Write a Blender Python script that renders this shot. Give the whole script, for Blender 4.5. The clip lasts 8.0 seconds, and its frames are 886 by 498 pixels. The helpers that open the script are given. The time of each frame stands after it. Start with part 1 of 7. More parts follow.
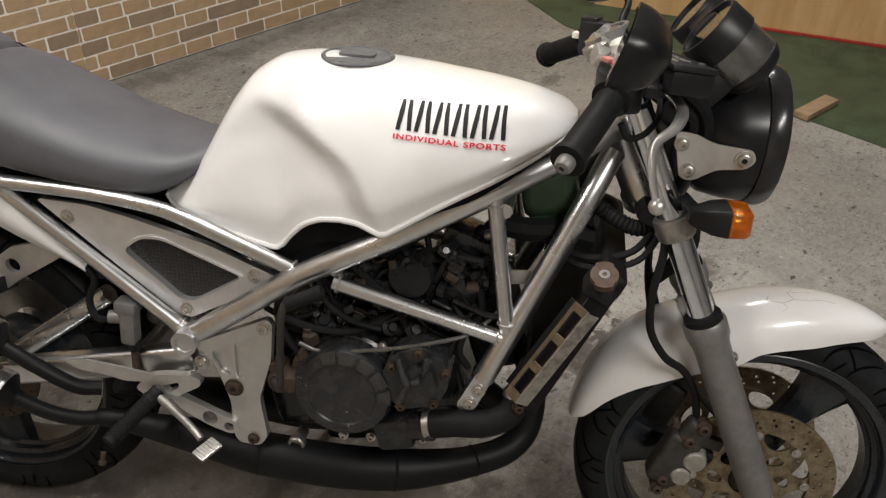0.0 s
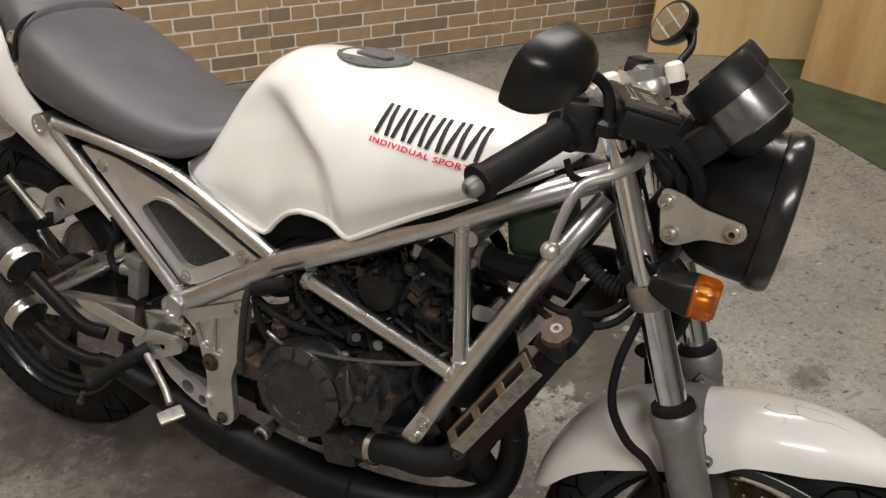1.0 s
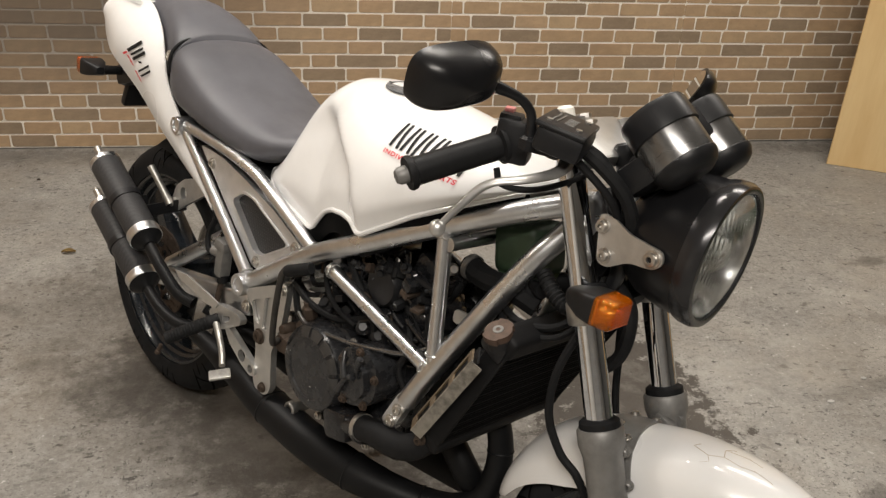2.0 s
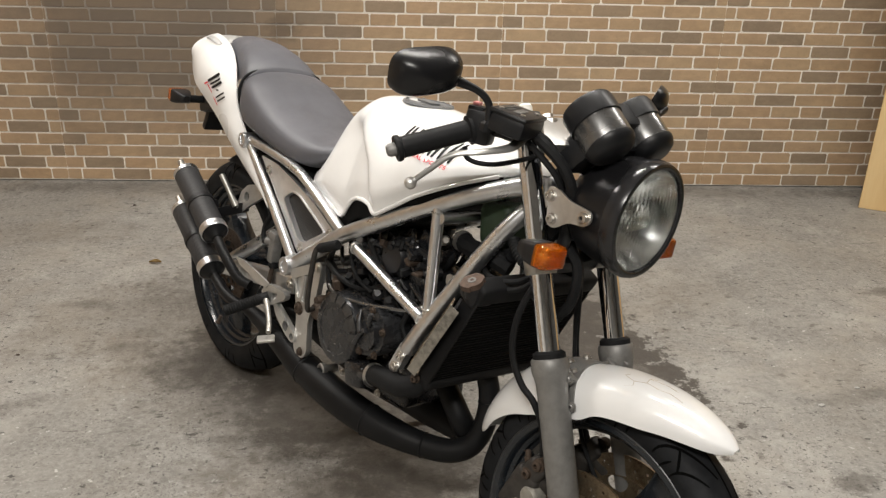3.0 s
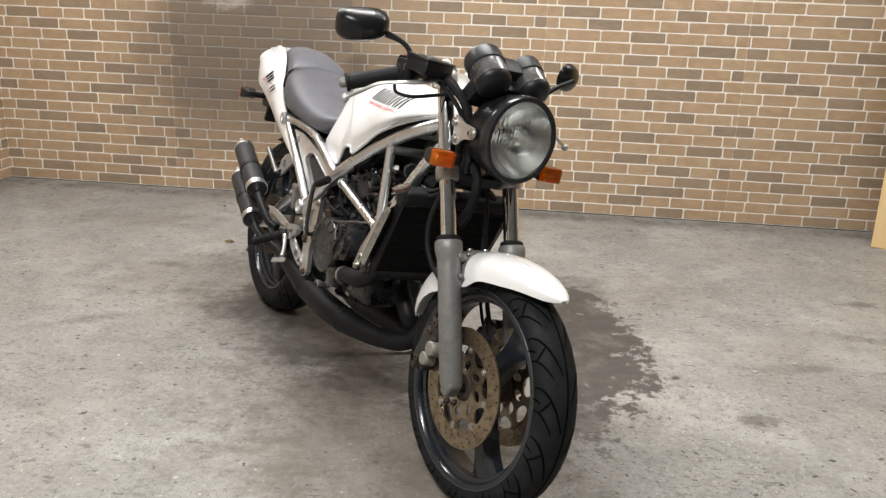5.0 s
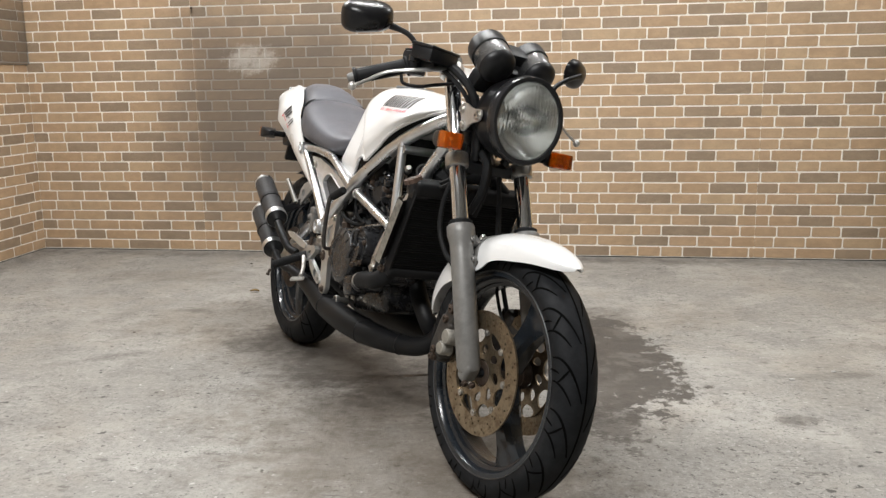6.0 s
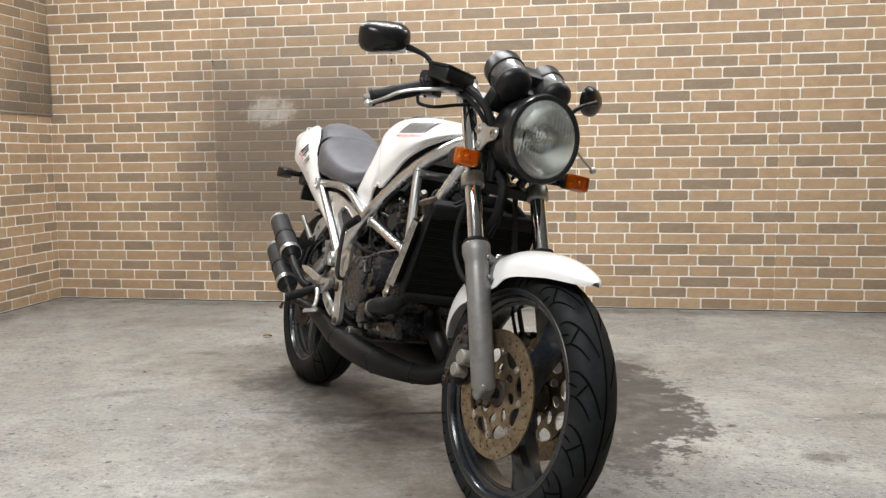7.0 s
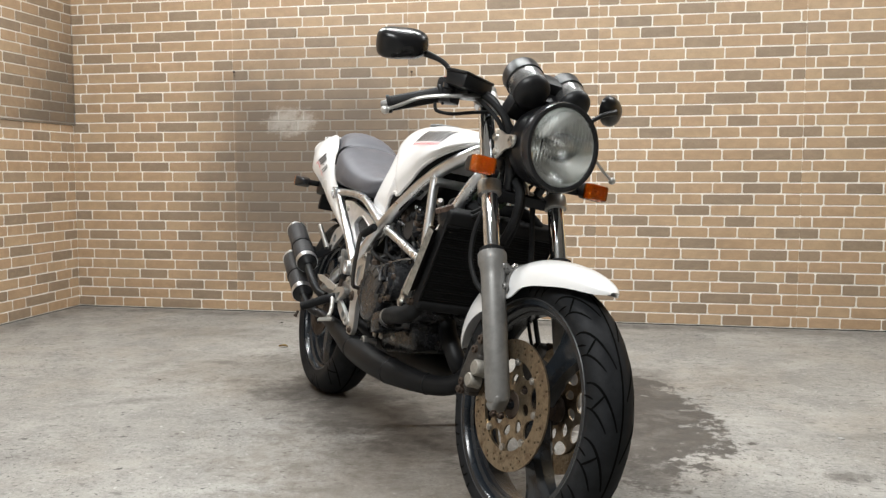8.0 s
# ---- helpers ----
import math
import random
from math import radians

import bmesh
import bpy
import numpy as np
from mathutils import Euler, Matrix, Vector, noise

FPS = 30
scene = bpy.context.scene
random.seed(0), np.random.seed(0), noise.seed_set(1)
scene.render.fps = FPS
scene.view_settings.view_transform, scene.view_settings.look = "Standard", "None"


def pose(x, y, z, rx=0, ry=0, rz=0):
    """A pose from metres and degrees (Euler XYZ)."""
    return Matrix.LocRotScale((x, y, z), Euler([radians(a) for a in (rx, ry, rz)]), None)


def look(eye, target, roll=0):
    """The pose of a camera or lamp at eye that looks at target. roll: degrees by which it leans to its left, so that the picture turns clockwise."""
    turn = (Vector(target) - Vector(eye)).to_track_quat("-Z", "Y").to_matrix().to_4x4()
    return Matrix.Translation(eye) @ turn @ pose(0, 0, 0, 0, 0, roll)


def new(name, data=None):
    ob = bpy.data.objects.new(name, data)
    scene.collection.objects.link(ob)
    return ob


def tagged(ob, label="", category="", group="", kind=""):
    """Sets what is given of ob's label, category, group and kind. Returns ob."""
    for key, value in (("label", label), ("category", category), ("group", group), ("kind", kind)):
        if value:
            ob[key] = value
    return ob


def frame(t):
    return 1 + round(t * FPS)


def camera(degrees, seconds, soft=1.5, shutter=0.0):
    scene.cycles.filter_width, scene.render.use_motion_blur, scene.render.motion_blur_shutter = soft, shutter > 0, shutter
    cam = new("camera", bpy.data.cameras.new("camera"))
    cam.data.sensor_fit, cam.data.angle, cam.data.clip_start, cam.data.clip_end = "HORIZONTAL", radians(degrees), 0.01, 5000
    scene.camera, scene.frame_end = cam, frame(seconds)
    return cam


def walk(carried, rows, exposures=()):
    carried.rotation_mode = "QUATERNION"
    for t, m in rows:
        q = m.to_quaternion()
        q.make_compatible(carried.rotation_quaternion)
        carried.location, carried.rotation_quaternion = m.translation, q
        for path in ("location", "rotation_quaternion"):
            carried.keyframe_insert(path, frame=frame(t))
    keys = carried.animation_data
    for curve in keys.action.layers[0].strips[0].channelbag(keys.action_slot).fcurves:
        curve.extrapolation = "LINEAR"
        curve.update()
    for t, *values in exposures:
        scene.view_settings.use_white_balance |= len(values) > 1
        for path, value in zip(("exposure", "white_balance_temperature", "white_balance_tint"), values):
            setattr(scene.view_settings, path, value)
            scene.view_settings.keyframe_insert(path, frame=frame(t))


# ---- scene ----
cam = camera(54.8, 8.0, soft=1.35)
PATH = [
    (0, (1.784, -2.902, 1.378), (2.925, -1.765, 0.192), 0.8),
    (0.5, (1.922, -2.996, 1.334), (2.881, -1.656, 0.201), -0.5),
    (1, (2.084, -3.071, 1.322), (2.842, -1.593, 0.209), 2.8),
    (1.5, (2.222, -3.207, 1.314), (2.707, -1.572, 0.269), 3.8),
    (1.7, (2.285, -3.265, 1.306), (2.669, -1.575, 0.306), 3.8),
    (2.8, (2.419, -3.636, 1.299), (2.567, -1.818, 0.477), 0.7),
    (3, (2.46, -3.718, 1.3), (2.555, -1.888, 0.499), 1.5),
    (3.5, (2.56, -3.916, 1.289), (2.572, -2.068, 0.524), 1.4),
    (4, (2.645, -4.098, 1.258), (2.668, -2.253, 0.485), 1.7),
    (4.5, (2.761, -4.229, 1.223), (2.712, -2.359, 0.516), -0.1),
    (5, (2.887, -4.324, 1.137), (2.681, -2.429, 0.532), 2.1),
    (5.2, (2.911, -4.345, 1.1), (2.689, -2.434, 0.556), 1.7),
    (6.3, (2.948, -4.371, 0.828), (2.639, -2.425, 0.485), -1.2),
    (6.5, (2.943, -4.376, 0.803), (2.639, -2.425, 0.49), -0.9),
    (7, (2.944, -4.358, 0.767), (2.609, -2.398, 0.555), -0.6),
    (7.5, (2.944, -4.345, 0.751), (2.583, -2.389, 0.549), 0.2),
    (8, (2.949, -4.334, 0.748), (2.568, -2.378, 0.573), -0.0),
]
# seconds, stops, white balance
EXPO = [(0.0, -0.74, 6550, 11), (1.0, -0.72, 6700, 11), (1.5, -0.60, 6850, 12), (3.0, -0.33, 6600, 10), (3.5, -0.11, 6450, 10), (5.0, 0.02, 6250, 10), (8.0, 0.11, 6080, 8)]
walk(cam, [(t, look(eye, target, roll)) for t, eye, target, roll in PATH], EXPO)

# ---- world and light ----
world = bpy.data.worlds.new("world")
scene.world = world
world.use_nodes = True
world.node_tree.nodes["Background"].inputs[0].default_value = (0.9, 0.93, 1.0, 1)
world.node_tree.nodes["Background"].inputs[1].default_value = 0.05


def ceiling_lamp(x, y, size_x, size_y, watts, kelvin_rgb):
    data = bpy.data.lights.new("tube_light", "AREA")
    data.shape, data.size, data.size_y, data.energy, data.color = "RECTANGLE", size_x, size_y, watts, kelvin_rgb
    ob = new("tube_light", data)
    ob.matrix_world = pose(x, y, 2.60)
    # the fitting that holds the tube, under the ceiling
    fit_ob = bpy.data.meshes.new("ceiling_light")
    b = bmesh.new()
    bmesh.ops.create_cube(b, size=1, matrix=pose(x, y, 2.66) @ Matrix.Diagonal((size_x + 0.06, size_y + 0.06, 0.08, 1)))
    b.to_mesh(fit_ob)
    b.free()
    tagged(new("ceiling_light", fit_ob), "white fluorescent ceiling light fitting", "ceiling light", "ceiling lights")


WARM = (1.0, 0.965, 0.91)
ceiling_lamp(2.6, -1.75, 1.2, 0.14, 52, WARM)
ceiling_lamp(1.1, -1.35, 1.2, 0.14, 46, WARM)
ceiling_lamp(4.4, -1.3, 1.2, 0.14, 38, WARM)
ceiling_lamp(2.2, -4.1, 1.2, 0.14, 92, WARM)


# ---- materials ----
class Nodes:
    """A node material with its Principled BSDF."""

    def __init__(self, name, color, rough=0.5, metal=0.0, **more):
        self.mat = bpy.data.materials.new(name)
        self.mat.use_nodes = True
        self.tree = self.mat.node_tree
        self.bsdf = self.tree.nodes["Principled BSDF"]
        self.bsdf.inputs["Base Color"].default_value = (*color, 1)
        self.bsdf.inputs["Roughness"].default_value = rough
        self.bsdf.inputs["Metallic"].default_value = metal
        for key, value in more.items():
            self.bsdf.inputs[key.replace("_", " ")].default_value = value
        self.coord = None

    def add(self, kind):
        return self.tree.nodes.new(kind)

    def link(self, a, b):
        self.tree.links.new(a, b)

    def position(self):
        if self.coord is None:
            self.coord = self.add("ShaderNodeTexCoord").outputs["Object"]
        return self.coord

    def noise(self, scale, detail=4.0, rough=0.6, stretch=None):
        n = self.add("ShaderNodeTexNoise")
        n.inputs["Scale"].default_value, n.inputs["Detail"].default_value, n.inputs["Roughness"].default_value = scale, detail, rough
        src = self.position()
        if stretch:
            m = self.add("ShaderNodeMapping")
            m.inputs["Scale"].default_value = stretch
            self.link(src, m.inputs[0])
            src = m.outputs[0]
        self.link(src, n.inputs["Vector"])
        return n.outputs["Fac"]

    def ramp(self, fac, lo, hi, a=0.0, b=1.0):
        """fac between lo and hi, drawn out to a..b."""
        m = self.add("ShaderNodeMapRange")
        m.interpolation_type = "SMOOTHSTEP"
        for i, v in enumerate((lo, hi, a, b)):
            m.inputs[i + 1].default_value = v
        self.link(fac, m.inputs[0])
        return m.outputs[0]

    def math(self, op, a, b=None):
        m = self.add("ShaderNodeMath")
        m.operation = op
        for i, v in enumerate((a, b)):
            if v is None:
                continue
            if isinstance(v, (int, float)):
                m.inputs[i].default_value = v
            else:
                self.link(v, m.inputs[i])
        return m.outputs[0]

    def mix(self, fac, a, b):
        m = self.add("ShaderNodeMix")
        m.data_type = "RGBA"
        if isinstance(fac, (int, float)):
            m.inputs[0].default_value = fac
        else:
            self.link(fac, m.inputs[0])
        for i, v in ((6, a), (7, b)):
            if isinstance(v, tuple):
                m.inputs[i].default_value = (*v, 1)
            else:
                self.link(v, m.inputs[i])
        return m.outputs[2]

    def color(self, c):
        self.link(c, self.bsdf.inputs["Base Color"])

    def rough(self, r):
        self.link(r, self.bsdf.inputs["Roughness"])

    def bump(self, height, strength=0.3, distance=0.002):
        b = self.add("ShaderNodeBump")
        b.inputs["Strength"].default_value, b.inputs["Distance"].default_value = strength, distance
        self.link(height, b.inputs["Height"])
        self.link(b.outputs[0], self.bsdf.inputs["Normal"])


def plain(name, color, rough, metal=0.0, vary=0.25, scale=40.0, bump=0.0, **more):
    """A surface with soft dirt and uneven gloss."""
    n = Nodes(name, color, rough, metal, **more)
    f = n.noise(scale, 5)
    g = n.noise(scale * 0.12, 3)
    both = n.math("MULTIPLY", n.ramp(f, 0.3, 0.75), n.ramp(g, 0.3, 0.7, 0.4, 1.0))
    dark = tuple(c * (1 - vary) for c in color)
    light = tuple(min(1, c * (1 + vary * 0.5)) for c in color)
    n.color(n.mix(both, light, dark))
    n.rough(n.ramp(g, 0.25, 0.75, rough * 0.8, min(1, rough * 1.25)))
    if bump:
        n.bump(n.noise(scale * 6, 3), bump, 0.001)
    return n.mat


WHITE = plain("white_paint", (0.775, 0.778, 0.778), 0.3, vary=0.07, scale=9, Coat_Weight=0.7, Coat_Roughness=0.08)
SATIN = plain("satin_black_shell", (0.008, 0.008, 0.009), 0.28, vary=0.3, scale=40, Specular_IOR_Level=0.35)
EDGE = plain("worn_black_edge", (0.055, 0.056, 0.058), 0.35, 0.5, vary=0.5, scale=50)
CHROME = plain("chrome", (0.76, 0.79, 0.84), 0.05, 1.0, vary=0.12, scale=60)
DIRTY_CAST = plain("weathered_cast", (0.25, 0.235, 0.205), 0.6, 0.45, vary=0.5, scale=70, bump=0.3)
DARK_CAST = plain("grimy_dark_casting", (0.035, 0.032, 0.029), 0.55, 0.3, vary=0.6, scale=60, bump=0.4)
PALE_CAST = plain("pale_oxidised_casting", (0.25, 0.237, 0.208), 0.6, 0.4, vary=0.35, scale=90, bump=0.25)
CAST = plain("cast_aluminium", (0.56, 0.555, 0.54), 0.38, 0.85, vary=0.16, scale=40, bump=0.12)
GREY_PAINT = plain("grey_paint", (0.188, 0.185, 0.178), 0.42, 0.35, vary=0.2, scale=60, bump=0.05)
BLACK = plain("black_plastic", (0.0105, 0.0108, 0.012), 0.4, vary=0.35, scale=50, bump=0.05, Specular_IOR_Level=0.3)
GLOSS = plain("gloss_black", (0.005, 0.005, 0.006), 0.12, vary=0.2, scale=30, Specular_IOR_Level=0.4)
RUBBER = plain("black_rubber", (0.0105, 0.0108, 0.0115), 0.6, vary=0.3, scale=90, bump=0.2, Specular_IOR_Level=0.14)
WHEEL = plain("black_wheel_paint", (0.011, 0.014, 0.018), 0.24, vary=0.4, scale=30, Specular_IOR_Level=0.5)
EXHAUST = plain("black_exhaust_paint", (0.0062, 0.0065, 0.0072), 0.44, vary=0.4, scale=18, bump=0.15, Specular_IOR_Level=0.2)
BOLT = plain("steel_bolt", (0.5, 0.48, 0.45), 0.35, 0.95, vary=0.4, scale=150)
RUST = plain("rusty_steel", (0.05, 0.034, 0.024), 0.75, 0.3, vary=0.5, scale=120, bump=0.4)
CAP_GREY = plain("matt_grey_cap", (0.135, 0.138, 0.142), 0.55, 0.3, vary=0.3, scale=90, bump=0.15)
CUP = plain("dark_instrument_metal", (0.20, 0.20, 0.20), 0.27, 0.85, vary=0.25, scale=60)
AMBER = plain("amber_plastic", (0.74, 0.19, 0.004), 0.08, vary=0.3, scale=60, bump=0.5, Transmission_Weight=0.8)
RADIATOR_PAINT = plain("matt_radiator_paint", (0.007, 0.007, 0.0075), 0.6, vary=0.4, scale=50, bump=0.1, Specular_IOR_Level=0.2)
SATIN_ALU = plain("satin_aluminium_sheet", (0.72, 0.725, 0.73), 0.46, 0.95, vary=0.12, scale=30)
STEEL = plain("dull_steel", (0.42, 0.41, 0.39), 0.4, 0.9, vary=0.35, scale=60)
GREEN_CAN = plain("green_plastic", (0.03, 0.055, 0.03), 0.4, vary=0.3, scale=30)
RED = plain("red_print", (0.6, 0.01, 0.03), 0.3, vary=0.1)
INK = plain("black_print", (0.006, 0.006, 0.007), 0.5, vary=0.1, Specular_IOR_Level=0.25)
DIAL = plain("dial_face", (0.03, 0.03, 0.03), 0.4)
KEYWHITE = plain("pale_plastic", (0.72, 0.7, 0.64), 0.4, vary=0.15)


def brushed():
    n = Nodes("brushed_aluminium", (0.66, 0.665, 0.67), 0.3, 1.0)
    fine = n.noise(300, 4, 0.7, (0.15, 1, 1))
    soft = n.noise(14, 4)
    n.color(n.mix(n.ramp(soft, 0.35, 0.7), (0.74, 0.755, 0.775), (0.58, 0.585, 0.595)))
    n.rough(n.ramp(soft, 0.3, 0.7, 0.26, 0.35))
    n.bump(fine, 0.012, 0.0003)
    return n.mat


def vinyl():
    n = Nodes("grey_seat_vinyl", (0.1, 0.1, 0.108), 0.5)
    v = n.add("ShaderNodeTexVoronoi")
    v.inputs["Scale"].default_value = 420
    n.link(n.position(), v.inputs["Vector"])
    n.color(n.mix(n.ramp(n.noise(7, 4), 0.35, 0.7), (0.100, 0.101, 0.115), (0.078, 0.079, 0.090)))
    n.rough(n.ramp(n.noise(11, 3), 0.3, 0.7, 0.42, 0.58))
    n.bump(v.outputs["Distance"], 0.25, 0.0006)
    return n.mat


def engine_paint(name, deep, dusty, smooth, matt, brown):
    """Black paint, chipped to bare metal, with dust and brown grime on it."""
    n = Nodes(name, deep, 0.4, 0.12)
    chips = n.math("MULTIPLY", n.ramp(n.noise(150, 2), 0.69, 0.72), n.ramp(n.noise(22, 3), 0.55, 0.66))
    dust = n.ramp(n.noise(30, 6, 0.7), 0.42, 0.75)
    c = n.mix(dust, deep, dusty)
    c = n.mix(n.math("MULTIPLY", n.ramp(n.noise(17, 6, 0.7), 0.50, 0.68), brown), c, (0.042, 0.029, 0.020))
    n.color(n.mix(chips, c, (0.55, 0.54, 0.5)))
    n.rough(n.ramp(dust, 0, 1, smooth, matt))
    n.bump(n.noise(120, 4), 0.15, 0.001)
    return n.mat


def disc_steel():
    n = Nodes("rusty_brake_disc", (0.4, 0.33, 0.22), 0.4, 0.95)
    f = n.ramp(n.noise(45, 6, 0.75), 0.35, 0.7)
    n.color(n.mix(f, (0.33, 0.275, 0.195), (0.17, 0.122, 0.078)))
    n.rough(n.ramp(f, 0, 1, 0.36, 0.6))
    return n.mat


def carbon():
    n = Nodes("carbon_sleeve", (0.05, 0.05, 0.05), 0.5, 0.0, Specular_IOR_Level=0.3)
    c = n.add("ShaderNodeTexChecker")
    c.inputs["Scale"].default_value = 330
    n.link(n.position(), c.inputs["Vector"])
    n.color(n.mix(c.outputs["Fac"], (0.018, 0.018, 0.019), (0.045, 0.045, 0.047)))
    n.bump(c.outputs["Fac"], 0.2, 0.0005)
    return n.mat


def tyre_rubber():
    n = Nodes("tyre_rubber", (0.02, 0.02, 0.02), 0.62, Specular_IOR_Level=0.12)
    f = n.ramp(n.noise(14, 6, 0.7), 0.4, 0.75)
    n.color(n.mix(f, (0.009, 0.0098, 0.011), (0.018, 0.019, 0.021)))
    n.bump(n.noise(400, 2), 0.15, 0.0006)
    return n.mat


def grille_mesh():
    n = Nodes("perforated_black_mesh", (0.02, 0.02, 0.02), 0.5)
    v = n.add("ShaderNodeTexVoronoi")
    v.inputs["Scale"].default_value, v.inputs["Randomness"].default_value = 165, 0.0
    n.link(n.position(), v.inputs["Vector"])
    hole = n.ramp(v.outputs["Distance"], 0.25, 0.42)
    n.color(n.mix(hole, (0.001, 0.001, 0.001), (0.014, 0.014, 0.015)))
    n.bump(hole, 0.8, 0.002)
    return n.mat


def radiator_core():
    n = Nodes("radiator_core", (0.012, 0.012, 0.012), 0.7, Specular_IOR_Level=0.15)
    w = n.add("ShaderNodeTexWave")
    w.bands_direction = "Z"
    w.inputs["Scale"].default_value = 60
    n.link(n.position(), w.inputs["Vector"])
    n.color(n.mix(w.outputs["Fac"], (0.003, 0.003, 0.003), (0.008, 0.008, 0.0085)))
    n.bump(w.outputs["Fac"], 0.5, 0.002)
    return n.mat


def clear_glass(name, fluted):
    return Nodes(name, (0.995, 1.0, 1.0), 0.0, 0.0, Transmission_Weight=1.0, IOR=1.36 if fluted else 1.45).mat


ALU, VINYL, ENGINE, DISC, CARBON, TYRE = brushed(), vinyl(), engine_paint("grimy_black_engine_paint", (0.010, 0.0105, 0.012), (0.026, 0.0268, 0.0285), 0.20, 0.48, 0.30), disc_steel(), carbon(), tyre_rubber()
COVER_PAINT = engine_paint("chipped_black_cover_paint", (0.020, 0.0208, 0.023), (0.042, 0.043, 0.045), 0.26, 0.42, 0.12)
MESH, CORE = grille_mesh(), radiator_core()
LENS_GLASS, GLASS = clear_glass("fluted_headlight_glass", True), clear_glass("clear_glass", False)
SILVERED = Nodes("silvered_reflector", (0.95, 0.975, 0.975), 0.14, 1.0).mat
MIRROR = Nodes("mirror_glass", (0.85, 0.86, 0.87), 0.01, 1.0).mat


def concrete():
    n = Nodes("worn_concrete", (0.3, 0.29, 0.27), 0.7)
    big = n.ramp(n.noise(1.3, 7, 0.68), 0.36, 0.64)
    patch = n.ramp(n.noise(3.2, 8, 0.72), 0.42, 0.62)
    mid = n.ramp(n.noise(7, 9, 0.72), 0.42, 0.66)
    fine = n.ramp(n.noise(60, 8, 0.8), 0.35, 0.68)
    flake = n.math("MULTIPLY", n.ramp(n.noise(26, 5, 0.65, (0.75, 1.3, 1)), 0.575, 0.64), n.ramp(n.noise(2.1, 4), 0.40, 0.60))
    speck = n.ramp(n.noise(70, 3, 0.55, (0.95, 1.05, 1)), 0.61, 0.65)
    pit = n.ramp(n.noise(33, 3, 0.55, (0.9, 1.1, 1)), 0.655, 0.69)
    pale = n.ramp(n.noise(48, 4, 0.6), 0.63, 0.70)
    grit = n.math("MULTIPLY", n.ramp(n.noise(150, 3, 0.6), 0.57, 0.64), n.ramp(n.noise(5, 5, 0.7), 0.40, 0.60))
    chip = n.ramp(n.noise(120, 3, 0.6, (0.7, 1.2, 1)), 0.62, 0.68)
    gate = n.ramp(n.noise(1.7, 5, 0.65), 0.38, 0.62)
    speck = n.math("MULTIPLY", speck, n.ramp(gate, 0, 1, 0.25, 1.0))
    chip = n.math("MULTIPLY", chip, n.ramp(gate, 0, 1, 0.2, 1.0))
    pale = n.math("MULTIPLY", pale, n.ramp(gate, 0, 1, 1.0, 0.4))
    c = n.mix(big, (0.365, 0.354, 0.328), (0.215, 0.205, 0.187))
    c = n.mix(n.math("MULTIPLY", patch, 0.5), c, (0.18, 0.172, 0.16))
    c = n.mix(n.math("MULTIPLY", mid, 0.65), c, (0.165, 0.157, 0.145))
    mott = n.ramp(n.noise(24, 8, 0.78), 0.38, 0.66)
    c = n.mix(n.math("MULTIPLY", mott, 0.22), c, (0.15, 0.142, 0.128))
    c = n.mix(n.math("MULTIPLY", fine, 0.5), c, (0.44, 0.425, 0.395))
    c = n.mix(n.math("MULTIPLY", pale, 0.7), c, (0.62, 0.61, 0.59))
    c = n.mix(n.math("MULTIPLY", flake, 0.82), c, (0.12, 0.115, 0.105))
    c = n.mix(n.math("MULTIPLY", speck, 0.85), c, (0.09, 0.085, 0.08))
    c = n.mix(n.math("MULTIPLY", pit, 0.9), c, (0.05, 0.047, 0.044))
    c = n.mix(n.math("MULTIPLY", grit, 0.7), c, (0.08, 0.076, 0.07))
    c = n.mix(n.math("MULTIPLY", chip, 0.6), c, (0.55, 0.54, 0.52))
    # long scratches, flaked skin and brown dust
    scratch = n.math("MULTIPLY", n.ramp(n.noise(42, 4, 0.6, (0.30, 1.5, 1)), 0.635, 0.675), n.ramp(n.noise(2.6, 4, 0.6), 0.40, 0.58))
    nick = n.math("MULTIPLY", n.ramp(n.noise(75, 3, 0.6, (1.3, 0.45, 1)), 0.66, 0.69), n.ramp(n.noise(3.4, 3, 0.6), 0.42, 0.60))
    dust = n.ramp(n.noise(2.3, 6, 0.7), 0.46, 0.68)
    c = n.mix(n.math("MULTIPLY", dust, 0.30), c, (0.285, 0.245, 0.195))
    c = n.mix(n.math("MULTIPLY", scratch, 0.75), c, (0.085, 0.08, 0.072))
    c = n.mix(n.math("MULTIPLY", nick, 0.85), c, (0.055, 0.052, 0.048))
    # oil and water stains with a shape of their own, the motorcycle's painted shade, wall-foot bands
    sep = n.add("ShaderNodeSeparateXYZ")
    n.link(n.position(), sep.inputs[0])
    wob = n.noise(5, 6, 0.7)
    rough_wob = n.noise(22, 6, 0.75)

    patchy = n.ramp(n.noise(7, 7, 0.7), 0.34, 0.62, 0.58, 1.0)

    def stain_shade(x, y, rx, ry, edge, amount, turn=0.0):
        dx, dy = n.math("SUBTRACT", sep.outputs[0], x), n.math("SUBTRACT", sep.outputs[1], y)
        ca, sa = math.cos(turn), math.sin(turn)
        u = n.math("DIVIDE", n.math("ADD", n.math("MULTIPLY", dx, ca), n.math("MULTIPLY", dy, sa)), rx)
        v = n.math("DIVIDE", n.math("SUBTRACT", n.math("MULTIPLY", dy, ca), n.math("MULTIPLY", dx, sa)), ry)
        d = n.math("SQRT", n.math("ADD", n.math("MULTIPLY", u, u), n.math("MULTIPLY", v, v)))
        d = n.math("ADD", d, n.math("MULTIPLY", n.math("SUBTRACT", wob, 0.5), 2.4))
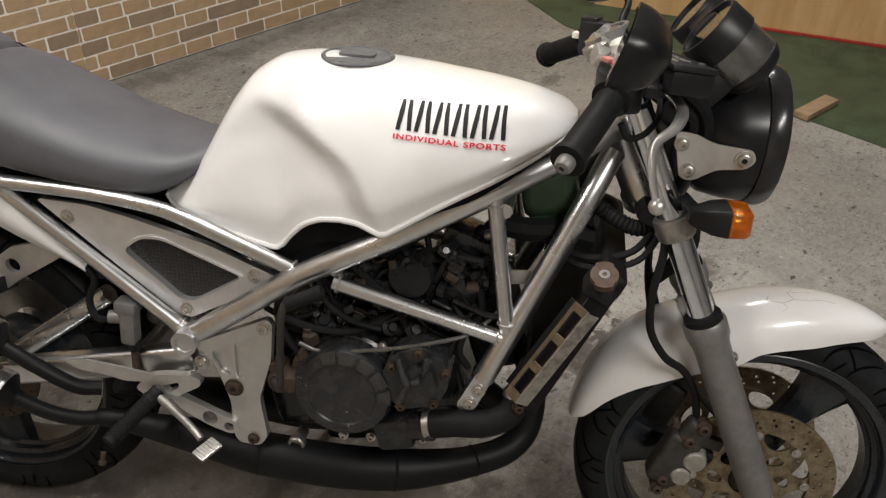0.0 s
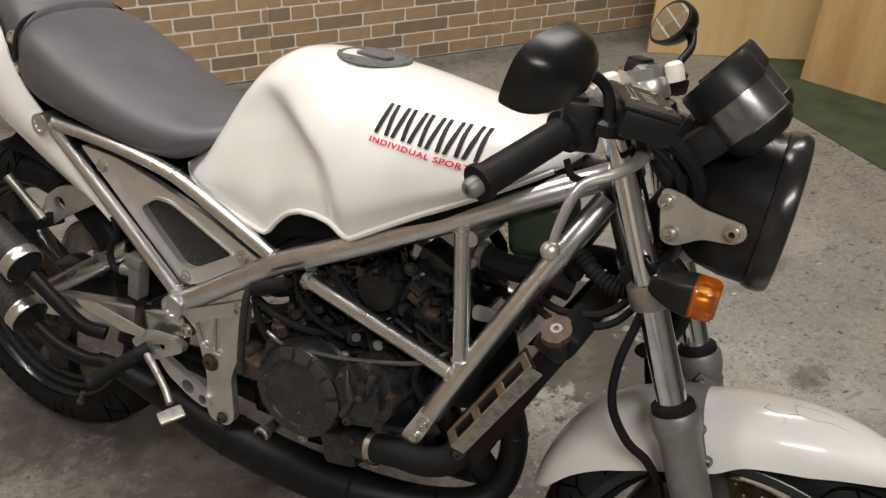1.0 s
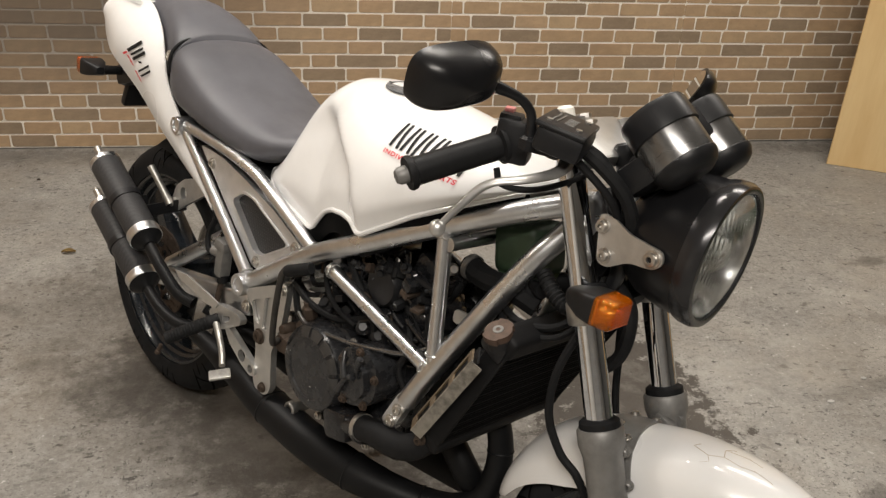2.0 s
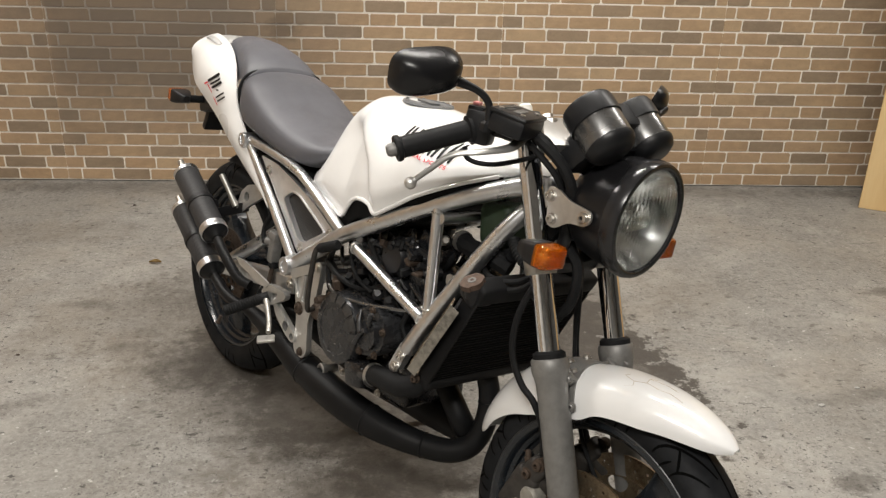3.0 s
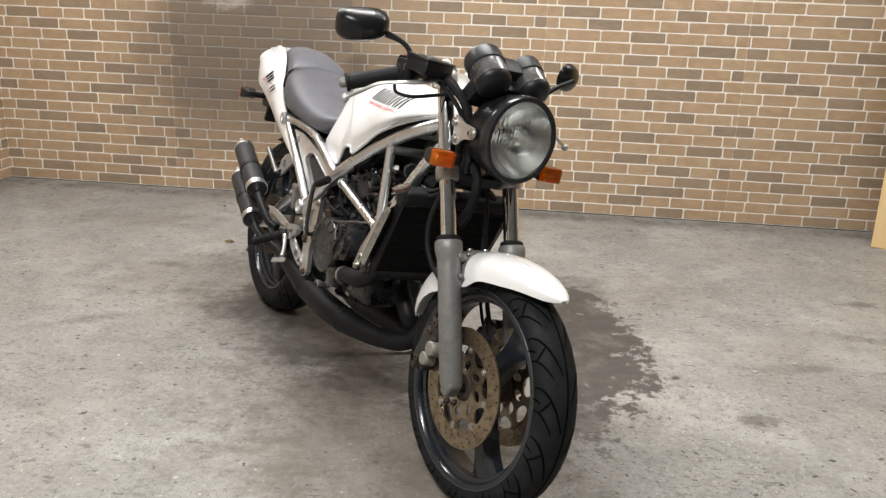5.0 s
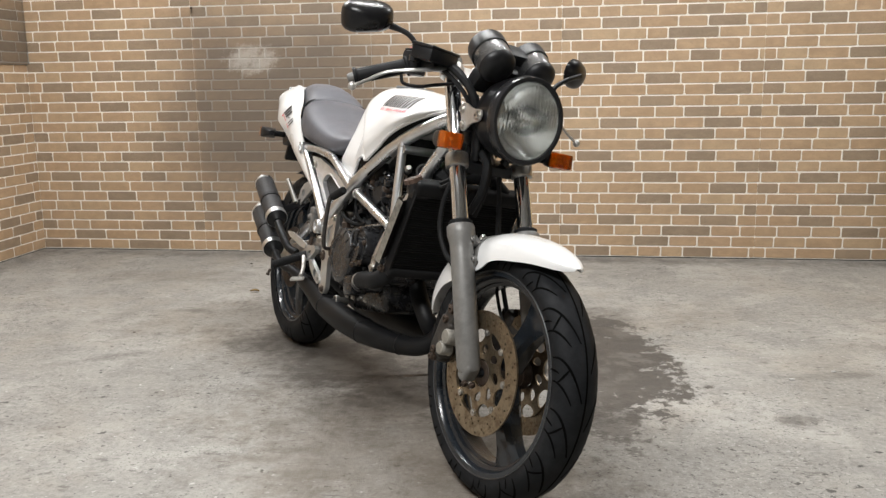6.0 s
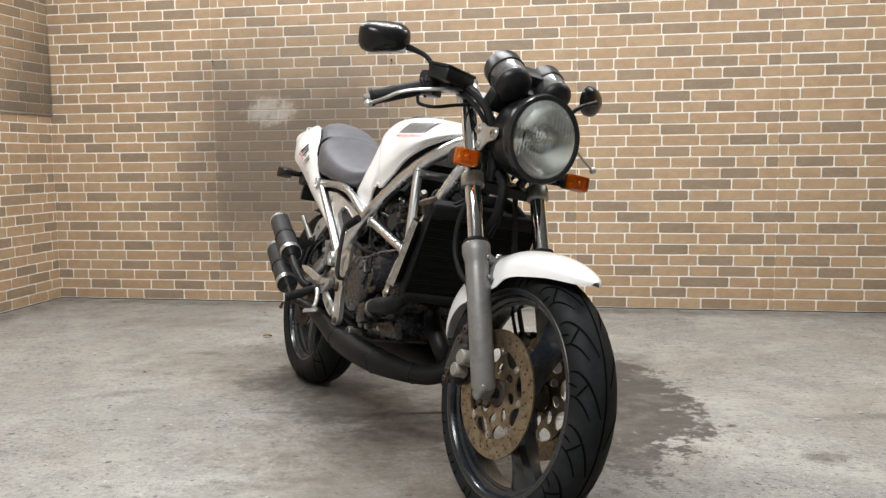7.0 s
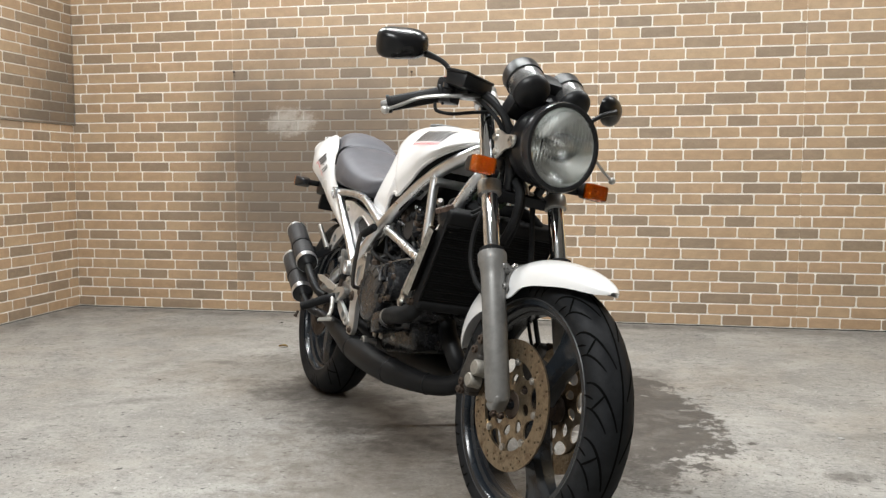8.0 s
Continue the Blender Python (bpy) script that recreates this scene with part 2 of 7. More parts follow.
        d = n.math("ADD", d, n.math("MULTIPLY", n.math("SUBTRACT", rough_wob, 0.5), 2.6))
        return n.math("MULTIPLY", n.ramp(d, 1.0 - edge, 1.0 + edge, amount, 0.0), patchy)

    for s in RUST_STAINS:
        c = n.mix(stain_shade(*s), c, (0.135, 0.108, 0.078))
    for s in STAINS_SHADE:
        c = n.mix(stain_shade(*s), c, (0.078, 0.069, 0.060))
    n.color(c)
    n.rough(n.ramp(mid, 0, 1, 0.6, 0.8))
    h = n.math("ADD", n.math("MULTIPLY", fine, 0.4), n.math("SUBTRACT", mid, n.math("ADD", speck, n.math("MULTIPLY", pit, 2.0))))
    n.bump(h, 0.4, 0.004)
    return n.mat


# x, y, half-axes, softness of the edge, strength, turn
STAINS_SHADE = [
    (3.06, -1.65, 0.20, 0.46, 0.14, 1.3, 0.12),
    (3.05, -2.12, 0.08, 0.25, 0.14, 0.85, 0.1),
    (3.10, -1.15, 0.12, 0.14, 0.3, 0.35, 0.0),
    # turned ovals along the motorcycle: oily dirt and its floor shade, painted together
    (2.38, -2.22, 0.30, 0.16, 0.5, 0.18, -0.9),
    (2.25, -1.80, 0.50, 0.17, 0.35, 0.86, -0.8),
    (2.45, -2.05, 0.95, 0.46, 0.7, 0.30, -0.95),
    (1.95, -1.62, 0.22, 0.12, 0.4, 0.6, -0.4),
    (2.25, -1.55, 0.75, 0.25, 0.6, 0.34, -0.9),
    (2.08, -1.89, 0.34, 0.05, 0.9, 0.4, -0.963),
    (1.45, -1.21, 0.09, 0.03, 0.6, 0.4, 0.0),
    (1.65, -1.49, 0.09, 0.03, 0.6, 0.4, 0.3),
    (1.44, -1.79, 0.09, 0.03, 0.6, 0.4, 0.6),
    (1.55, -2.3, 0.5, 0.10, 0.5, 0.1, 0.5),
    (3.53, -2.13, 0.06, 0.035, 0.4, 0.75, 0.4),
    (4.14, -1.10, 0.06, 0.03, 0.4, 0.75, 0.3),
    (4.0, -1.45, 0.12, 0.03, 0.5, 0.5, -0.2),
    (3.75, -1.75, 0.14, 0.03, 0.5, 0.4, 0.25),
    # soft dark bands along the foot of the north and west walls
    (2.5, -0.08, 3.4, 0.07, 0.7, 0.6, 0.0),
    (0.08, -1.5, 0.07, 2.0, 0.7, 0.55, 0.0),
]
RUST_STAINS = [
    (1.62, -1.30, 0.50, 0.24, 0.6, 0.30, 0.2),
    (1.95, -1.70, 0.34, 0.18, 0.6, 0.32, -0.6),
    (2.52, -2.48, 0.50, 0.30, 0.6, 0.60, -0.7),
    (1.05, -0.62, 0.40, 0.10, 0.6, 0.30, 0.1),
    (3.25, -1.15, 0.35, 0.20, 0.7, 0.25, 0.3),
]
CONCRETE = concrete()


def brick_paint(name, islands, tones):
    n = Nodes(name, tones[0], 0.55)
    if islands:
        rnd = n.add("ShaderNodeNewGeometry").outputs["Random Per Island"]
    else:
        rnd = n.add("ShaderNodeObjectInfo").outputs["Random"]
    pick = n.add("ShaderNodeValToRGB")
    while len(pick.color_ramp.elements) < len(tones):
        pick.color_ramp.elements.new(0.5)
    for i, (e, c) in enumerate(zip(pick.color_ramp.elements, tones)):
        e.position, e.color = i / (len(tones) - 1), (*c, 1)
    n.link(rnd, pick.inputs[0])
    base = pick.outputs[0]
    pale = tuple(min(1, c * 1.28) for c in tones[0])
    deep = tuple(c * 0.62 for c in tones[0])
    c = n.mix(n.ramp(n.noise(26, 5, 0.65, (0.6, 1, 1.3)), 0.38, 0.72, 0.0, 0.55), base, pale)
    c = n.mix(n.ramp(n.noise(11, 5, 0.65), 0.42, 0.75, 0.0, 0.34), c, deep)
    c = n.mix(n.ramp(n.noise(95, 4, 0.7), 0.5, 0.75, 0.0, 0.35), c, deep)
    n.color(soot_shade(n, c))
    n.bump(n.noise(120, 4), 0.2, 0.001)
    return n.mat


def soot_shade(n, c):
    """Soot on the panel behind the motorcycle, painted shade and grime on the side panel, and a scuffed pale smear."""
    sep = n.add("ShaderNodeSeparateXYZ")
    n.link(n.add("ShaderNodeNewGeometry").outputs["Position"], sep.inputs[0])
    wob = n.noise(3, 4)
    z = n.math("ADD", sep.outputs[2], n.math("MULTIPLY", n.math("SUBTRACT", wob, 0.5), 0.5))
    x = n.math("ADD", sep.outputs[0], n.math("MULTIPLY", n.math("SUBTRACT", n.noise(4.5, 5), 0.5), 0.5))
    m = n.math("MULTIPLY", n.ramp(x, 0.50, 1.10), n.ramp(x, 2.6, 1.6))
    m = n.math("MULTIPLY", m, n.math("MULTIPLY", n.ramp(z, 0.0, 0.55), n.ramp(z, 1.70, 0.95)))
    on_wall = n.ramp(sep.outputs[1], -0.1, -0.05)
    m = n.math("MULTIPLY", n.math("MULTIPLY", m, on_wall), 0.82)
    # the sooty panel starts at a joint
    joint = n.math("MULTIPLY", n.ramp(sep.outputs[0], 0.968, 0.974, 0.86, 1.0), 1.0)
    c = n.mix(n.math("MULTIPLY", m, joint), c, (0.105, 0.085, 0.068))
    # shade and grime painted on the upper side panel, darkest at its lower corner
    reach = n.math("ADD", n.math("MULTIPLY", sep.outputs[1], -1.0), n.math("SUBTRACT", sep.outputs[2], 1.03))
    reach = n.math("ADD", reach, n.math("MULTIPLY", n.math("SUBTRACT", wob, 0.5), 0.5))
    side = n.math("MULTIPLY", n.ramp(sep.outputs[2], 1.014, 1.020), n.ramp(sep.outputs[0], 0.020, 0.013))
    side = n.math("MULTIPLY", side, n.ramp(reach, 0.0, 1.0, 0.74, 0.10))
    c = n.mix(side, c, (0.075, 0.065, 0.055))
    dx = n.math("DIVIDE", n.math("SUBTRACT", sep.outputs[0], 1.28), 0.15)
    dz = n.math("DIVIDE", n.math("SUBTRACT", sep.outputs[2], 1.02), 0.075)
    d = n.math("ADD", n.math("MULTIPLY", dx, dx), n.math("MULTIPLY", dz, dz))
    d = n.math("ADD", d, n.math("MULTIPLY", n.math("SUBTRACT", n.noise(15, 6, 0.75), 0.5), 4.0))
    smear = n.math("MULTIPLY", n.ramp(d, 1.5, 0.0, 0.0, 0.40), on_wall)
    c = n.mix(smear, c, (0.6, 0.57, 0.52))
    # a dark rub mark further along
    dx = n.math("DIVIDE", n.math("SUBTRACT", x, 1.93), 0.085)
    dz = n.math("DIVIDE", n.math("SUBTRACT", sep.outputs[2], 0.70), 0.085)
    d = n.math("ADD", n.math("MULTIPLY", dx, dx), n.math("MULTIPLY", dz, dz))
    return n.mix(n.math("MULTIPLY", n.ramp(d, 1.0, 0.0, 0.0, 0.5), on_wall), c, (0.06, 0.048, 0.038))


def mortar():
    n = Nodes("pale_mortar", (0.72, 0.67, 0.58), 0.8)
    c = n.mix(n.ramp(n.noise(14, 5), 0.35, 0.7), (0.815, 0.775, 0.705), (0.70, 0.655, 0.585))
    n.color(soot_shade(n, c))
    n.bump(n.noise(90, 4), 0.3, 0.002)
    return n.mat


TAN = ((0.400, 0.280, 0.170), (0.372, 0.254, 0.153), (0.432, 0.315, 0.195), (0.385, 0.263, 0.162), (0.42, 0.300, 0.188))
UMBER = ((0.276, 0.208, 0.141), (0.248, 0.187, 0.129), (0.312, 0.231, 0.154), (0.264, 0.194, 0.131))
BRICK_TAN, BRICK_DARK = brick_paint("printed_tan_brick", False, TAN), brick_paint("printed_umber_brick", False, UMBER)
FIELD_TAN, FIELD_DARK = brick_paint("printed_tan_brick_field", True, TAN), brick_paint("printed_umber_brick_field", True, UMBER)
MORTAR = mortar()
PLASTER = plain("painted_plaster", (0.42, 0.41, 0.39), 0.8, vary=0.15, scale=3, bump=0.1)
BACK_WALL = plain("dark_painted_plaster", (0.15, 0.145, 0.135), 0.8, vary=0.2, scale=3, bump=0.1)
GREEN_FLOOR = plain("green_floor_paint", (0.05, 0.075, 0.04), 0.6, vary=0.5, scale=9, bump=0.2)


def plywood(name, pale, deep, dark):
    n = Nodes(name, pale, 0.5)
    grain = n.noise(5, 6, 0.6, (5, 5, 0.5))
    broad = n.noise(2.2, 4, 0.6, (2.5, 2.5, 0.6))
    fine = n.noise(60, 4, 0.6, (5, 5, 0.25))
    knots = n.add("ShaderNodeTexVoronoi")
    knots.inputs["Scale"].default_value = 2.3
    n.link(n.position(), knots.inputs["Vector"])
    c = n.mix(n.ramp(grain, 0.35, 0.7), pale, deep)
    c = n.mix(n.ramp(broad, 0.42, 0.66, 0.0, 0.6), c, dark)
    c = n.mix(n.ramp(fine, 0.45, 0.75, 0.0, 0.16), c, dark)
    c = n.mix(n.ramp(knots.outputs["Distance"], 0.05, 0.02), c, (0.26, 0.13, 0.05))
    n.color(c)
    n.bump(fine, 0.1, 0.001)
    return n.mat


PALE_PLY = plywood("pale_plywood", (0.78, 0.575, 0.30), (0.735, 0.525, 0.262), (0.66, 0.44, 0.20))
WARM_PLY = plywood("warm_plywood", (0.66, 0.44, 0.215), (0.58, 0.36, 0.160), (0.46, 0.26, 0.10))


# ---- mesh tools ----
def finish(bm, angle=38):
    """Smooth faces with sharp edges above an angle."""
    bm.normal_update()
    for f in bm.faces:
        f.smooth = True
    limit = radians(angle)
    for e in bm.edges:
        if len(e.link_faces) == 2 and e.calc_face_angle(0) > limit:
            e.smooth = False


def part(name, bm, material, parent, label="", angle=38):
    """Links a bmesh as one mesh object under a thing or a part."""
    bmesh.ops.recalc_face_normals(bm, faces=bm.faces)
    finish(bm, angle)
    me = bpy.data.meshes.new(name)
    bm.to_mesh(me)
    bm.free()
    me.materials.append(material)
    ob = new(name, me)
    ob.parent = parent
    return tagged(ob, label)


def smooth_path(pts, k=6):
    """Catmull-Rom through the points."""
    p = [Vector(q) for q in pts]
    if len(p) < 3:
        return p
    ext = [p[0] * 2 - p[1]] + p + [p[-1] * 2 - p[-2]]
    out = []
    for i in range(1, len(ext) - 2):
        a, b, c, d = ext[i - 1:i + 3]
        for j in range(k):
            t = j / k
            out.append(0.5 * (2 * b + (c - a) * t + (2 * a - 5 * b + 4 * c - d) * t * t + (3 * b - a - 3 * c + d) * t ** 3))
    return out + [p[-1]]


def curve1(x, xs, ys):
    """A smooth curve through (xs, ys), read at x."""
    i = min(max(int(np.searchsorted(xs, x)) - 1, 0), len(xs) - 2)
    h = xs[i + 1] - xs[i]
    t = min(max((x - xs[i]) / h, 0), 1)

    def slope(j):
        if j == 0:
            return (ys[1] - ys[0]) / (xs[1] - xs[0])
        if j == len(xs) - 1:
            return (ys[-1] - ys[-2]) / (xs[-1] - xs[-2])
        a, b = (ys[j] - ys[j - 1]) / (xs[j] - xs[j - 1]), (ys[j + 1] - ys[j]) / (xs[j + 1] - xs[j])
        return 0.0 if a * b <= 0 else 2 * a * b / (a + b)

    m0, m1 = slope(i) * h, slope(i + 1) * h
    return (2 * t ** 3 - 3 * t * t + 1) * ys[i] + (t ** 3 - 2 * t * t + t) * m0 + (3 * t * t - 2 * t ** 3) * ys[i + 1] + (t ** 3 - t * t) * m1


def tube(bm, pts, r, n=12, smooth=0, caps=True):
    """Sweeps a ring along a path. r: a radius or one for each given point."""
    raw = [Vector(p) for p in pts]
    rr = list(r) if isinstance(r, (list, tuple)) else [r] * len(raw)
    if smooth and len(raw) > 2:
        path = smooth_path(raw, smooth)
        idx = np.linspace(0, len(raw) - 1, len(path))
        rr = [curve1(float(i), list(range(len(raw))), rr) for i in idx]
    else:
        path = raw
    side = None
    rings = []
    for i, p in enumerate(path):
        d = (path[min(i + 1, len(path) - 1)] - path[max(i - 1, 0)]).normalized()
        if side is None:
            side = d.orthogonal().normalized()
        side = (side - d * side.dot(d)).normalized()
        up = d.cross(side)
        rings.append([bm.verts.new(p + (side * math.cos(a) + up * math.sin(a)) * rr[i]) for a in (2 * math.pi * j / n for j in range(n))])
    for a, b in zip(rings, rings[1:]):
        for j in range(n):
            bm.faces.new((a[j], a[(j + 1) % n], b[(j + 1) % n], b[j]))
    if caps:
        bm.faces.new(rings[0][::-1])
        bm.faces.new(rings[-1])
    return bm


def lathe(bm, profile, origin, axis, n=24, closed=False):
    """Turns (radius, height) pairs round an axis."""
    o, d = Vector(origin), Vector(axis).normalized()
    s = d.orthogonal().normalized()
    u = d.cross(s)
    rings = []
    for r, h in profile:
        if r < 1e-6:
            rings.append([bm.verts.new(o + d * h)])
        else:
            rings.append([bm.verts.new(o + d * h + (s * math.cos(a) + u * math.sin(a)) * r) for a in (2 * math.pi * j / n for j in range(n))])
    pairs = list(zip(rings, rings[1:]))
    if closed:
        pairs.append((rings[-1], rings[0]))
    for a, b in pairs:
        for j in range(n):
            k = (j + 1) % n
            if len(a) == 1:
                bm.faces.new((a[0], b[k], b[j]))
            elif len(b) == 1:
                bm.faces.new((a[j], a[k], b[0]))
            else:
                bm.faces.new((a[j], a[k], b[k], b[j]))
    return bm


def block(bm, center, size, turn=(0, 0, 0), bevel=0.004, segments=2):
    """A box with rounded edges."""
    m = pose(*center, *turn) @ Matrix.Diagonal((*size, 1))
    made = bmesh.ops.create_cube(bm, size=1, matrix=m)
    if bevel:
        edges = list({e for v in made["verts"] for e in v.link_edges})
        bmesh.ops.bevel(bm, geom=edges, offset=bevel, segments=segments, affect="EDGES", profile=0.6)
    return bm


def rounded(outline, r, k=4):
    """A polygon of 2D points with its corners rounded."""
    out = []
    n = len(outline)
    for i in range(n):
        a, b, c = (Vector(outline[(i + j) % n]) for j in (-1, 0, 1))
        u, v = a - b, c - b
        q = min(r, u.length * 0.45, v.length * 0.45)
        p0, p1 = b + u.normalized() * q, b + v.normalized() * q
        for j in range(k + 1):
            t = j / k
            out.append(tuple(p0 * (1 - t) ** 2 + b * 2 * t * (1 - t) + p1 * t * t))
    return out


def circle2(x, z, r, n=14):
    return [(x + r * math.cos(2 * math.pi * i / n), z + r * math.sin(2 * math.pi * i / n)) for i in range(n)]


def plate(bm, outline, thickness, place, holes=(), bevel=0.0):
    """A flat plate of 2D points with holes; place maps (u, v, depth) into space."""
    front, back = [], []
    temp = bmesh.new()
    for loop in (outline, *holes):
        vs = [temp.verts.new((u, v, 0)) for u, v in loop]
        for i in range(len(vs)):
            temp.edges.new((vs[i], vs[(i + 1) % len(vs)]))
    if holes:
        bmesh.ops.triangle_fill(temp, use_beauty=True, use_dissolve=False, edges=temp.edges[:])
    else:
        temp.faces.new(temp.verts[:])
    temp.verts.index_update()
    a = [bm.verts.new(place(v.co.x, v.co.y, 0.0)) for v in temp.verts]
    b = [bm.verts.new(place(v.co.x, v.co.y, thickness)) for v in temp.verts]
    for f in temp.faces:
        ids = [v.index for v in f.verts]
        bm.faces.new([a[i] for i in ids])
        bm.faces.new([b[i] for i in reversed(ids)])
    for e in temp.edges:
        if len(e.link_faces) == 1:
            i, j = (v.index for v in e.verts)
            bm.faces.new((a[i], a[j], b[j], b[i]))
    temp.free()
    if bevel:
        sharp = [e for e in bm.edges if len(e.link_faces) == 2 and e.calc_face_angle(0) > 1.0]
        bmesh.ops.bevel(bm, geom=sharp, offset=bevel, segments=1, affect="EDGES")
    return bm


def side_at(y):
    """Places a plate in the plane of the motorcycle's side, going inwards from y."""
    s = 1 if y < 0 else -1
    return lambda u, v, d: (u, y + s * d, v)


def surf(bm, f, nu, nv, close_v=False):
    """A grid of f(u, v) for u, v in 0..1."""
    rows = [[bm.verts.new(f(i / nu, j / nv)) for j in range(nv if close_v else nv + 1)] for i in range(nu + 1)]
    for a, b in zip(rows, rows[1:]):
        m = len(a)
        for j in range(m if close_v else m - 1):
            k = (j + 1) % m
            bm.faces.new((a[j], a[k], b[k], b[j]))
    return rows


def mirror_y(bm):
    """Turns a right-hand piece into a left-hand one."""
    for v in bm.verts:
        v.co.y = -v.co.y
    bmesh.ops.reverse_faces(bm, faces=bm.faces)
    return bm


# ---- the room ----
def slab(name, lo, hi, material, label, bevel=0.0):
    bm = bmesh.new()
    c = [(a + b) / 2 for a, b in zip(lo, hi)]
    block(bm, c, [b - a for a, b in zip(lo, hi)], bevel=bevel)
    ob = part(name, bm, material, None, label)
    return tagged(ob, kind="structure")


ROOM_X, ROOM_Y, ROOM_Z = 6.4, -7.0, 2.7
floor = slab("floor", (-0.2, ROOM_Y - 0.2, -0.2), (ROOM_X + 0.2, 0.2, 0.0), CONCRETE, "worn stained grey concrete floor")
wall_north = slab("wall_north", (-0.2, 0.0, 0.0055), (ROOM_X, 0.2, ROOM_Z), MORTAR, "wall covered in printed brick panels with pale joints")
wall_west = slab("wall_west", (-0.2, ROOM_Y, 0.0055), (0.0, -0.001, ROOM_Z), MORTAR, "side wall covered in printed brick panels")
for lo, hi in (((-0.2, 0.014, 0.0), (ROOM_X, 0.2, 0.0055)), ((-0.2, ROOM_Y, 0.0), (-0.014, 0.013, 0.0055))):
    slab("trim", lo, hi, BACK_WALL, "dark recess between the panels and the floor")
UPPER_PANEL, PROUD = 1.018, 0.009
bm = block(bmesh.new(), (PROUD / 2 - 0.001, -1.95, (UPPER_PANEL + ROOM_Z) / 2), (PROUD + 0.002, 3.892, ROOM_Z - UPPER_PANEL), bevel=0.001)
part("upper_panel", bm, MORTAR, wall_west, "printed brick panel fixed over the lower one")
slab("wall_east", (ROOM_X, ROOM_Y, 0.0), (ROOM_X + 0.2, 0.2, ROOM_Z), BACK_WALL, "plain dark painted plaster wall")
slab("wall_south", (-0.2, ROOM_Y - 0.2, 0.0), (ROOM_X + 0.2, ROOM_Y - 0.001, ROOM_Z), PLASTER, "plain painted plaster wall")
slab("ceiling", (-0.2, ROOM_Y - 0.2, ROOM_Z), (ROOM_X + 0.2, 0.2, ROOM_Z + 0.2), PLASTER, "plain painted ceiling")

# ---- the motorcycle ----
# x forward from the rear contact point, y to its left, z up; it leans on its side stand
bike = new("motorcycle")
bike.matrix_world = pose(1.978, -1.528, 0.0, -10.5, 0, -54.5)
tagged(bike, "white and silver naked motorcycle with grey seat on side stand", "motorcycle")

STEER = Matrix.Translation((1.08, 0, 0.80)) @ Matrix.Rotation(radians(3.2), 4, Vector((-0.438, 0, 0.899))) @ Matrix.Translation((-1.08, 0, -0.80))
DOWN = Vector((0.4091, 0, -0.9125))      # along the fork
SEAL = Vector((1.2182, 0, 0.570))
AXLE = Vector((1.343, 0.007, 0.2715))
GUARD = Vector((1.372, 0, 0.277))       # the middle of the mudguard's bow
R_FRONT, R_REAR = 0.273, 0.297
REAR = Vector((0.03, 0, 0.295))


def steered(bm):
    bmesh.ops.transform(bm, matrix=STEER, verts=bm.verts)
    return bm


def on_fork(dist, y=0.0):
    """A point on the fork's line, so far below the seal."""
    p = SEAL + DOWN * dist
    return Vector((p.x, y, p.z))


def bolt(bm, p, axis, r=0.009, h=0.006):
    """A socket bolt on a washer."""
    lathe(bm, [(0, 0), (r * 1.35, 0), (r * 1.35, h * 0.3), (r, h * 0.35), (r, h), (r * 0.75, h * 1.15), (r * 0.45, h * 1.15), (r * 0.45, h * 0.5), (0, h * 0.5)], p, axis, 14)
    return bm


def both(make, name, material, parent, label="", turn=False):
    """The right-hand piece and its mirror image."""
    out = []
    for s in (0, 1):
        bm = make()
        if s:
            mirror_y(bm)
        if turn:
            steered(bm)
        out.append(part(name, bm, material, parent[s] if isinstance(parent, list) else parent, label))
    return out


# -- frame --
def tube_of(pts, r, n=14, smooth=6):
    return lambda: tube(bmesh.new(), pts, r, n, smooth)


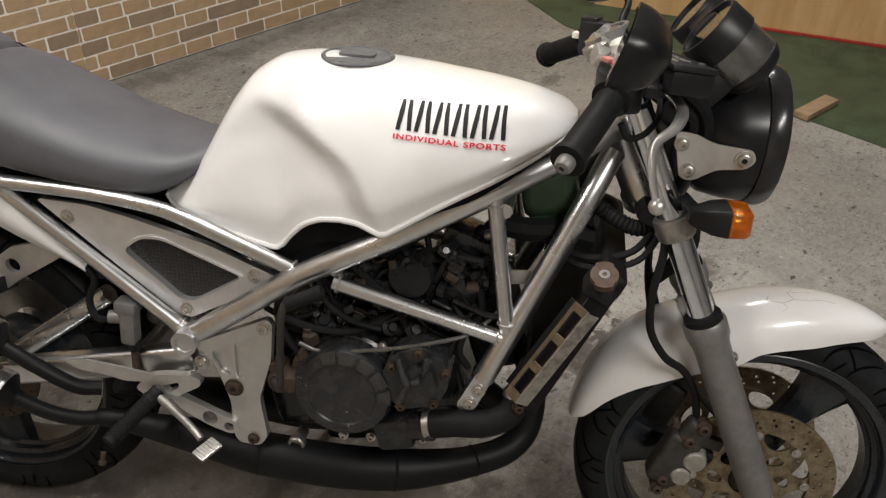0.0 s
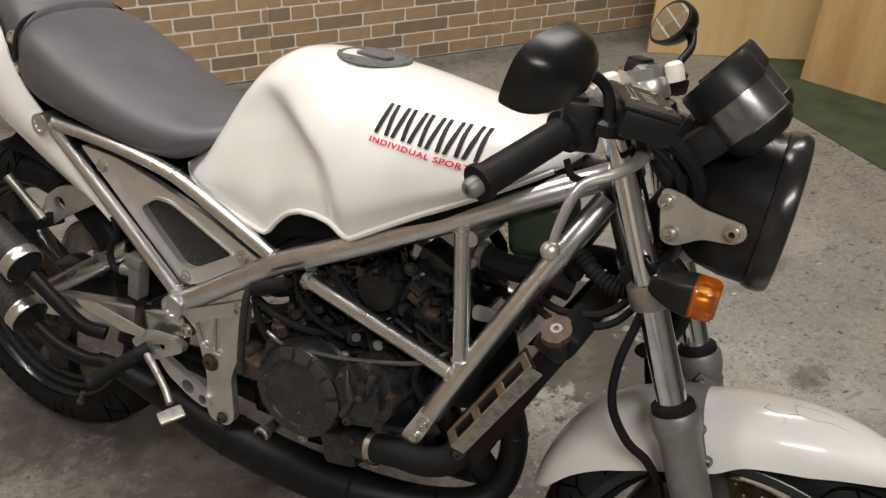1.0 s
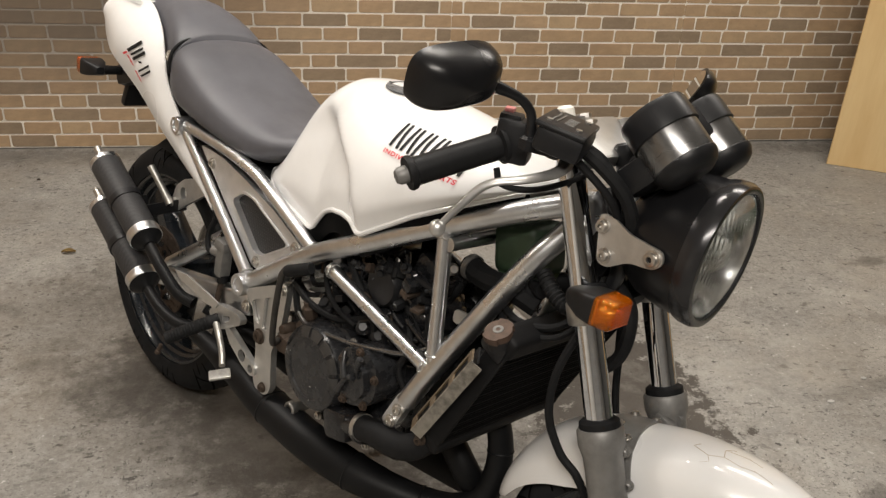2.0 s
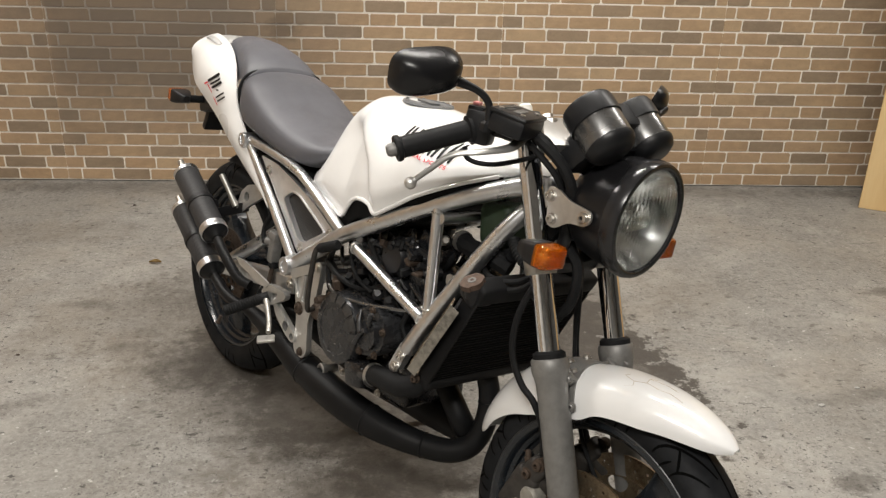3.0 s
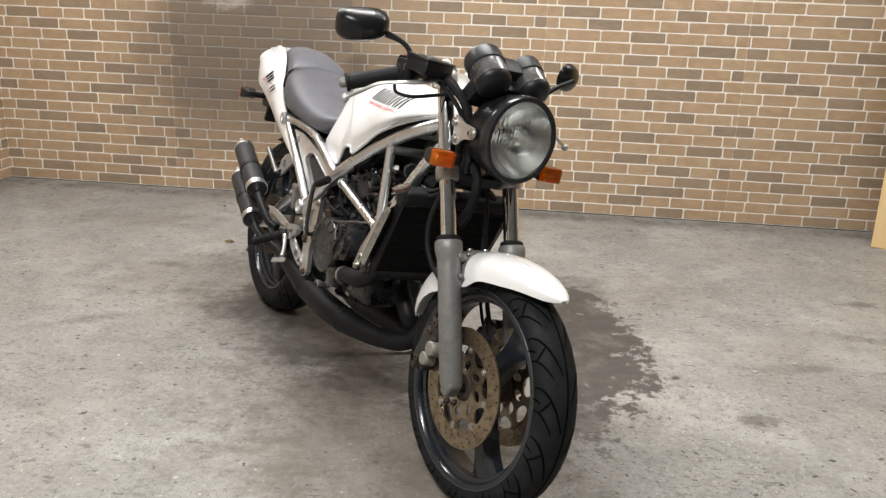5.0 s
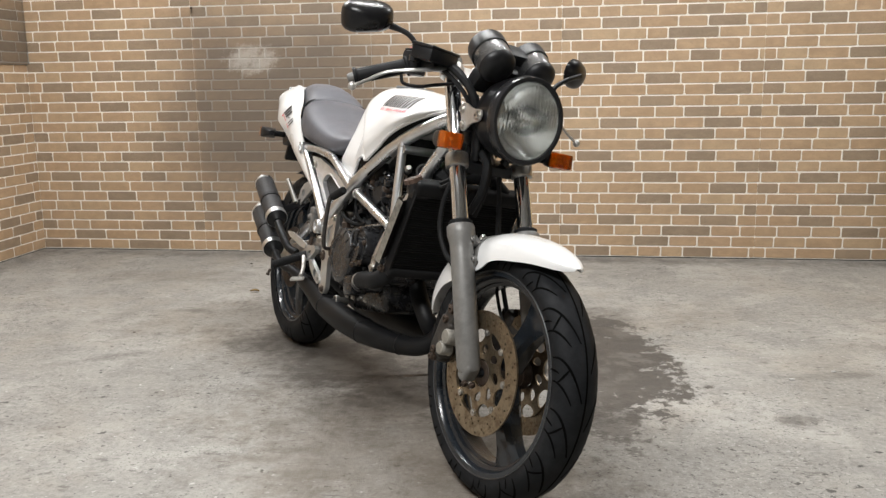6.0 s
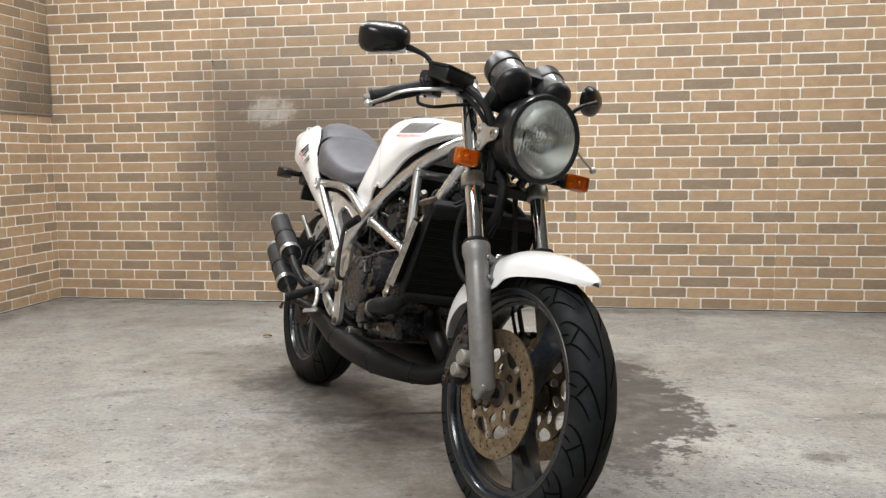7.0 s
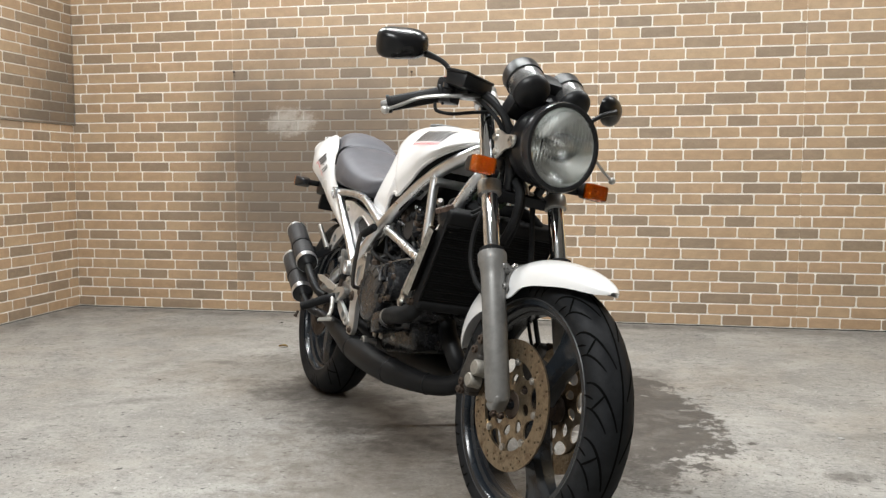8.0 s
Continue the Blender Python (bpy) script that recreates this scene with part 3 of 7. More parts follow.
def build_chassis():
    bm = bmesh.new()
    head = Vector((1.094, 0, 0.772))
    lathe(bm, [(0, -0.078), (0.026, -0.078), (0.031, -0.07), (0.031, -0.05), (0.0275, -0.044), (0.0275, 0.04), (0.031, 0.046), (0.031, 0.066), (0, 0.066)], head, (-0.438, 0, 0.899), 24)
    chassis = part("chassis", bm, ALU, bike, "brushed silver tubular trellis frame")
    main = [(0.456, -0.128, 0.456), (0.55, -0.13, 0.525), (0.646, -0.13, 0.593), (0.78, -0.128, 0.668), (0.91, -0.112, 0.742), (1.0, -0.075, 0.79), (1.072, -0.03, 0.825)]
    both(tube_of(main, 0.0172), "main_tube", ALU, chassis)
    both(tube_of([(1.07, -0.03, 0.79), (1.03, -0.075, 0.705), (0.945, -0.125, 0.515), (0.918, -0.135, 0.455)], 0.0165), "down_tube", ALU, chassis)
    both(tube_of([(0.915, -0.115, 0.735), (0.948, -0.125, 0.535)], 0.0115), "upright_tube", ALU, chassis)
    both(tube_of([(0.690, -0.13, 0.585), (0.944, -0.127, 0.522)], 0.0118), "brace_tube", ALU, chassis)
    both(tube_of([(0.154, -0.112, 0.680), (0.30, -0.114, 0.678), (0.410, -0.115, 0.667), (0.470, -0.116, 0.650), (0.523, -0.118, 0.631), (0.64, -0.122, 0.588)], 0.0117), "seat_tube", ALU, chassis)
    both(tube_of([(0.158, -0.112, 0.674), (0.30, -0.117, 0.572), (0.452, -0.124, 0.462)], 0.0117), "stay_tube", ALU, chassis)

    # beads of weld round the ends of the thinner tubes
    rng = random.Random(5)
    for p, q, r in (((0.917, -0.1155, 0.722), (0.948, -0.125, 0.535), 0.0125), ((0.9455, -0.1245, 0.553), (0.915, -0.115, 0.735), 0.0130), ((0.702, -0.1299, 0.582), (0.944, -0.127, 0.522), 0.0130), ((0.930, -0.1272, 0.5255), (0.690, -0.13, 0.585), 0.0130), ((0.622, -0.1214, 0.595), (0.523, -0.118, 0.631), 0.0130), ((0.436, -0.1234, 0.4735), (0.30, -0.117, 0.572), 0.0130)):
        p, q = Vector(p), Vector(q)
        d = (q - p).normalized()
        e = d.orthogonal().normalized()
        f = d.cross(e)
        p -= d * 0.004
        loop = [p + (e * math.cos(t) + f * math.sin(t)) * r + d * rng.uniform(-0.0012, 0.0012) for t in (2 * math.pi * k / 26 for k in range(27))]

        def bead(loop=loop):
            return tube(bmesh.new(), loop, [0.0014 + 0.0007 * (k % 2) for k in range(27)], 6)
        both(bead, "weld_bead", CAST, chassis)

    def ring(p, r, y0, y1):
        def make():
            bm = bmesh.new()
            lathe(bm, [(0, y0), (r * 0.95, y0), (r, y0 + 0.003), (r, y1 - 0.003), (r * 0.95, y1), (r * 0.66, y1), (r * 0.62, y1 - 0.004), (0, y1 - 0.004)], (p[0], 0, p[1]), (0, -1, 0), 24)
            return bm
        return make
    both(ring((0.456, 0.456), 0.0215, 0.095, 0.152), "pivot_cap", ALU, chassis)
    both(ring((0.152, 0.677), 0.0185, 0.085, 0.132), "seat_joint_cap", ALU, chassis)

    def foot():
        bm = bmesh.new()
        # a flat lug with two bolts at the end of the down tube
        plate(bm, rounded([(0.880, 0.405), (0.905, 0.392), (0.935, 0.465), (0.912, 0.474)], 0.012), 0.016, side_at(-0.146), bevel=0.002)
        return bm
    lug = both(foot, "engine_mount", ALU, chassis)

    for x, z in ((0.914, 0.440), (0.902, 0.414)):
        both(lambda: bolt(bmesh.new(), (x, -0.146, z), (0, -1, 0), 0.008, 0.006), "mount_bolt", BOLT, lug)
    # cross tubes that tie the two sides together
    for x, z, r in ((0.456, 0.456, 0.016), (0.152, 0.677, 0.012), (0.69, 0.60, 0.012), (0.93, 0.72, 0.011)):
        part("cross_tube", tube(bmesh.new(), [(x, -0.12, z), (x, 0.12, z)], r, 12), ALU, chassis)


build_chassis()

# -- fuel tank --
TX = [0.405, 0.425, 0.454, 0.475, 0.497, 0.522, 0.551, 0.59, 0.64, 0.74, 0.85, 0.94, 0.985, 1.003, 1.014]
TZ = [0.672, 0.688, 0.714, 0.748, 0.788, 0.829, 0.862, 0.882, 0.888, 0.886, 0.874, 0.860, 0.848, 0.840, 0.832]
TW = [0.062, 0.082, 0.101, 0.110, 0.116, 0.121, 0.126, 0.133, 0.143, 0.157, 0.149, 0.117, 0.085, 0.062, 0.036]
BX = [0.405, 0.43, 0.47, 0.54, 0.590, 0.605, 0.622, 0.645, 0.67, 0.70, 0.735, 0.767, 0.80, 0.87, 0.955, 1.0, 1.014]
BZ = [0.664, 0.655, 0.643, 0.630, 0.620, 0.621, 0.645, 0.668, 0.680, 0.685, 0.683, 0.675, 0.697, 0.7425, 0.791, 0.816, 0.822]
KZ = [0.62, 0.69, 0.711, 0.764, 0.794, 0.844, 0.87]      # the knee crease, by height
KX = [0.778, 0.766, 0.759, 0.728, 0.686, 0.598, 0.51]


def sstep(a, b, x):
    t = min(max((x - a) / (b - a), 0), 1)
    return t * t * (3 - 2 * t)


def tank_point(x, s):
    """Half section of the tank: s = 0 on top, 1 at the lower edge. Gives y (positive) and z."""
    zt, zb, w = curve1(x, TX, TZ), float(np.interp(x, BX, BZ)), curve1(x, TX, TW)
    a = s * math.pi / 2
    y = w * max(math.sin(a), 0) ** 0.80
    z = zb + (zt - zb) * max(math.cos(a), 0) ** 0.86
    # hollow for the knee behind the crease
    kx = curve1(z, KZ, KX)
    dent = sstep(0.0, 0.05 + 0.04 * sstep(0.76, 0.85, z), kx - x) * sstep(0.30, 0.62, s)
    y -= 0.032 * dent * (0.15 + 0.85 * sstep(0.44, 0.66, x)) * (1 - 0.35 * sstep(0.72, 1.0, s))
    # swelling over the cut-out at the lower edge
    over = math.exp(-((x - 0.69) / 0.06) ** 4) * math.exp(-((z - zb) / 0.026) ** 2)
    y += 0.006 * over * sstep(0.5, 0.9, s)
    y *= 1 - 0.06 * sstep(0.9, 1.0, s)
    # the skirt flares out towards the steering head
    y *= 1 + 0.11 * sstep(0.82, 0.94, x) * sstep(0.55, 1.0, s)
    return y, z


def tank_y(x, z):
    """How far out the tank's side stands at x, z."""
    lo, hi = 0.0, 1.0
    for _ in range(24):
        m = (lo + hi) / 2
        if tank_point(x, m)[1] > z:
            lo = m
        else:
            hi = m
    return tank_point(x, lo)[0]


def build_tank():
    bm = bmesh.new()
    nu, nv = 110, 30
    rows = []
    for i in range(nu + 1):
        u = i / nu
        x = 0.405 + (1.014 - 0.405) * (u + 0.03 * math.sin(2 * math.pi * u))
        row = []
        for j in range(-nv, nv + 1):
            s = abs(j) / nv
            y, z = tank_point(x, s)
            row.append(bm.verts.new((x, -y if j < 0 else y, z)))
        rows.append(row)
    for a, b in zip(rows, rows[1:]):
        for j in range(2 * nv):
            bm.faces.new((a[j], a[j + 1], b[j + 1], b[j]))
        bm.faces.new((a[2 * nv], a[0], b[0], b[2 * nv]))
    bm.faces.new(rows[0])
    bm.faces.new(rows[-1][::-1])
    bmesh.ops.recalc_face_normals(bm, faces=bm.faces)
    tank = part("fuel_tank", bm, WHITE, bike, "pearl white painted steel fuel tank", angle=50)
    # rolled seam along the lower edge
    for s in (-1, 1):
        pts = []
        for i in range(60):
            x = 0.409 + 0.594 * i / 59
            y, z = tank_point(x, 1.0)
            pts.append((x, s * (y + 0.001), z + 0.001))
        part("tank_seam", tube(bmesh.new(), pts, 0.0042, 8), WHITE, tank)
    # filler cap, set in a round rim
    c, ax = Vector((0.693, 0.0, 0.8828)), Vector((-0.005, 0, 1))
    bm = lathe(bmesh.new(), [(0, 0), (0.052, 0), (0.054, 0.003), (0.052, 0.006), (0.047, 0.0065), (0.046, 0.0045), (0.0, 0.0045)], c, ax, 40)
    cap = part("filler_cap", bm, CAP_GREY, tank, "dull grey filler cap")
    bm = bmesh.new()
    plate(bm, rounded([(-0.026, -0.013), (0.026, -0.013), (0.026, 0.013), (-0.026, 0.013)], 0.008), 0.004, lambda u, v, d: c + Vector((u, v, 0.0045 + d)))
    part("key_flap", bm, CAP_GREY, cap)
    for k in range(7):
        a = 2 * math.pi * k / 7
        bm = bmesh.new()
        lathe(bm, [(0, 0.003), (0.0032, 0.003), (0.0032, 0.0075), (0, 0.0075)], c + Vector((0.0495 * math.cos(a), 0.0495 * math.sin(a), 0)), ax, 8)
        part("cap_screw", bm, GREY_PAINT, cap)
    return tank


TANK = build_tank()

# black rubber strip that fills the gap under the tank's edge
for s in (-1, 1):
    def strip(u, v, s=s):
        x = 0.50 + 0.505 * u
        y, z = tank_point(x, 1.0)
        return (x, s * (y - 0.004 - 0.008 * v), z + 0.004 - 0.044 * v)
    bm = bmesh.new()
    surf(bm, strip, 40, 3)
    bmesh.ops.solidify(bm, geom=bm.faces[:], thickness=0.004)
    part("tank_rubber", bm, RUBBER, bike, "black rubber strip under the tank")


def decal(name, shapes, material, parent, label, lift=0.0018):
    """Thin print laid on the tank's right side: polygons of (x, z)."""
    bm = bmesh.new()
    for shape in shapes:
        vs = [bm.verts.new((x, 0, z)) for x, z in shape]
        bm.faces.new(vs)
    bmesh.ops.triangulate(bm, faces=bm.faces)
    for _ in range(2):
        long = [e for e in bm.edges if e.calc_length() > 0.008]
        if long:
            bmesh.ops.subdivide_edges(bm, edges=long, cuts=1)
            bmesh.ops.triangulate(bm, faces=bm.faces)
    for v in bm.verts:
        v.co.y = -tank_y(v.co.x, v.co.z) - lift
    return part(name, bm, material, parent, label)


def build_badges():
    # six dark upright blocks with cut corners stand for the maker's mark
    def at(u, v):
        return 0.776 + 0.150 * u, 0.824 - 0.004 * u + 0.034 * v
    for i in range(6):
        a = i / 6 + 0.004
        w = 1 / 6 - 0.018
        left = [(a, 0.0), (a + 0.26 * w, 0.0), (a + 0.40 * w, 0.62), (a + 0.40 * w, 1.0), (a + 0.18 * w, 1.0)]
        right = [(a + 0.70 * w, 0.0), (a + 0.96 * w, 0.0), (a + 0.82 * w, 1.0), (a + 0.60 * w, 1.0), (a + 0.60 * w, 0.62)]
        decal("badge_block", [[at(*p) for p in left], [at(*p) for p in right]], INK, TANK, "black block of the tank badge")
    # the red line of writing under it
    cu = bpy.data.curves.new("tank_writing", "FONT")
    cu.body, cu.size, cu.space_character, cu.offset = "INDIVIDUAL SPORTS", 0.0125, 1.15, 0.00035
    tmp = new("tank_writing_source", cu)
    bpy.context.view_layer.update()
    me = bpy.data.meshes.new_from_object(tmp.evaluated_get(bpy.context.evaluated_depsgraph_get()))
    bpy.data.objects.remove(tmp)
    bm = bmesh.new()
    bm.from_mesh(me)
    bpy.data.meshes.remove(me)
    xs = [v.co.x for v in bm.verts]
    k = 0.150 / (max(xs) - min(xs))
    bmesh.ops.triangulate(bm, faces=bm.faces)
    for v in bm.verts:
        x, z = 0.775 + (v.co.x - min(xs)) * k, 0.8135 - 0.004 * (v.co.x - min(xs)) * k / 0.15 + v.co.y * 0.70
        v.co = (x, -tank_y(x, z) - 0.0030, z)
    part("tank_writing", bm, RED, TANK, "red lettering on the tank")


build_badges()

# -- seat and tail --
SX = [0.085, 0.11, 0.15, 0.22, 0.30, 0.38, 0.43, 0.468, 0.492]
S_TOP = [0.834, 0.845, 0.836, 0.806, 0.776, 0.755, 0.747, 0.745, 0.738]
S_LOW = [0.725, 0.708, 0.698, 0.690, 0.680, 0.672, 0.672, 0.684, 0.710]
S_WID = [0.112, 0.124, 0.131, 0.134, 0.129, 0.118, 0.107, 0.090, 0.066]


def cushion(xs, top, low, wid, nu=44, nv=36, power=0.72, crown=0.0):
    bm = bmesh.new()
    rings = []
    for i in range(nu + 1):
        x = xs[0] + (xs[-1] - xs[0]) * i / nu
        zt, zl, w = curve1(x, xs, top), curve1(x, xs, low), curve1(x, xs, wid)
        cz, h = (zt + zl) / 2, (zt - zl) / 2
        ring = []
        for j in range(nv):
            a = 2 * math.pi * j / nv
            c, s = math.cos(a), math.sin(a)
            p = power if s > 0 else 0.45
            y = w * math.copysign(abs(c) ** p, c)
            z = cz + h * math.copysign(abs(s) ** p, s)
            if s > 0:
                z -= crown * (y / w) ** 2
            ring.append(bm.verts.new((x, y, z)))
        rings.append(ring)
    for a, b in zip(rings, rings[1:]):
        for j in range(nv):
            bm.faces.new((a[j], a[(j + 1) % nv], b[(j + 1) % nv], b[j]))
    bm.faces.new(rings[0][::-1])
    bm.faces.new(rings[-1])
    return bm


seat_bm = cushion(SX, S_TOP, S_LOW, S_WID, power=0.5, crown=0.014)
for v in seat_bm.verts:
    # the nose slopes back under itself, along the tank
    v.co.x -= 0.045 * sstep(0.35, 0.49, v.co.x) * min(max((0.738 - v.co.z) / 0.06, 0), 1)
seat = part("seat", seat_bm, VINYL, bike, "grey vinyl rider's seat", angle=60)
PX = [-0.17, -0.14, -0.09, -0.03, 0.03, 0.075, 0.10]
pillion = part("pillion_seat", cushion(PX, [0.874, 0.893, 0.905, 0.904, 0.892, 0.872, 0.852], [0.80, 0.79, 0.78, 0.76, 0.74, 0.735, 0.735], [0.045, 0.059, 0.069, 0.080, 0.094, 0.107, 0.112], power=0.55, crown=0.014), VINYL, bike, "grey vinyl pillion seat", angle=60)
# piping in the seam between the two cushions
pts = []
for j in range(31):
    a = math.pi * j / 30
    y, s = 0.121 * math.copysign(abs(math.cos(a)) ** 0.5, math.cos(a)), math.sin(a)
    pts.append((0.094, y, 0.783 + 0.066 * s ** 0.5 - 0.013 * (y / 0.121) ** 2))
part("seat_piping", tube(bmesh.new(), pts, 0.0035, 8), RUBBER, seat)
bm = lathe(bmesh.new(), [(0, 0), (0.011, 0), (0.011, 0.006), (0.007, 0.007), (0.006, 0.004), (0, 0.004)], (0.082, -0.112, 0.802), (0, -0.9, 0.3), 16)
part("seat_lock", bm, BOLT, seat, "brass coloured seat lock")

CU = [0.0, 0.16, 0.32, 0.44, 0.55, 0.66, 0.80, 0.92, 1.0]
UP_X = [0.285, 0.215, 0.150, 0.095, 0.055, 0.005, -0.09, -0.19, -0.235]
UP_Z = [0.552, 0.625, 0.690, 0.742, 0.798, 0.846, 0.885, 0.893, 0.886]
LO_X = [0.283, 0.190, 0.085, 0.018, -0.05, -0.115, -0.185, -0.240, -0.258]
LO_Z = [0.535, 0.582, 0.640, 0.676, 0.712, 0.742, 0.770, 0.795, 0.815]


def build_tail():
    def panel(sign):
        def f(u, v):
            xu, zu = curve1(u, CU, UP_X), curve1(u, CU, UP_Z)
            xl, zl = curve1(u, CU, LO_X), curve1(u, CU, LO_Z)
            out = 0.104 + 0.016 * sstep(0, 0.4, u) + 0.008 * sstep(0.45, 0.7, u) - 0.030 * sstep(0.70, 1.0, u)
            lean = 0.046 * sstep(0.45, 0.78, u)
            y = out + 0.010 * math.sin(math.pi * v) - lean * v ** 2.5
            return (xl + (xu - xl) * v, sign * y, zl + (zu - zl) * v)
        bm = bmesh.new()
        surf(bm, f, 48, 14)
        bmesh.ops.recalc_face_normals(bm, faces=bm.faces)
        bmesh.ops.solidify(bm, geom=bm.faces[:], thickness=0.004)
        return bm
    bm = panel(-1)
    cowl = part("tail_cowl", bm, WHITE, bike, "white painted tail fairing", angle=50)
    part("tail_side_panel", panel(1), WHITE, cowl, angle=50)

    def top(u, v):
        x = -0.10 - 0.155 * u
        t = curve1(x, UP_X[::-1], UP_Z[::-1])
        y = (v * 2 - 1) * (0.096 - 0.020 * sstep(0.3, 1, u))
        drop = 0.070 * sstep(0.82, 1.0, u)
        return (x, y, t - 0.001 - 0.012 * (2 * v - 1) ** 2 - drop)
    bm = bmesh.new()
    surf(bm, top, 20, 16)
    bmesh.ops.solidify(bm, geom=bm.faces[:], thickness=0.004)
    part("tail_top", bm, WHITE, cowl, angle=50)
    bm = bmesh.new()
    block(bm, (-0.248, 0, 0.795), (0.02, 0.17, 0.05), (0, -20, 0), 0.008)
    part("tail_lamp", bm, plain("red_lamp_plastic", (0.4, 0.01, 0.01), 0.2), cowl, "red tail lamp")
    bm = bmesh.new()
    block(bm, (-0.10, 0, 0.73), (0.26, 0.17, 0.05), (0, -18, 0), 0.015)
    block(bm, (-0.195, 0, 0.690), (0.02, 0.13, 0.15), (0, 22, 0), 0.006)
    block(bm, (0.12, 0, 0.665), (0.30, 0.18, 0.06), (0, 8, 0), 0.02)
    part("rear_mudguard", bm, BLACK, bike, "black plastic rear mudguard")
    # the model badge as plain dark and red strokes
    def on_panel(u, v):
        xu, zu = curve1(u, CU, UP_X), curve1(u, CU, UP_Z)
        xl, zl = curve1(u, CU, LO_X), curve1(u, CU, LO_Z)
        out = 0.104 + 0.016 * sstep(0, 0.4, u) + 0.008 * sstep(0.45, 0.7, u) - 0.030 * sstep(0.70, 1.0, u)
        y = out + 0.010 * math.sin(math.pi * v) - 0.046 * sstep(0.45, 0.78, u) * v ** 2.5
        return (xl + (xu - xl) * v, -(y + 0.0035), zl + (zu - zl) * v)
    for u0, u1, v0, v1, m in ((0.640, 0.655, 0.42, 0.72, INK), (0.618, 0.628, 0.44, 0.70, INK), (0.598, 0.610, 0.43, 0.71, INK), (0.575, 0.584, 0.52, 0.58, INK), (0.548, 0.556, 0.42, 0.70, INK), (0.528, 0.536, 0.42, 0.70, INK), (0.650, 0.660, 0.30, 0.40, RED), (0.590, 0.640, 0.36, 0.385, RED), (0.525, 0.570, 0.34, 0.37, RED)):
        bm = bmesh.new()
        vs = [bm.verts.new(on_panel(u, v)) for u, v in ((u0, v0), (u1, v0), (u1 - 0.01, v1), (u0 - 0.01, v1))]
        bm.faces.new(vs)
        part("badge_stroke", bm, m, cowl, "dark stroke of the tail badge" if m is INK else "red stroke of the tail badge")


build_tail()

# -- aluminium side covers with mesh grilles --
COVER = [(0.216, 0.656), (0.300, 0.654), (0.374, 0.639), (0.491, 0.609), (0.545, 0.588), (0.596, 0.569), (0.580, 0.552), (0.452, 0.479), (0.432, 0.481)]
GRILLE = [(0.352, 0.586), (0.384, 0.610), (0.417, 0.611), (0.542, 0.563), (0.462, 0.512), (0.440, 0.511)]


def build_covers():
    plates = both(lambda: plate(bmesh.new(), rounded(COVER, 0.012), 0.012, side_at(-0.108), [rounded(GRILLE, 0.012)], 0.0), "side_cover", SATIN_ALU, bike, "brushed aluminium side cover with mesh grille")
    both(lambda: plate(bmesh.new(), rounded([((x - 0.45) * 1.06 + 0.45, (z - 0.555) * 1.08 + 0.555) for x, z in GRILLE], 0.012), 0.003, side_at(-0.0985)), "mesh_grille", MESH, plates, "perforated black mesh")

    def lip():
        out, inn = rounded([((x - 0.45) * 1.05 + 0.45, (z - 0.555) * 1.07 + 0.555) for x, z in GRILLE], 0.013), rounded(GRILLE, 0.012)
        return plate(bmesh.new(), out, 0.005, side_at(-0.1115), [inn])
    both(lip, "grille_rim", SATIN_ALU, plates)

    for x, z in ((0.266, 0.631), (0.560, 0.566), (0.446, 0.493)):
        both(lambda: bolt(bmesh.new(), (x, -0.108, z), (0, -1, 0), 0.0085, 0.005), "cover_bolt", BOLT, plates)
    # battery box and electrics fill the space behind
    bm = bmesh.new()
    block(bm, (0.36, 0, 0.575), (0.20, 0.17, 0.13), (0, 0, 0), 0.012)
    block(bm, (0.27, 0, 0.635), (0.22, 0.16, 0.05), (0, 0, 0), 0.01)
    part("battery_box", bm, BLACK, bike, "black plastic battery box")


build_covers()

# -- wheels --
def tyre_mesh(center, radius, rim_r, half):
    """A tyre with a round crown and side walls."""
    bm = bmesh.new()
    prof = []
    h = radius - rim_r
    for k in range(25):
        a = math.pi * k / 24
        y = -half * math.cos(a) * (1.0 if 0.2 < math.sin(a) else 0.86 + 0.7 * math.sin(a))
        r = rim_r + h * math.sin(a) ** 0.62
        prof.append((r, y))
    n = 96
    rings = [[bm.verts.new((center.x + r * math.cos(t), center.y + y, center.z + r * math.sin(t))) for t in (2 * math.pi * j / n for j in range(n))] for r, y in prof]
    for a, b in zip(rings, rings[1:]):
        for j in range(n):
            bm.faces.new((a[j], a[(j + 1) % n], b[(j + 1) % n], b[j]))
    return bm


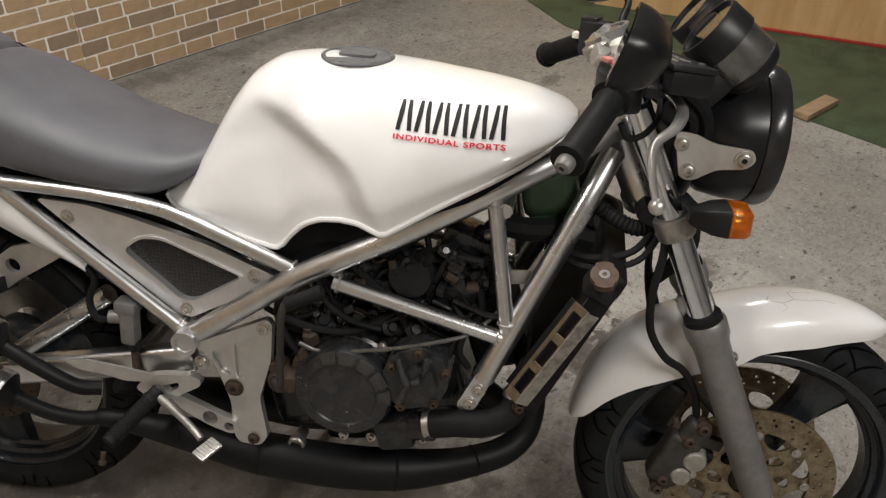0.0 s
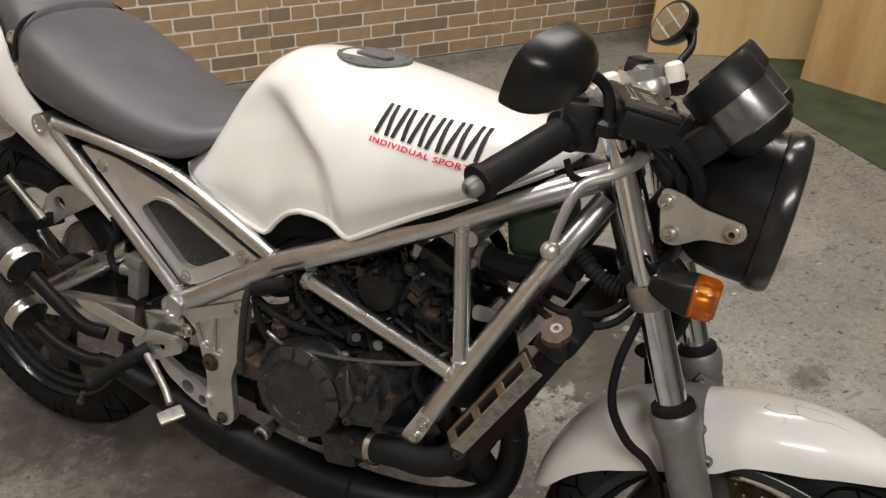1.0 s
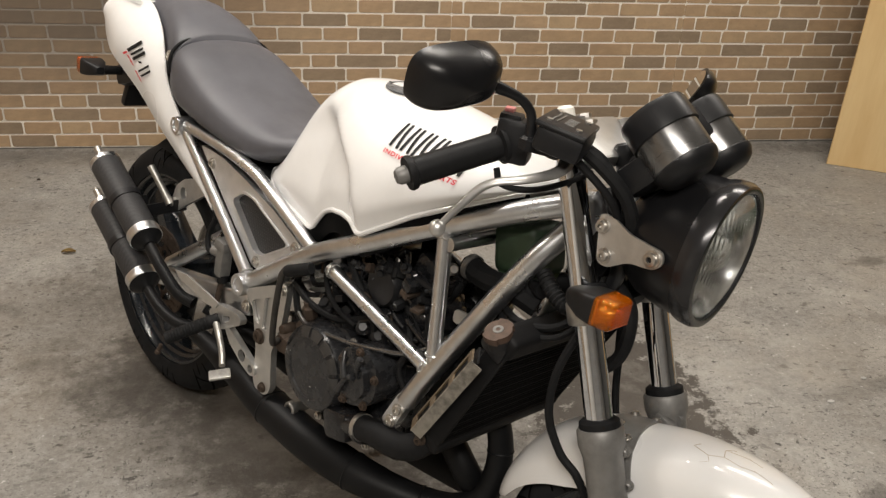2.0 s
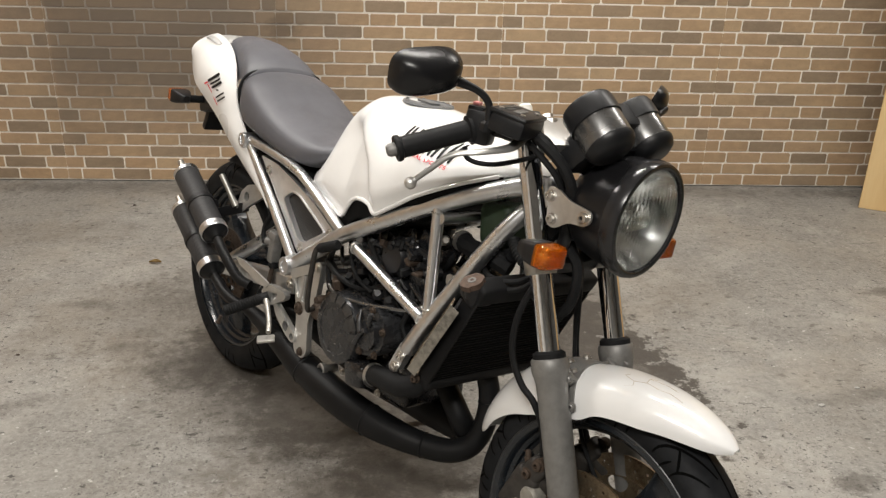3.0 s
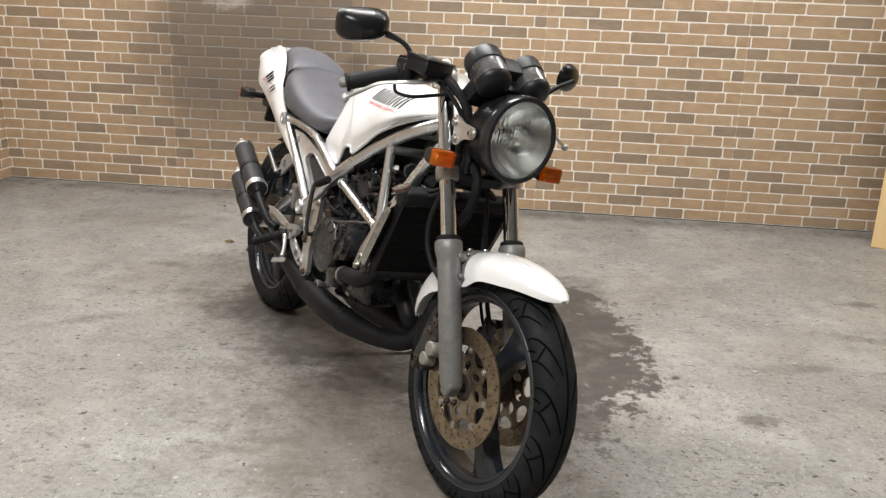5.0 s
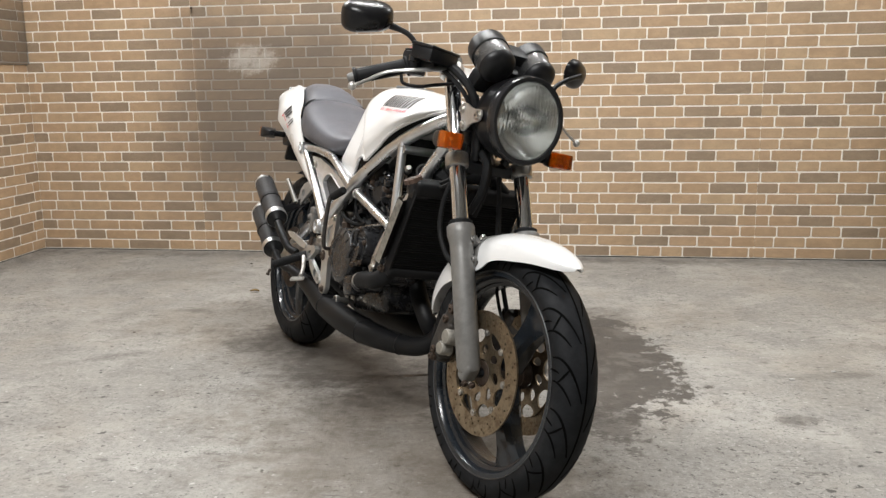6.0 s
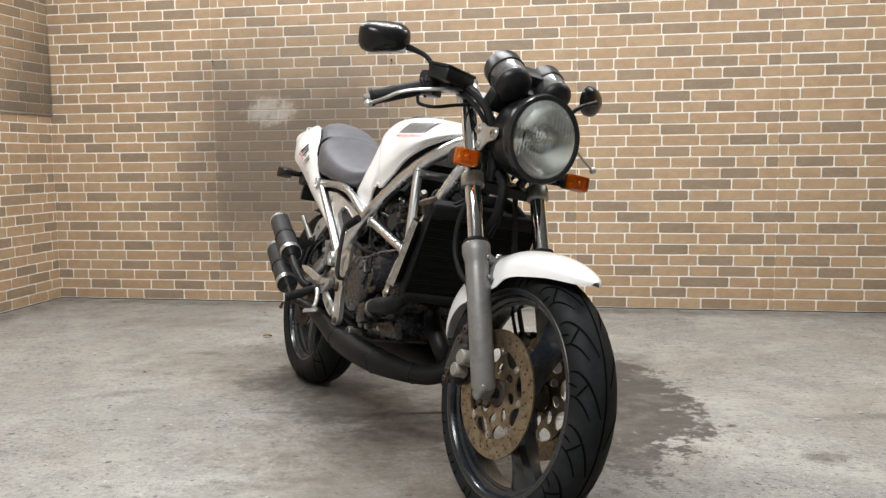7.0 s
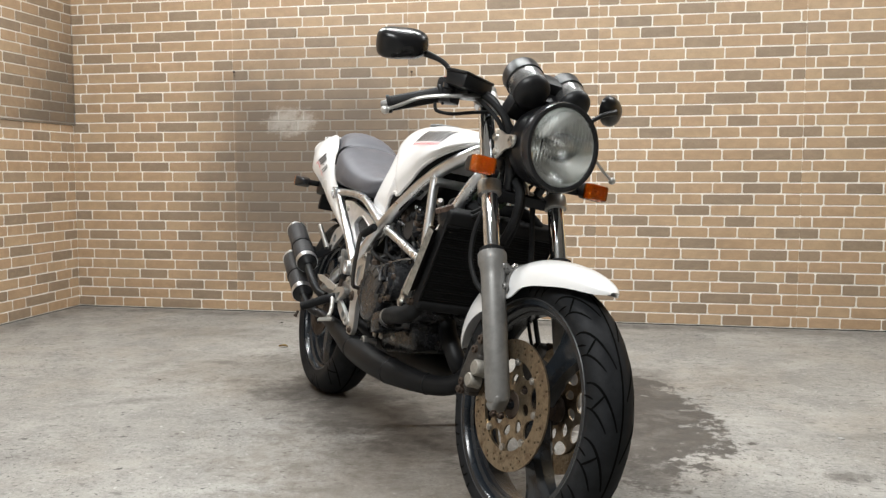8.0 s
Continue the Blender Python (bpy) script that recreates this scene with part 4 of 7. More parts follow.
def groove_mesh(center, radius, rim_r, half, count):
    """Slanting tread grooves, as thin dark channels just in the crown."""
    bm = bmesh.new()
    h = radius - rim_r

    def at(t, v, lift):
        a = math.pi * (0.5 + 0.5 * v)
        y = -half * math.cos(a)
        r = rim_r + h * math.sin(a) ** 0.62 + lift
        return (center.x + r * math.cos(t), center.y + y, center.z + r * math.sin(t))
    # each repeat: a long groove that bends from the shoulder towards the crown, a spur against it, two short cuts
    cuts = ((0.92, 0.12, 0.0, -0.34, 2.0, 0.0105), (0.84, 0.46, -0.21, 0.11, 1.0, 0.0095), (0.95, 0.40, -0.19, -0.17, 1.7, 0.0090), (0.97, 0.78, -0.09, -0.04, 1.0, 0.0080))
    for k in range(count):
        for sgn in (-1, 1):
            t0 = 2 * math.pi * (k + (0.5 if sgn > 0 else 0)) / count
            for v0, v1, begin, sweep, power, wide in cuts:
                prev = None
                for i in range(13):
                    s = i / 12
                    v = sgn * (v0 + (v1 - v0) * s)
                    t = t0 + begin + sweep * s ** power
                    wd = wide * (0.35 + 0.65 * math.sin(math.pi * (0.12 + 0.80 * s)))
                    # the strip is laid across its own direction
                    dt = sweep * power * s ** (power - 1) if s or power == 1 else 0.0
                    slope = math.atan2(abs(v1 - v0) * half * 1.3, abs(dt) * radius + 1e-6)
                    ct, cv = wd * math.sin(slope), sgn * math.copysign(wd * radius / half * 0.6, sweep) * math.cos(slope)
                    pair = (bm.verts.new(at(t - ct, v - cv, 0.0007)), bm.verts.new(at(t + ct, v + cv, 0.0007)))
                    if prev:
                        bm.faces.new((prev[0], prev[1], pair[1], pair[0]))
                    prev = pair
    # the groove round the middle
    ring = [[bm.verts.new(at(2 * math.pi * j / 96, v, 0.0007)) for v in (-0.026, 0.026)] for j in range(96)]
    for j in range(96):
        a, b = ring[j], ring[(j + 1) % 96]
        bm.faces.new((a[0], a[1], b[1], b[0]))
    return bm


def rim_mesh(center, rim_r, half):
    bm = bmesh.new()
    p = [(rim_r + 0.004, -half), (rim_r + 0.006, -half + 0.004), (rim_r - 0.006, -half + 0.010), (rim_r - 0.012, -half * 0.55), (rim_r - 0.016, -half * 0.2), (rim_r - 0.016, half * 0.2), (rim_r - 0.012, half * 0.55), (rim_r - 0.006, half - 0.010), (rim_r + 0.006, half - 0.004), (rim_r + 0.004, half), (rim_r - 0.006, half - 0.001), (rim_r - 0.011, half * 0.86), (rim_r - 0.012, half * 0.70), (rim_r - 0.019, half * 0.62), (rim_r - 0.020, half * 0.42), (rim_r - 0.026, half * 0.34), (rim_r - 0.026, -half * 0.34), (rim_r - 0.020, -half * 0.42), (rim_r - 0.019, -half * 0.62), (rim_r - 0.012, -half * 0.70), (rim_r - 0.011, -half * 0.86), (rim_r - 0.006, -half + 0.001)]
    lathe(bm, p, center, (0, 1, 0), 72, closed=True)
    return bm


def spoke_mesh(center, rim_r, angle, width, depth):
    """A hollow-backed cast spoke that broadens towards the rim."""
    bm = bmesh.new()
    d, s = Vector((math.cos(angle), 0, math.sin(angle))), Vector((-math.sin(angle), 0, math.cos(angle)))
    rows = []
    for i in range(9):
        u = i / 8
        r = 0.03 + (rim_r - 0.018 - 0.03) * u
        w = width * (0.66 - 0.16 * math.sin(math.pi * u) + 0.50 * u ** 3)
        t = depth * (1.0 - 0.35 * u)
        c = Vector(center) + d * r
        ring = []
        for a, b in ((-1, -0.55), (-0.6, -1), (0.6, -1), (1, -0.55), (1, 0.55), (0.6, 1), (-0.6, 1), (-1, 0.55)):
            ring.append(bm.verts.new(c + s * (a * w) + Vector((0, b * t, 0))))
        rows.append(ring)
    for a, b in zip(rows, rows[1:]):
        for j in range(8):
            bm.faces.new((a[j], a[(j + 1) % 8], b[(j + 1) % 8], b[j]))
    bm.faces.new(rows[0][::-1])
    bm.faces.new(rows[-1])
    return bm


def drilled_disc(center, y, r_out, r_in, thick):
    """A brake disc ring with drilled holes."""
    holes = [[(r_in * math.cos(2 * math.pi * i / 40), r_in * math.sin(2 * math.pi * i / 40)) for i in range(40)]]
    for k in range(24):
        for q, f in enumerate((0.20, 0.42, 0.64, 0.84)):
            if (k + q) % 3 == 2:
                continue
            rr = r_in + (r_out - r_in) * f
            a = 2 * math.pi * (k + 0.22 * q) / 24
            holes.append(circle2(rr * math.cos(a), rr * math.sin(a), 0.0029, 6))
    out = [(r_out * math.cos(2 * math.pi * i / 64), r_out * math.sin(2 * math.pi * i / 64)) for i in range(64)]
    return plate(bmesh.new(), out, thick, lambda u, v, d: (center.x + u, center.y + y + d, center.z + v), holes)


def disc_carrier(center, y, r_in, thick):
    """The spider that carries the disc: ring, lobes with windows, bobbins."""
    lobes = [((r_in - 0.001) * math.cos(2 * math.pi * i / 96), (r_in - 0.001) * math.sin(2 * math.pi * i / 96)) for i in range(96)]
    holes = [circle2(0, 0, 0.030, 24)]
    for k in range(8):
        # a broad window at the ring, and a slender one nearer the hub between each two
        for turn, mid, deep, wide, lean in ((0.5, 0.83, 0.150, 0.0225, 0.10), (0.06, 0.53, 0.125, 0.0105, -0.35)):
            a = 2 * math.pi * (k + turn) / 8
            c, sn = math.cos(a), math.sin(a)
            oval = []
            for i in range(14):
                t = 2 * math.pi * i / 14
                p, q = r_in * (mid + deep * math.cos(t)), wide * (1 + 0.25 * math.cos(t)) * math.sin(t)
                q += lean * (p - r_in * mid)
                oval.append((p * c - q * sn, p * sn + q * c))
            holes.append(oval)
    return plate(bmesh.new(), lobes, thick, lambda u, v, d: (center.x + u, center.y + y + d, center.z + v), holes)


def build_front_wheel():
    rim_r, half = 0.2165, 0.046
    wheel = part("front_wheel", steered(rim_mesh(AXLE, rim_r, half)), WHEEL, bike, "black cast three-spoke front wheel")
    part("front_tyre", steered(tyre_mesh(AXLE, R_FRONT, rim_r, 0.0505)), TYRE, wheel, "black rubber tyre with angled tread", angle=60)
    part("tread_pattern", steered(groove_mesh(AXLE, R_FRONT, rim_r, 0.0505, 15)), plain("groove_dark", (0.002, 0.002, 0.002), 0.95, Specular_IOR_Level=0.05), wheel)
    for y in (-half, half):
        part("rim_edge", steered(lathe(bmesh.new(), [(rim_r + 0.0035, y), (rim_r + 0.0052, y - 0.0012), (rim_r + 0.0068, y), (rim_r + 0.0052, y + 0.0012)], AXLE, (0, 1, 0), 72, closed=True)), EDGE, wheel, "worn rim edge")
    for k in range(3):
        part("wheel_spoke", steered(spoke_mesh(AXLE, rim_r, radians(-64 + 120 * k), 0.043, 0.030)), WHEEL, wheel)
    part("wheel_hub", steered(lathe(bmesh.new(), [(0, -0.06), (0.026, -0.06), (0.034, -0.05), (0.034, -0.03), (0.042, -0.02), (0.042, 0.02), (0.034, 0.03), (0.034, 0.05), (0.026, 0.06), (0, 0.06)], AXLE, (0, 1, 0), 28)), RUST, wheel)
    part("wheel_axle", steered(tube(bmesh.new(), [AXLE + Vector((0, -0.082, 0)), AXLE + Vector((0, 0.082, 0))], 0.011, 14)), WHEEL, wheel)
    for y in (-0.064, 0.060):
        disc = part("brake_disc", steered(drilled_disc(AXLE, y, 0.134, 0.094, 0.004)), DISC, wheel, "drilled brake disc browned with rust")
        part("disc_carrier", steered(disc_carrier(AXLE, y + (0.004 if y < 0 else -0.004), 0.097, 0.004)), DISC, disc)
        for k in range(8):
            a = 2 * math.pi * k / 8
            bm = lathe(bmesh.new(), [(0, -0.003), (0.0035, -0.003), (0.0035, -0.001), (0.0075, -0.001), (0.0075, 0.007), (0, 0.007)], AXLE + Vector((0.088 * math.cos(a), y, 0.088 * math.sin(a))), (0, 1, 0), 12)
            part("disc_bobbin", steered(bm), STEEL, disc)


def build_rear_wheel():
    rim_r, half = 0.224, 0.058
    wheel = part("rear_wheel", rim_mesh(REAR, rim_r, half), WHEEL, bike, "black cast rear wheel with scuffed rim")
    part("rear_tyre", tyre_mesh(REAR, R_REAR, rim_r, 0.070), TYRE, wheel, "wide black rubber rear tyre", angle=60)
    part("tread_pattern", groove_mesh(REAR, R_REAR, rim_r, 0.070, 10), bpy.data.materials["groove_dark"], wheel)
    for y in (-half, half):
        part("rim_edge", lathe(bmesh.new(), [(rim_r + 0.0035, y), (rim_r + 0.0055, y - 0.0015), (rim_r + 0.0075, y), (rim_r + 0.0055, y + 0.0015)], REAR, (0, 1, 0), 72, closed=True), STEEL, wheel, "scuffed pale rim edge")
    for k in range(3):
        part("wheel_spoke", spoke_mesh(REAR, rim_r, radians(20 + 120 * k), 0.045, 0.034), WHEEL, wheel)
    part("wheel_hub", lathe(bmesh.new(), [(0, -0.07), (0.03, -0.07), (0.045, -0.05), (0.05, -0.02), (0.05, 0.02), (0.045, 0.05), (0.03, 0.07), (0, 0.07)], REAR, (0, 1, 0), 28), WHEEL, wheel)
    disc = part("brake_disc", drilled_disc(REAR, -0.072, 0.105, 0.07, 0.004), RUST, wheel, "drilled rear brake disc")
    part("disc_carrier", disc_carrier(REAR, -0.068, 0.078, 0.004), RUST, disc)


build_front_wheel()
build_rear_wheel()


# -- fork, clamps, mudguard --
def build_fork():
    for sgn in (-1, 1):
        y = 0.090 * sgn
        bm = lathe(bmesh.new(), [(0, 0.325), (0.020, 0.325), (0.0255, 0.313), (0.0262, 0.06), (0.0270, 0.04), (0.0315, 0.022), (0.0315, 0.004), (0.029, 0.0), (0.021, 0.0), (0.0, 0.002)], on_fork(0, y), DOWN, 28)
        # the lug that holds the axle
        foot = on_fork(0.328, y)
        block(bm, (foot.x - 0.003, y, foot.z + 0.006), (0.031, 0.038, 0.046), (0, 24, 0), 0.014, 4)
        leg = part("fork_leg", steered(bm), GREY_PAINT, bike, "grey painted lower fork leg")
        bm = tube(bmesh.new(), [on_fork(0.02, y), on_fork(-0.402, y)], 0.0188, 24)
        part("fork_tube", steered(bm), CHROME, leg, "polished chrome fork tube")
        bm = lathe(bmesh.new(), [(0.0185, 0.002), (0.0275, 0.002), (0.027, -0.008), (0.0215, -0.012), (0.0185, -0.012)], on_fork(0, y), DOWN, 28)
        part("dust_seal", steered(bm), RUBBER, leg, "black rubber dust seal")
        bm = lathe(bmesh.new(), [(0, -0.014), (0.012, -0.014), (0.0125, 0.0), (0.0118, 0.008), (0.008, 0.012), (0, 0.013)], on_fork(-0.405, y) + Vector((0.040 if sgn > 0 else 0.0, 0, 0.004)), -DOWN, 20)
        part("fork_cap", steered(bm), KEYWHITE, leg, "pale fork cap")
        for dx, dz in ((-0.012, -0.012), (0.012, -0.018)):
            bm = bolt(bmesh.new(), (foot.x + 0.022 + dx * 0.3, y + 0.014 * sgn + dx * 0.6, foot.z - 0.012 + dz * 0.2), (0.9, 0, -0.3), 0.006, 0.006)
            part("pinch_bolt", steered(bm), RUST, leg, "rusty pinch bolt")
        # brake caliper behind the leg: dark body, two pale cylinder bosses, rusty bolts
        y = 0.074 * sgn
        bm = bmesh.new()
        block(bm, (1.216, y, 0.318), (0.052, 0.040, 0.096), (0, 20, 0), 0.012, 3)
        block(bm, (1.238, y + 0.004 * sgn, 0.366), (0.040, 0.030, 0.050), (0, 30, 0), 0.010, 3)
        block(bm, (1.262, y, 0.352), (0.050, 0.016, 0.020), (0, 14, 0), 0.005)
        block(bm, (1.205, y - 0.004 * sgn, 0.275), (0.034, 0.034, 0.034), (0, 10, 0), 0.010, 3)
        cal = part("brake_caliper", steered(bm), DARK_CAST, bike, "grimy dark cast brake caliper with pale cylinders")
        for x, z, r in ((1.246, 0.324, 0.0185), (1.229, 0.294, 0.0165)):
            bm = lathe(bmesh.new(), [(0, 0.026), (r * 0.80, 0.026), (r * 0.96, 0.0225), (r, 0.017), (r, 0.004), (r * 1.12, 0.0), (0, 0.0)], (x, 0.072 * sgn, z), (0, sgn, 0), 24)
            part("caliper_cylinder", steered(bm), PALE_CAST, cal, "pale weathered aluminium cylinder")
        for at, size, tilt in (((1.236, 0.084 * sgn, 0.345), (0.018, 0.016, 0.040), 24), ((1.214, 0.084 * sgn, 0.286), (0.030, 0.014, 0.016), -24)):
            part("caliper_web", steered(block(bmesh.new(), at, size, (0, tilt, 0), 0.006, 3)), PALE_CAST, cal)
        for x, z, r in ((1.232, 0.361, 0.0085), (1.250, 0.386, 0.0090), (1.203, 0.285, 0.0085), (1.197, 0.266, 0.0075)):
            bm = bolt(bmesh.new(), (x, 0.090 * sgn, z), (0, sgn, 0), r, 0.009)
            lathe(bm, [(0, -0.012), (r * 1.3, -0.012), (r * 1.3, 0.0), (0, 0.0)], (x, 0.090 * sgn, z), (0, sgn, 0), 14)
            part("caliper_bolt", steered(bm), RUST, cal)
        part("bleed_nipple", steered(bolt(bmesh.new(), (1.214, y, 0.372), (-0.3, 0, 1), 0.005, 0.016)), RUST, cal)
    # lower clamp: a bridge with a ring round each tube
    c = on_fork(-0.153)
    low = part("lower_clamp", steered(block(bmesh.new(), (c.x - 0.022, 0, c.z - 0.002), (0.050, 0.146, 0.028), (0, 24, 0), 0.010)), BLACK, bike, "dark lower fork clamp")
    for y in (-0.090, 0.090):
        bm = lathe(bmesh.new(), [(0.0192, -0.015), (0.0255, -0.015), (0.0268, -0.012), (0.0268, 0.012), (0.0255, 0.015), (0.0192, 0.015)], on_fork(-0.153, y), DOWN, 26, closed=True)
        part("clamp_ring", steered(bm), STEEL, low, "dull cast clamp ring")
    bm = bmesh.new()
    for y in (-0.090, 0.090):
        lathe(bm, [(0.0195, -0.014), (0.027, -0.014), (0.0285, -0.011), (0.0285, 0.011), (0.027, 0.014), (0.0195, 0.014)], on_fork(-0.375, y), DOWN, 26, closed=True)
    c = on_fork(-0.375)
    block(bm, (c.x - 0.004, 0, c.z - 0.004), (0.085, 0.160, 0.022), (0, 24, 0), 0.008)
    top = part("upper_clamp", steered(bm), CAST, bike, "silver top fork clamp")
    bm = lathe(bmesh.new(), [(0, 0), (0.019, 0), (0.019, 0.012), (0.012, 0.016), (0.012, 0.022), (0, 0.022)], (c.x - 0.034, 0.0, c.z + 0.004), -DOWN, 6)
    part("stem_nut", steered(bm), BOLT, top)

    # front mudguard
    ga = [61, 62.5, 65, 69.5, 78, 87, 103, 113, 125, 139, 147, 157, 166, 169]
    low_r = [0.2925, 0.2845, 0.2765, 0.268, 0.256, 0.246, 0.238, 0.226, 0.232, 0.251, 0.269, 0.289, 0.304, 0.316]
    top_r = [0.2960, 0.297, 0.298, 0.2985, 0.2995, 0.300, 0.302, 0.304, 0.319, 0.330, 0.331, 0.329, 0.325, 0.323]
    wide = [0.007, 0.018, 0.029, 0.041, 0.053, 0.061, 0.064, 0.064, 0.063, 0.061, 0.058, 0.050, 0.036, 0.024]

    def guard(u, v):
        q = 61 + 108 * u
        a = radians(q)
        s = 2 * v - 1
        rt, rl, w = curve1(q, ga, top_r), curve1(q, ga, low_r), curve1(q, ga, wide)
        f = abs(s) * math.pi / 2
        r = rl + (rt - rl) * max(math.cos(f), 0) ** 0.72
        y = math.copysign(w * math.sin(f) ** 0.85, s) + 0.014 * (1 - sstep(0, 0.35, u))
        return (GUARD.x + r * math.cos(a), y, GUARD.z + r * math.sin(a))
    bm = bmesh.new()
    surf(bm, guard, 80, 32)
    bmesh.ops.recalc_face_normals(bm, faces=bm.faces)
    bmesh.ops.solidify(bm, geom=bm.faces[:], thickness=-0.003)
    fender = part("front_mudguard", steered(bm), WHITE, bike, "white front mudguard with hairline cracks", angle=50)
    # hairline cracks in the paint
    bm = bmesh.new()
    for pts in ([(0.33, 0.28), (0.31, 0.33), (0.32, 0.38), (0.29, 0.43), (0.30, 0.50), (0.28, 0.56)], [(0.32, 0.38), (0.36, 0.42), (0.35, 0.47)], [(0.29, 0.43), (0.25, 0.42), (0.22, 0.45), (0.17, 0.43)], [(0.30, 0.50), (0.25, 0.53), (0.21, 0.52)]):
        path = []
        for (u0, v0), (u1, v1) in zip(pts, pts[1:]):
            for i in range(6):
                q = Vector(guard(u0 + (u1 - u0) * i / 6, v0 + (v1 - v0) * i / 6))
                d = (q - GUARD)
                d.y *= 0.2
                path.append(q + d.normalized() * 0.0030 - d.normalized() * 0.00035)
        tube(bm, path, 0.0007, 5)
    part("paint_crack", steered(bm), plain("crack_brown", (0.40, 0.335, 0.25), 0.7), fender, "brown hairline crack")
    def brace(u, v):
        p = Vector(guard((113.5 + 9.5 * u - 61) / 108, 0.03 + 0.94 * v))
        d = p - GUARD
        d.y = 0
        return p + d.normalized() * 0.0035 + Vector((0, 0.0035 if v > 0.5 else -0.0035, 0)) * (abs(2 * v - 1) > 0.5)
    bm = bmesh.new()
    surf(bm, brace, 6, 28)
    bmesh.ops.recalc_face_normals(bm, faces=bm.faces)
    bmesh.ops.solidify(bm, geom=bm.faces[:], thickness=-0.0025)
    stay = part("fork_brace", steered(bm), GREY_PAINT, fender, "grey fork brace bowed over the mudguard")
    for u, v in ((0.3, 0.28), (0.3, 0.72), (0.7, 0.40), (0.7, 0.60)):
        p = Vector(brace(u, v))
        bm = bolt(bmesh.new(), p + (p - GUARD).normalized() * 0.002, p - GUARD, 0.006, 0.005)
        part("brace_bolt", steered(bm), BOLT, stay)
    for s in (-1, 1):
        for d in (0.03, 0.075):
            p = on_fork(d, 0.064 * s)
            bm = bmesh.new()
            block(bm, (p.x + 0.012, p.y, p.z), (0.03, 0.022, 0.014), (0, 26, 0), 0.003)
            bolt(bm, (p.x + 0.024, 0.074 * s, p.z + 0.004), (0.2, s, 0), 0.006, 0.008)
            part("mudguard_stay", steered(bm), GREY_PAINT, fender)


build_fork()


# -- headlight, instruments, indicators --
def build_headlight():
    # the lamp sits a little askew in its brackets
    o, ax = Vector((1.268, 0.002, 0.820)), Vector((math.cos(radians(2.8)), math.sin(radians(2.8)), -0.03))
    bm = lathe(bmesh.new(), [(0, -0.125), (0.035, -0.122), (0.068, -0.105), (0.086, -0.078), (0.0925, -0.045), (0.094, -0.012), (0.090, -0.012), (0.088, -0.045), (0.080, -0.078), (0.06, -0.10), (0, -0.115)], o, ax, 48)
    lamp = part("headlight", steered(bm), SATIN, bike, "round black headlight shell")
    bm = lathe(bmesh.new(), [(0.0925, -0.020), (0.0962, -0.018), (0.0985, -0.010), (0.0985, 0.002), (0.0955, 0.009), (0.0905, 0.0105), (0.0865, 0.009), (0.0858, 0.002), (0.0885, -0.020)], o, ax, 56, closed=True)
    part("headlight_ring", steered(bm), plain("dark_ring_paint", (0.03, 0.03, 0.032), 0.22, 0.4), lamp, "dark metal headlight ring")
    axn = ax.normalized()
    side = Vector((0, 0, 1)).cross(axn).normalized()
    up = axn.cross(side)

    def lens_side(back):
        def f(u, v):
            r, t = 0.0862 * u, 2 * math.pi * v
            y, z = r * math.cos(t), r * math.sin(t)
            h = 0.002 + 0.014 * math.sqrt(max(0.0, 1 - min(1.0, r / 0.0862) ** 2))
            if back:
                # upright flutes, coarser below than above
                edge = 1 - sstep(0.075, 0.086, r)
                bow = y * (1 + 14 * z * z)
                h -= 0.0045 - 0.0019 * edge * abs(math.sin(math.pi * bow / (0.0105 if z > 0.020 else 0.0078))) - 0.0022 * edge * sstep(0.015, -0.075, z)
            return o + axn * h + side * y + up * z
        return f
    bm = bmesh.new()
    for back in (False, True):
        surf(bm, lens_side(back), 56, 260, True)
    bmesh.ops.remove_doubles(bm, verts=bm.verts, dist=1e-5)
    lens = part("headlight_lens", steered(bm), LENS_GLASS, lamp, "fluted clear glass headlight lens", angle=60)
    lens.visible_shadow = False
    bm = lathe(bmesh.new(), [(0.0865 * k, -0.080 + 0.078 * k * k) for k in np.linspace(0.16, 1, 14).tolist()], o, ax, 48)
    part("headlight_reflector", steered(bm), SILVERED, lamp, "silvered headlight reflector", angle=80)
    bm = lathe(bmesh.new(), [(0, -0.034), (0.005, -0.035), (0.0075, -0.040), (0.0075, -0.070), (0.014, -0.074), (0, -0.082)], o, ax, 20)
    part("headlight_bulb", steered(bm), SILVERED, lamp, "silver-capped headlight bulb")

    outline = rounded([(1.137, 0.841), (1.160, 0.842), (1.188, 0.830), (1.238, 0.826), (1.243, 0.812), (1.232, 0.800), (1.196, 0.796), (1.167, 0.777), (1.150, 0.779)], 0.010)

    def bracket():
        return plate(bmesh.new(), outline, 0.004, lambda u, v, d: (u, -0.092 - 0.10 * (u - 1.15) + d, v))
    br = both(bracket, "headlight_bracket", CAST, bike, "cast aluminium headlight bracket", True)

    for x, z, r in ((1.147, 0.826, 0.0075), (1.160, 0.791, 0.0075), (1.227, 0.813, 0.0088)):
        both(lambda: bolt(bmesh.new(), (x, -0.092 - 0.10 * (x - 1.15), z), (-0.1, -1, 0), r, 0.007), "bracket_bolt", BOLT, br, "", True)
    for s in (-1, 1):
        bm = bmesh.new()
        tube(bm, [(1.150, 0.074 * s, 0.828), (1.150, 0.072 * s, 0.800), (1.155, 0.074 * s, 0.78)], 0.011, 8)
        part("lamp_mount", steered(bm), BLACK, lamp)
        part("lamp_pin", steered(tube(bmesh.new(), [(1.227, 0.104 * s, 0.813), (1.227, 0.080 * s, 0.813)], 0.006, 8)), BLACK, lamp)
    # cluster of wiring and rubber behind the lamp
    bm = bmesh.new()
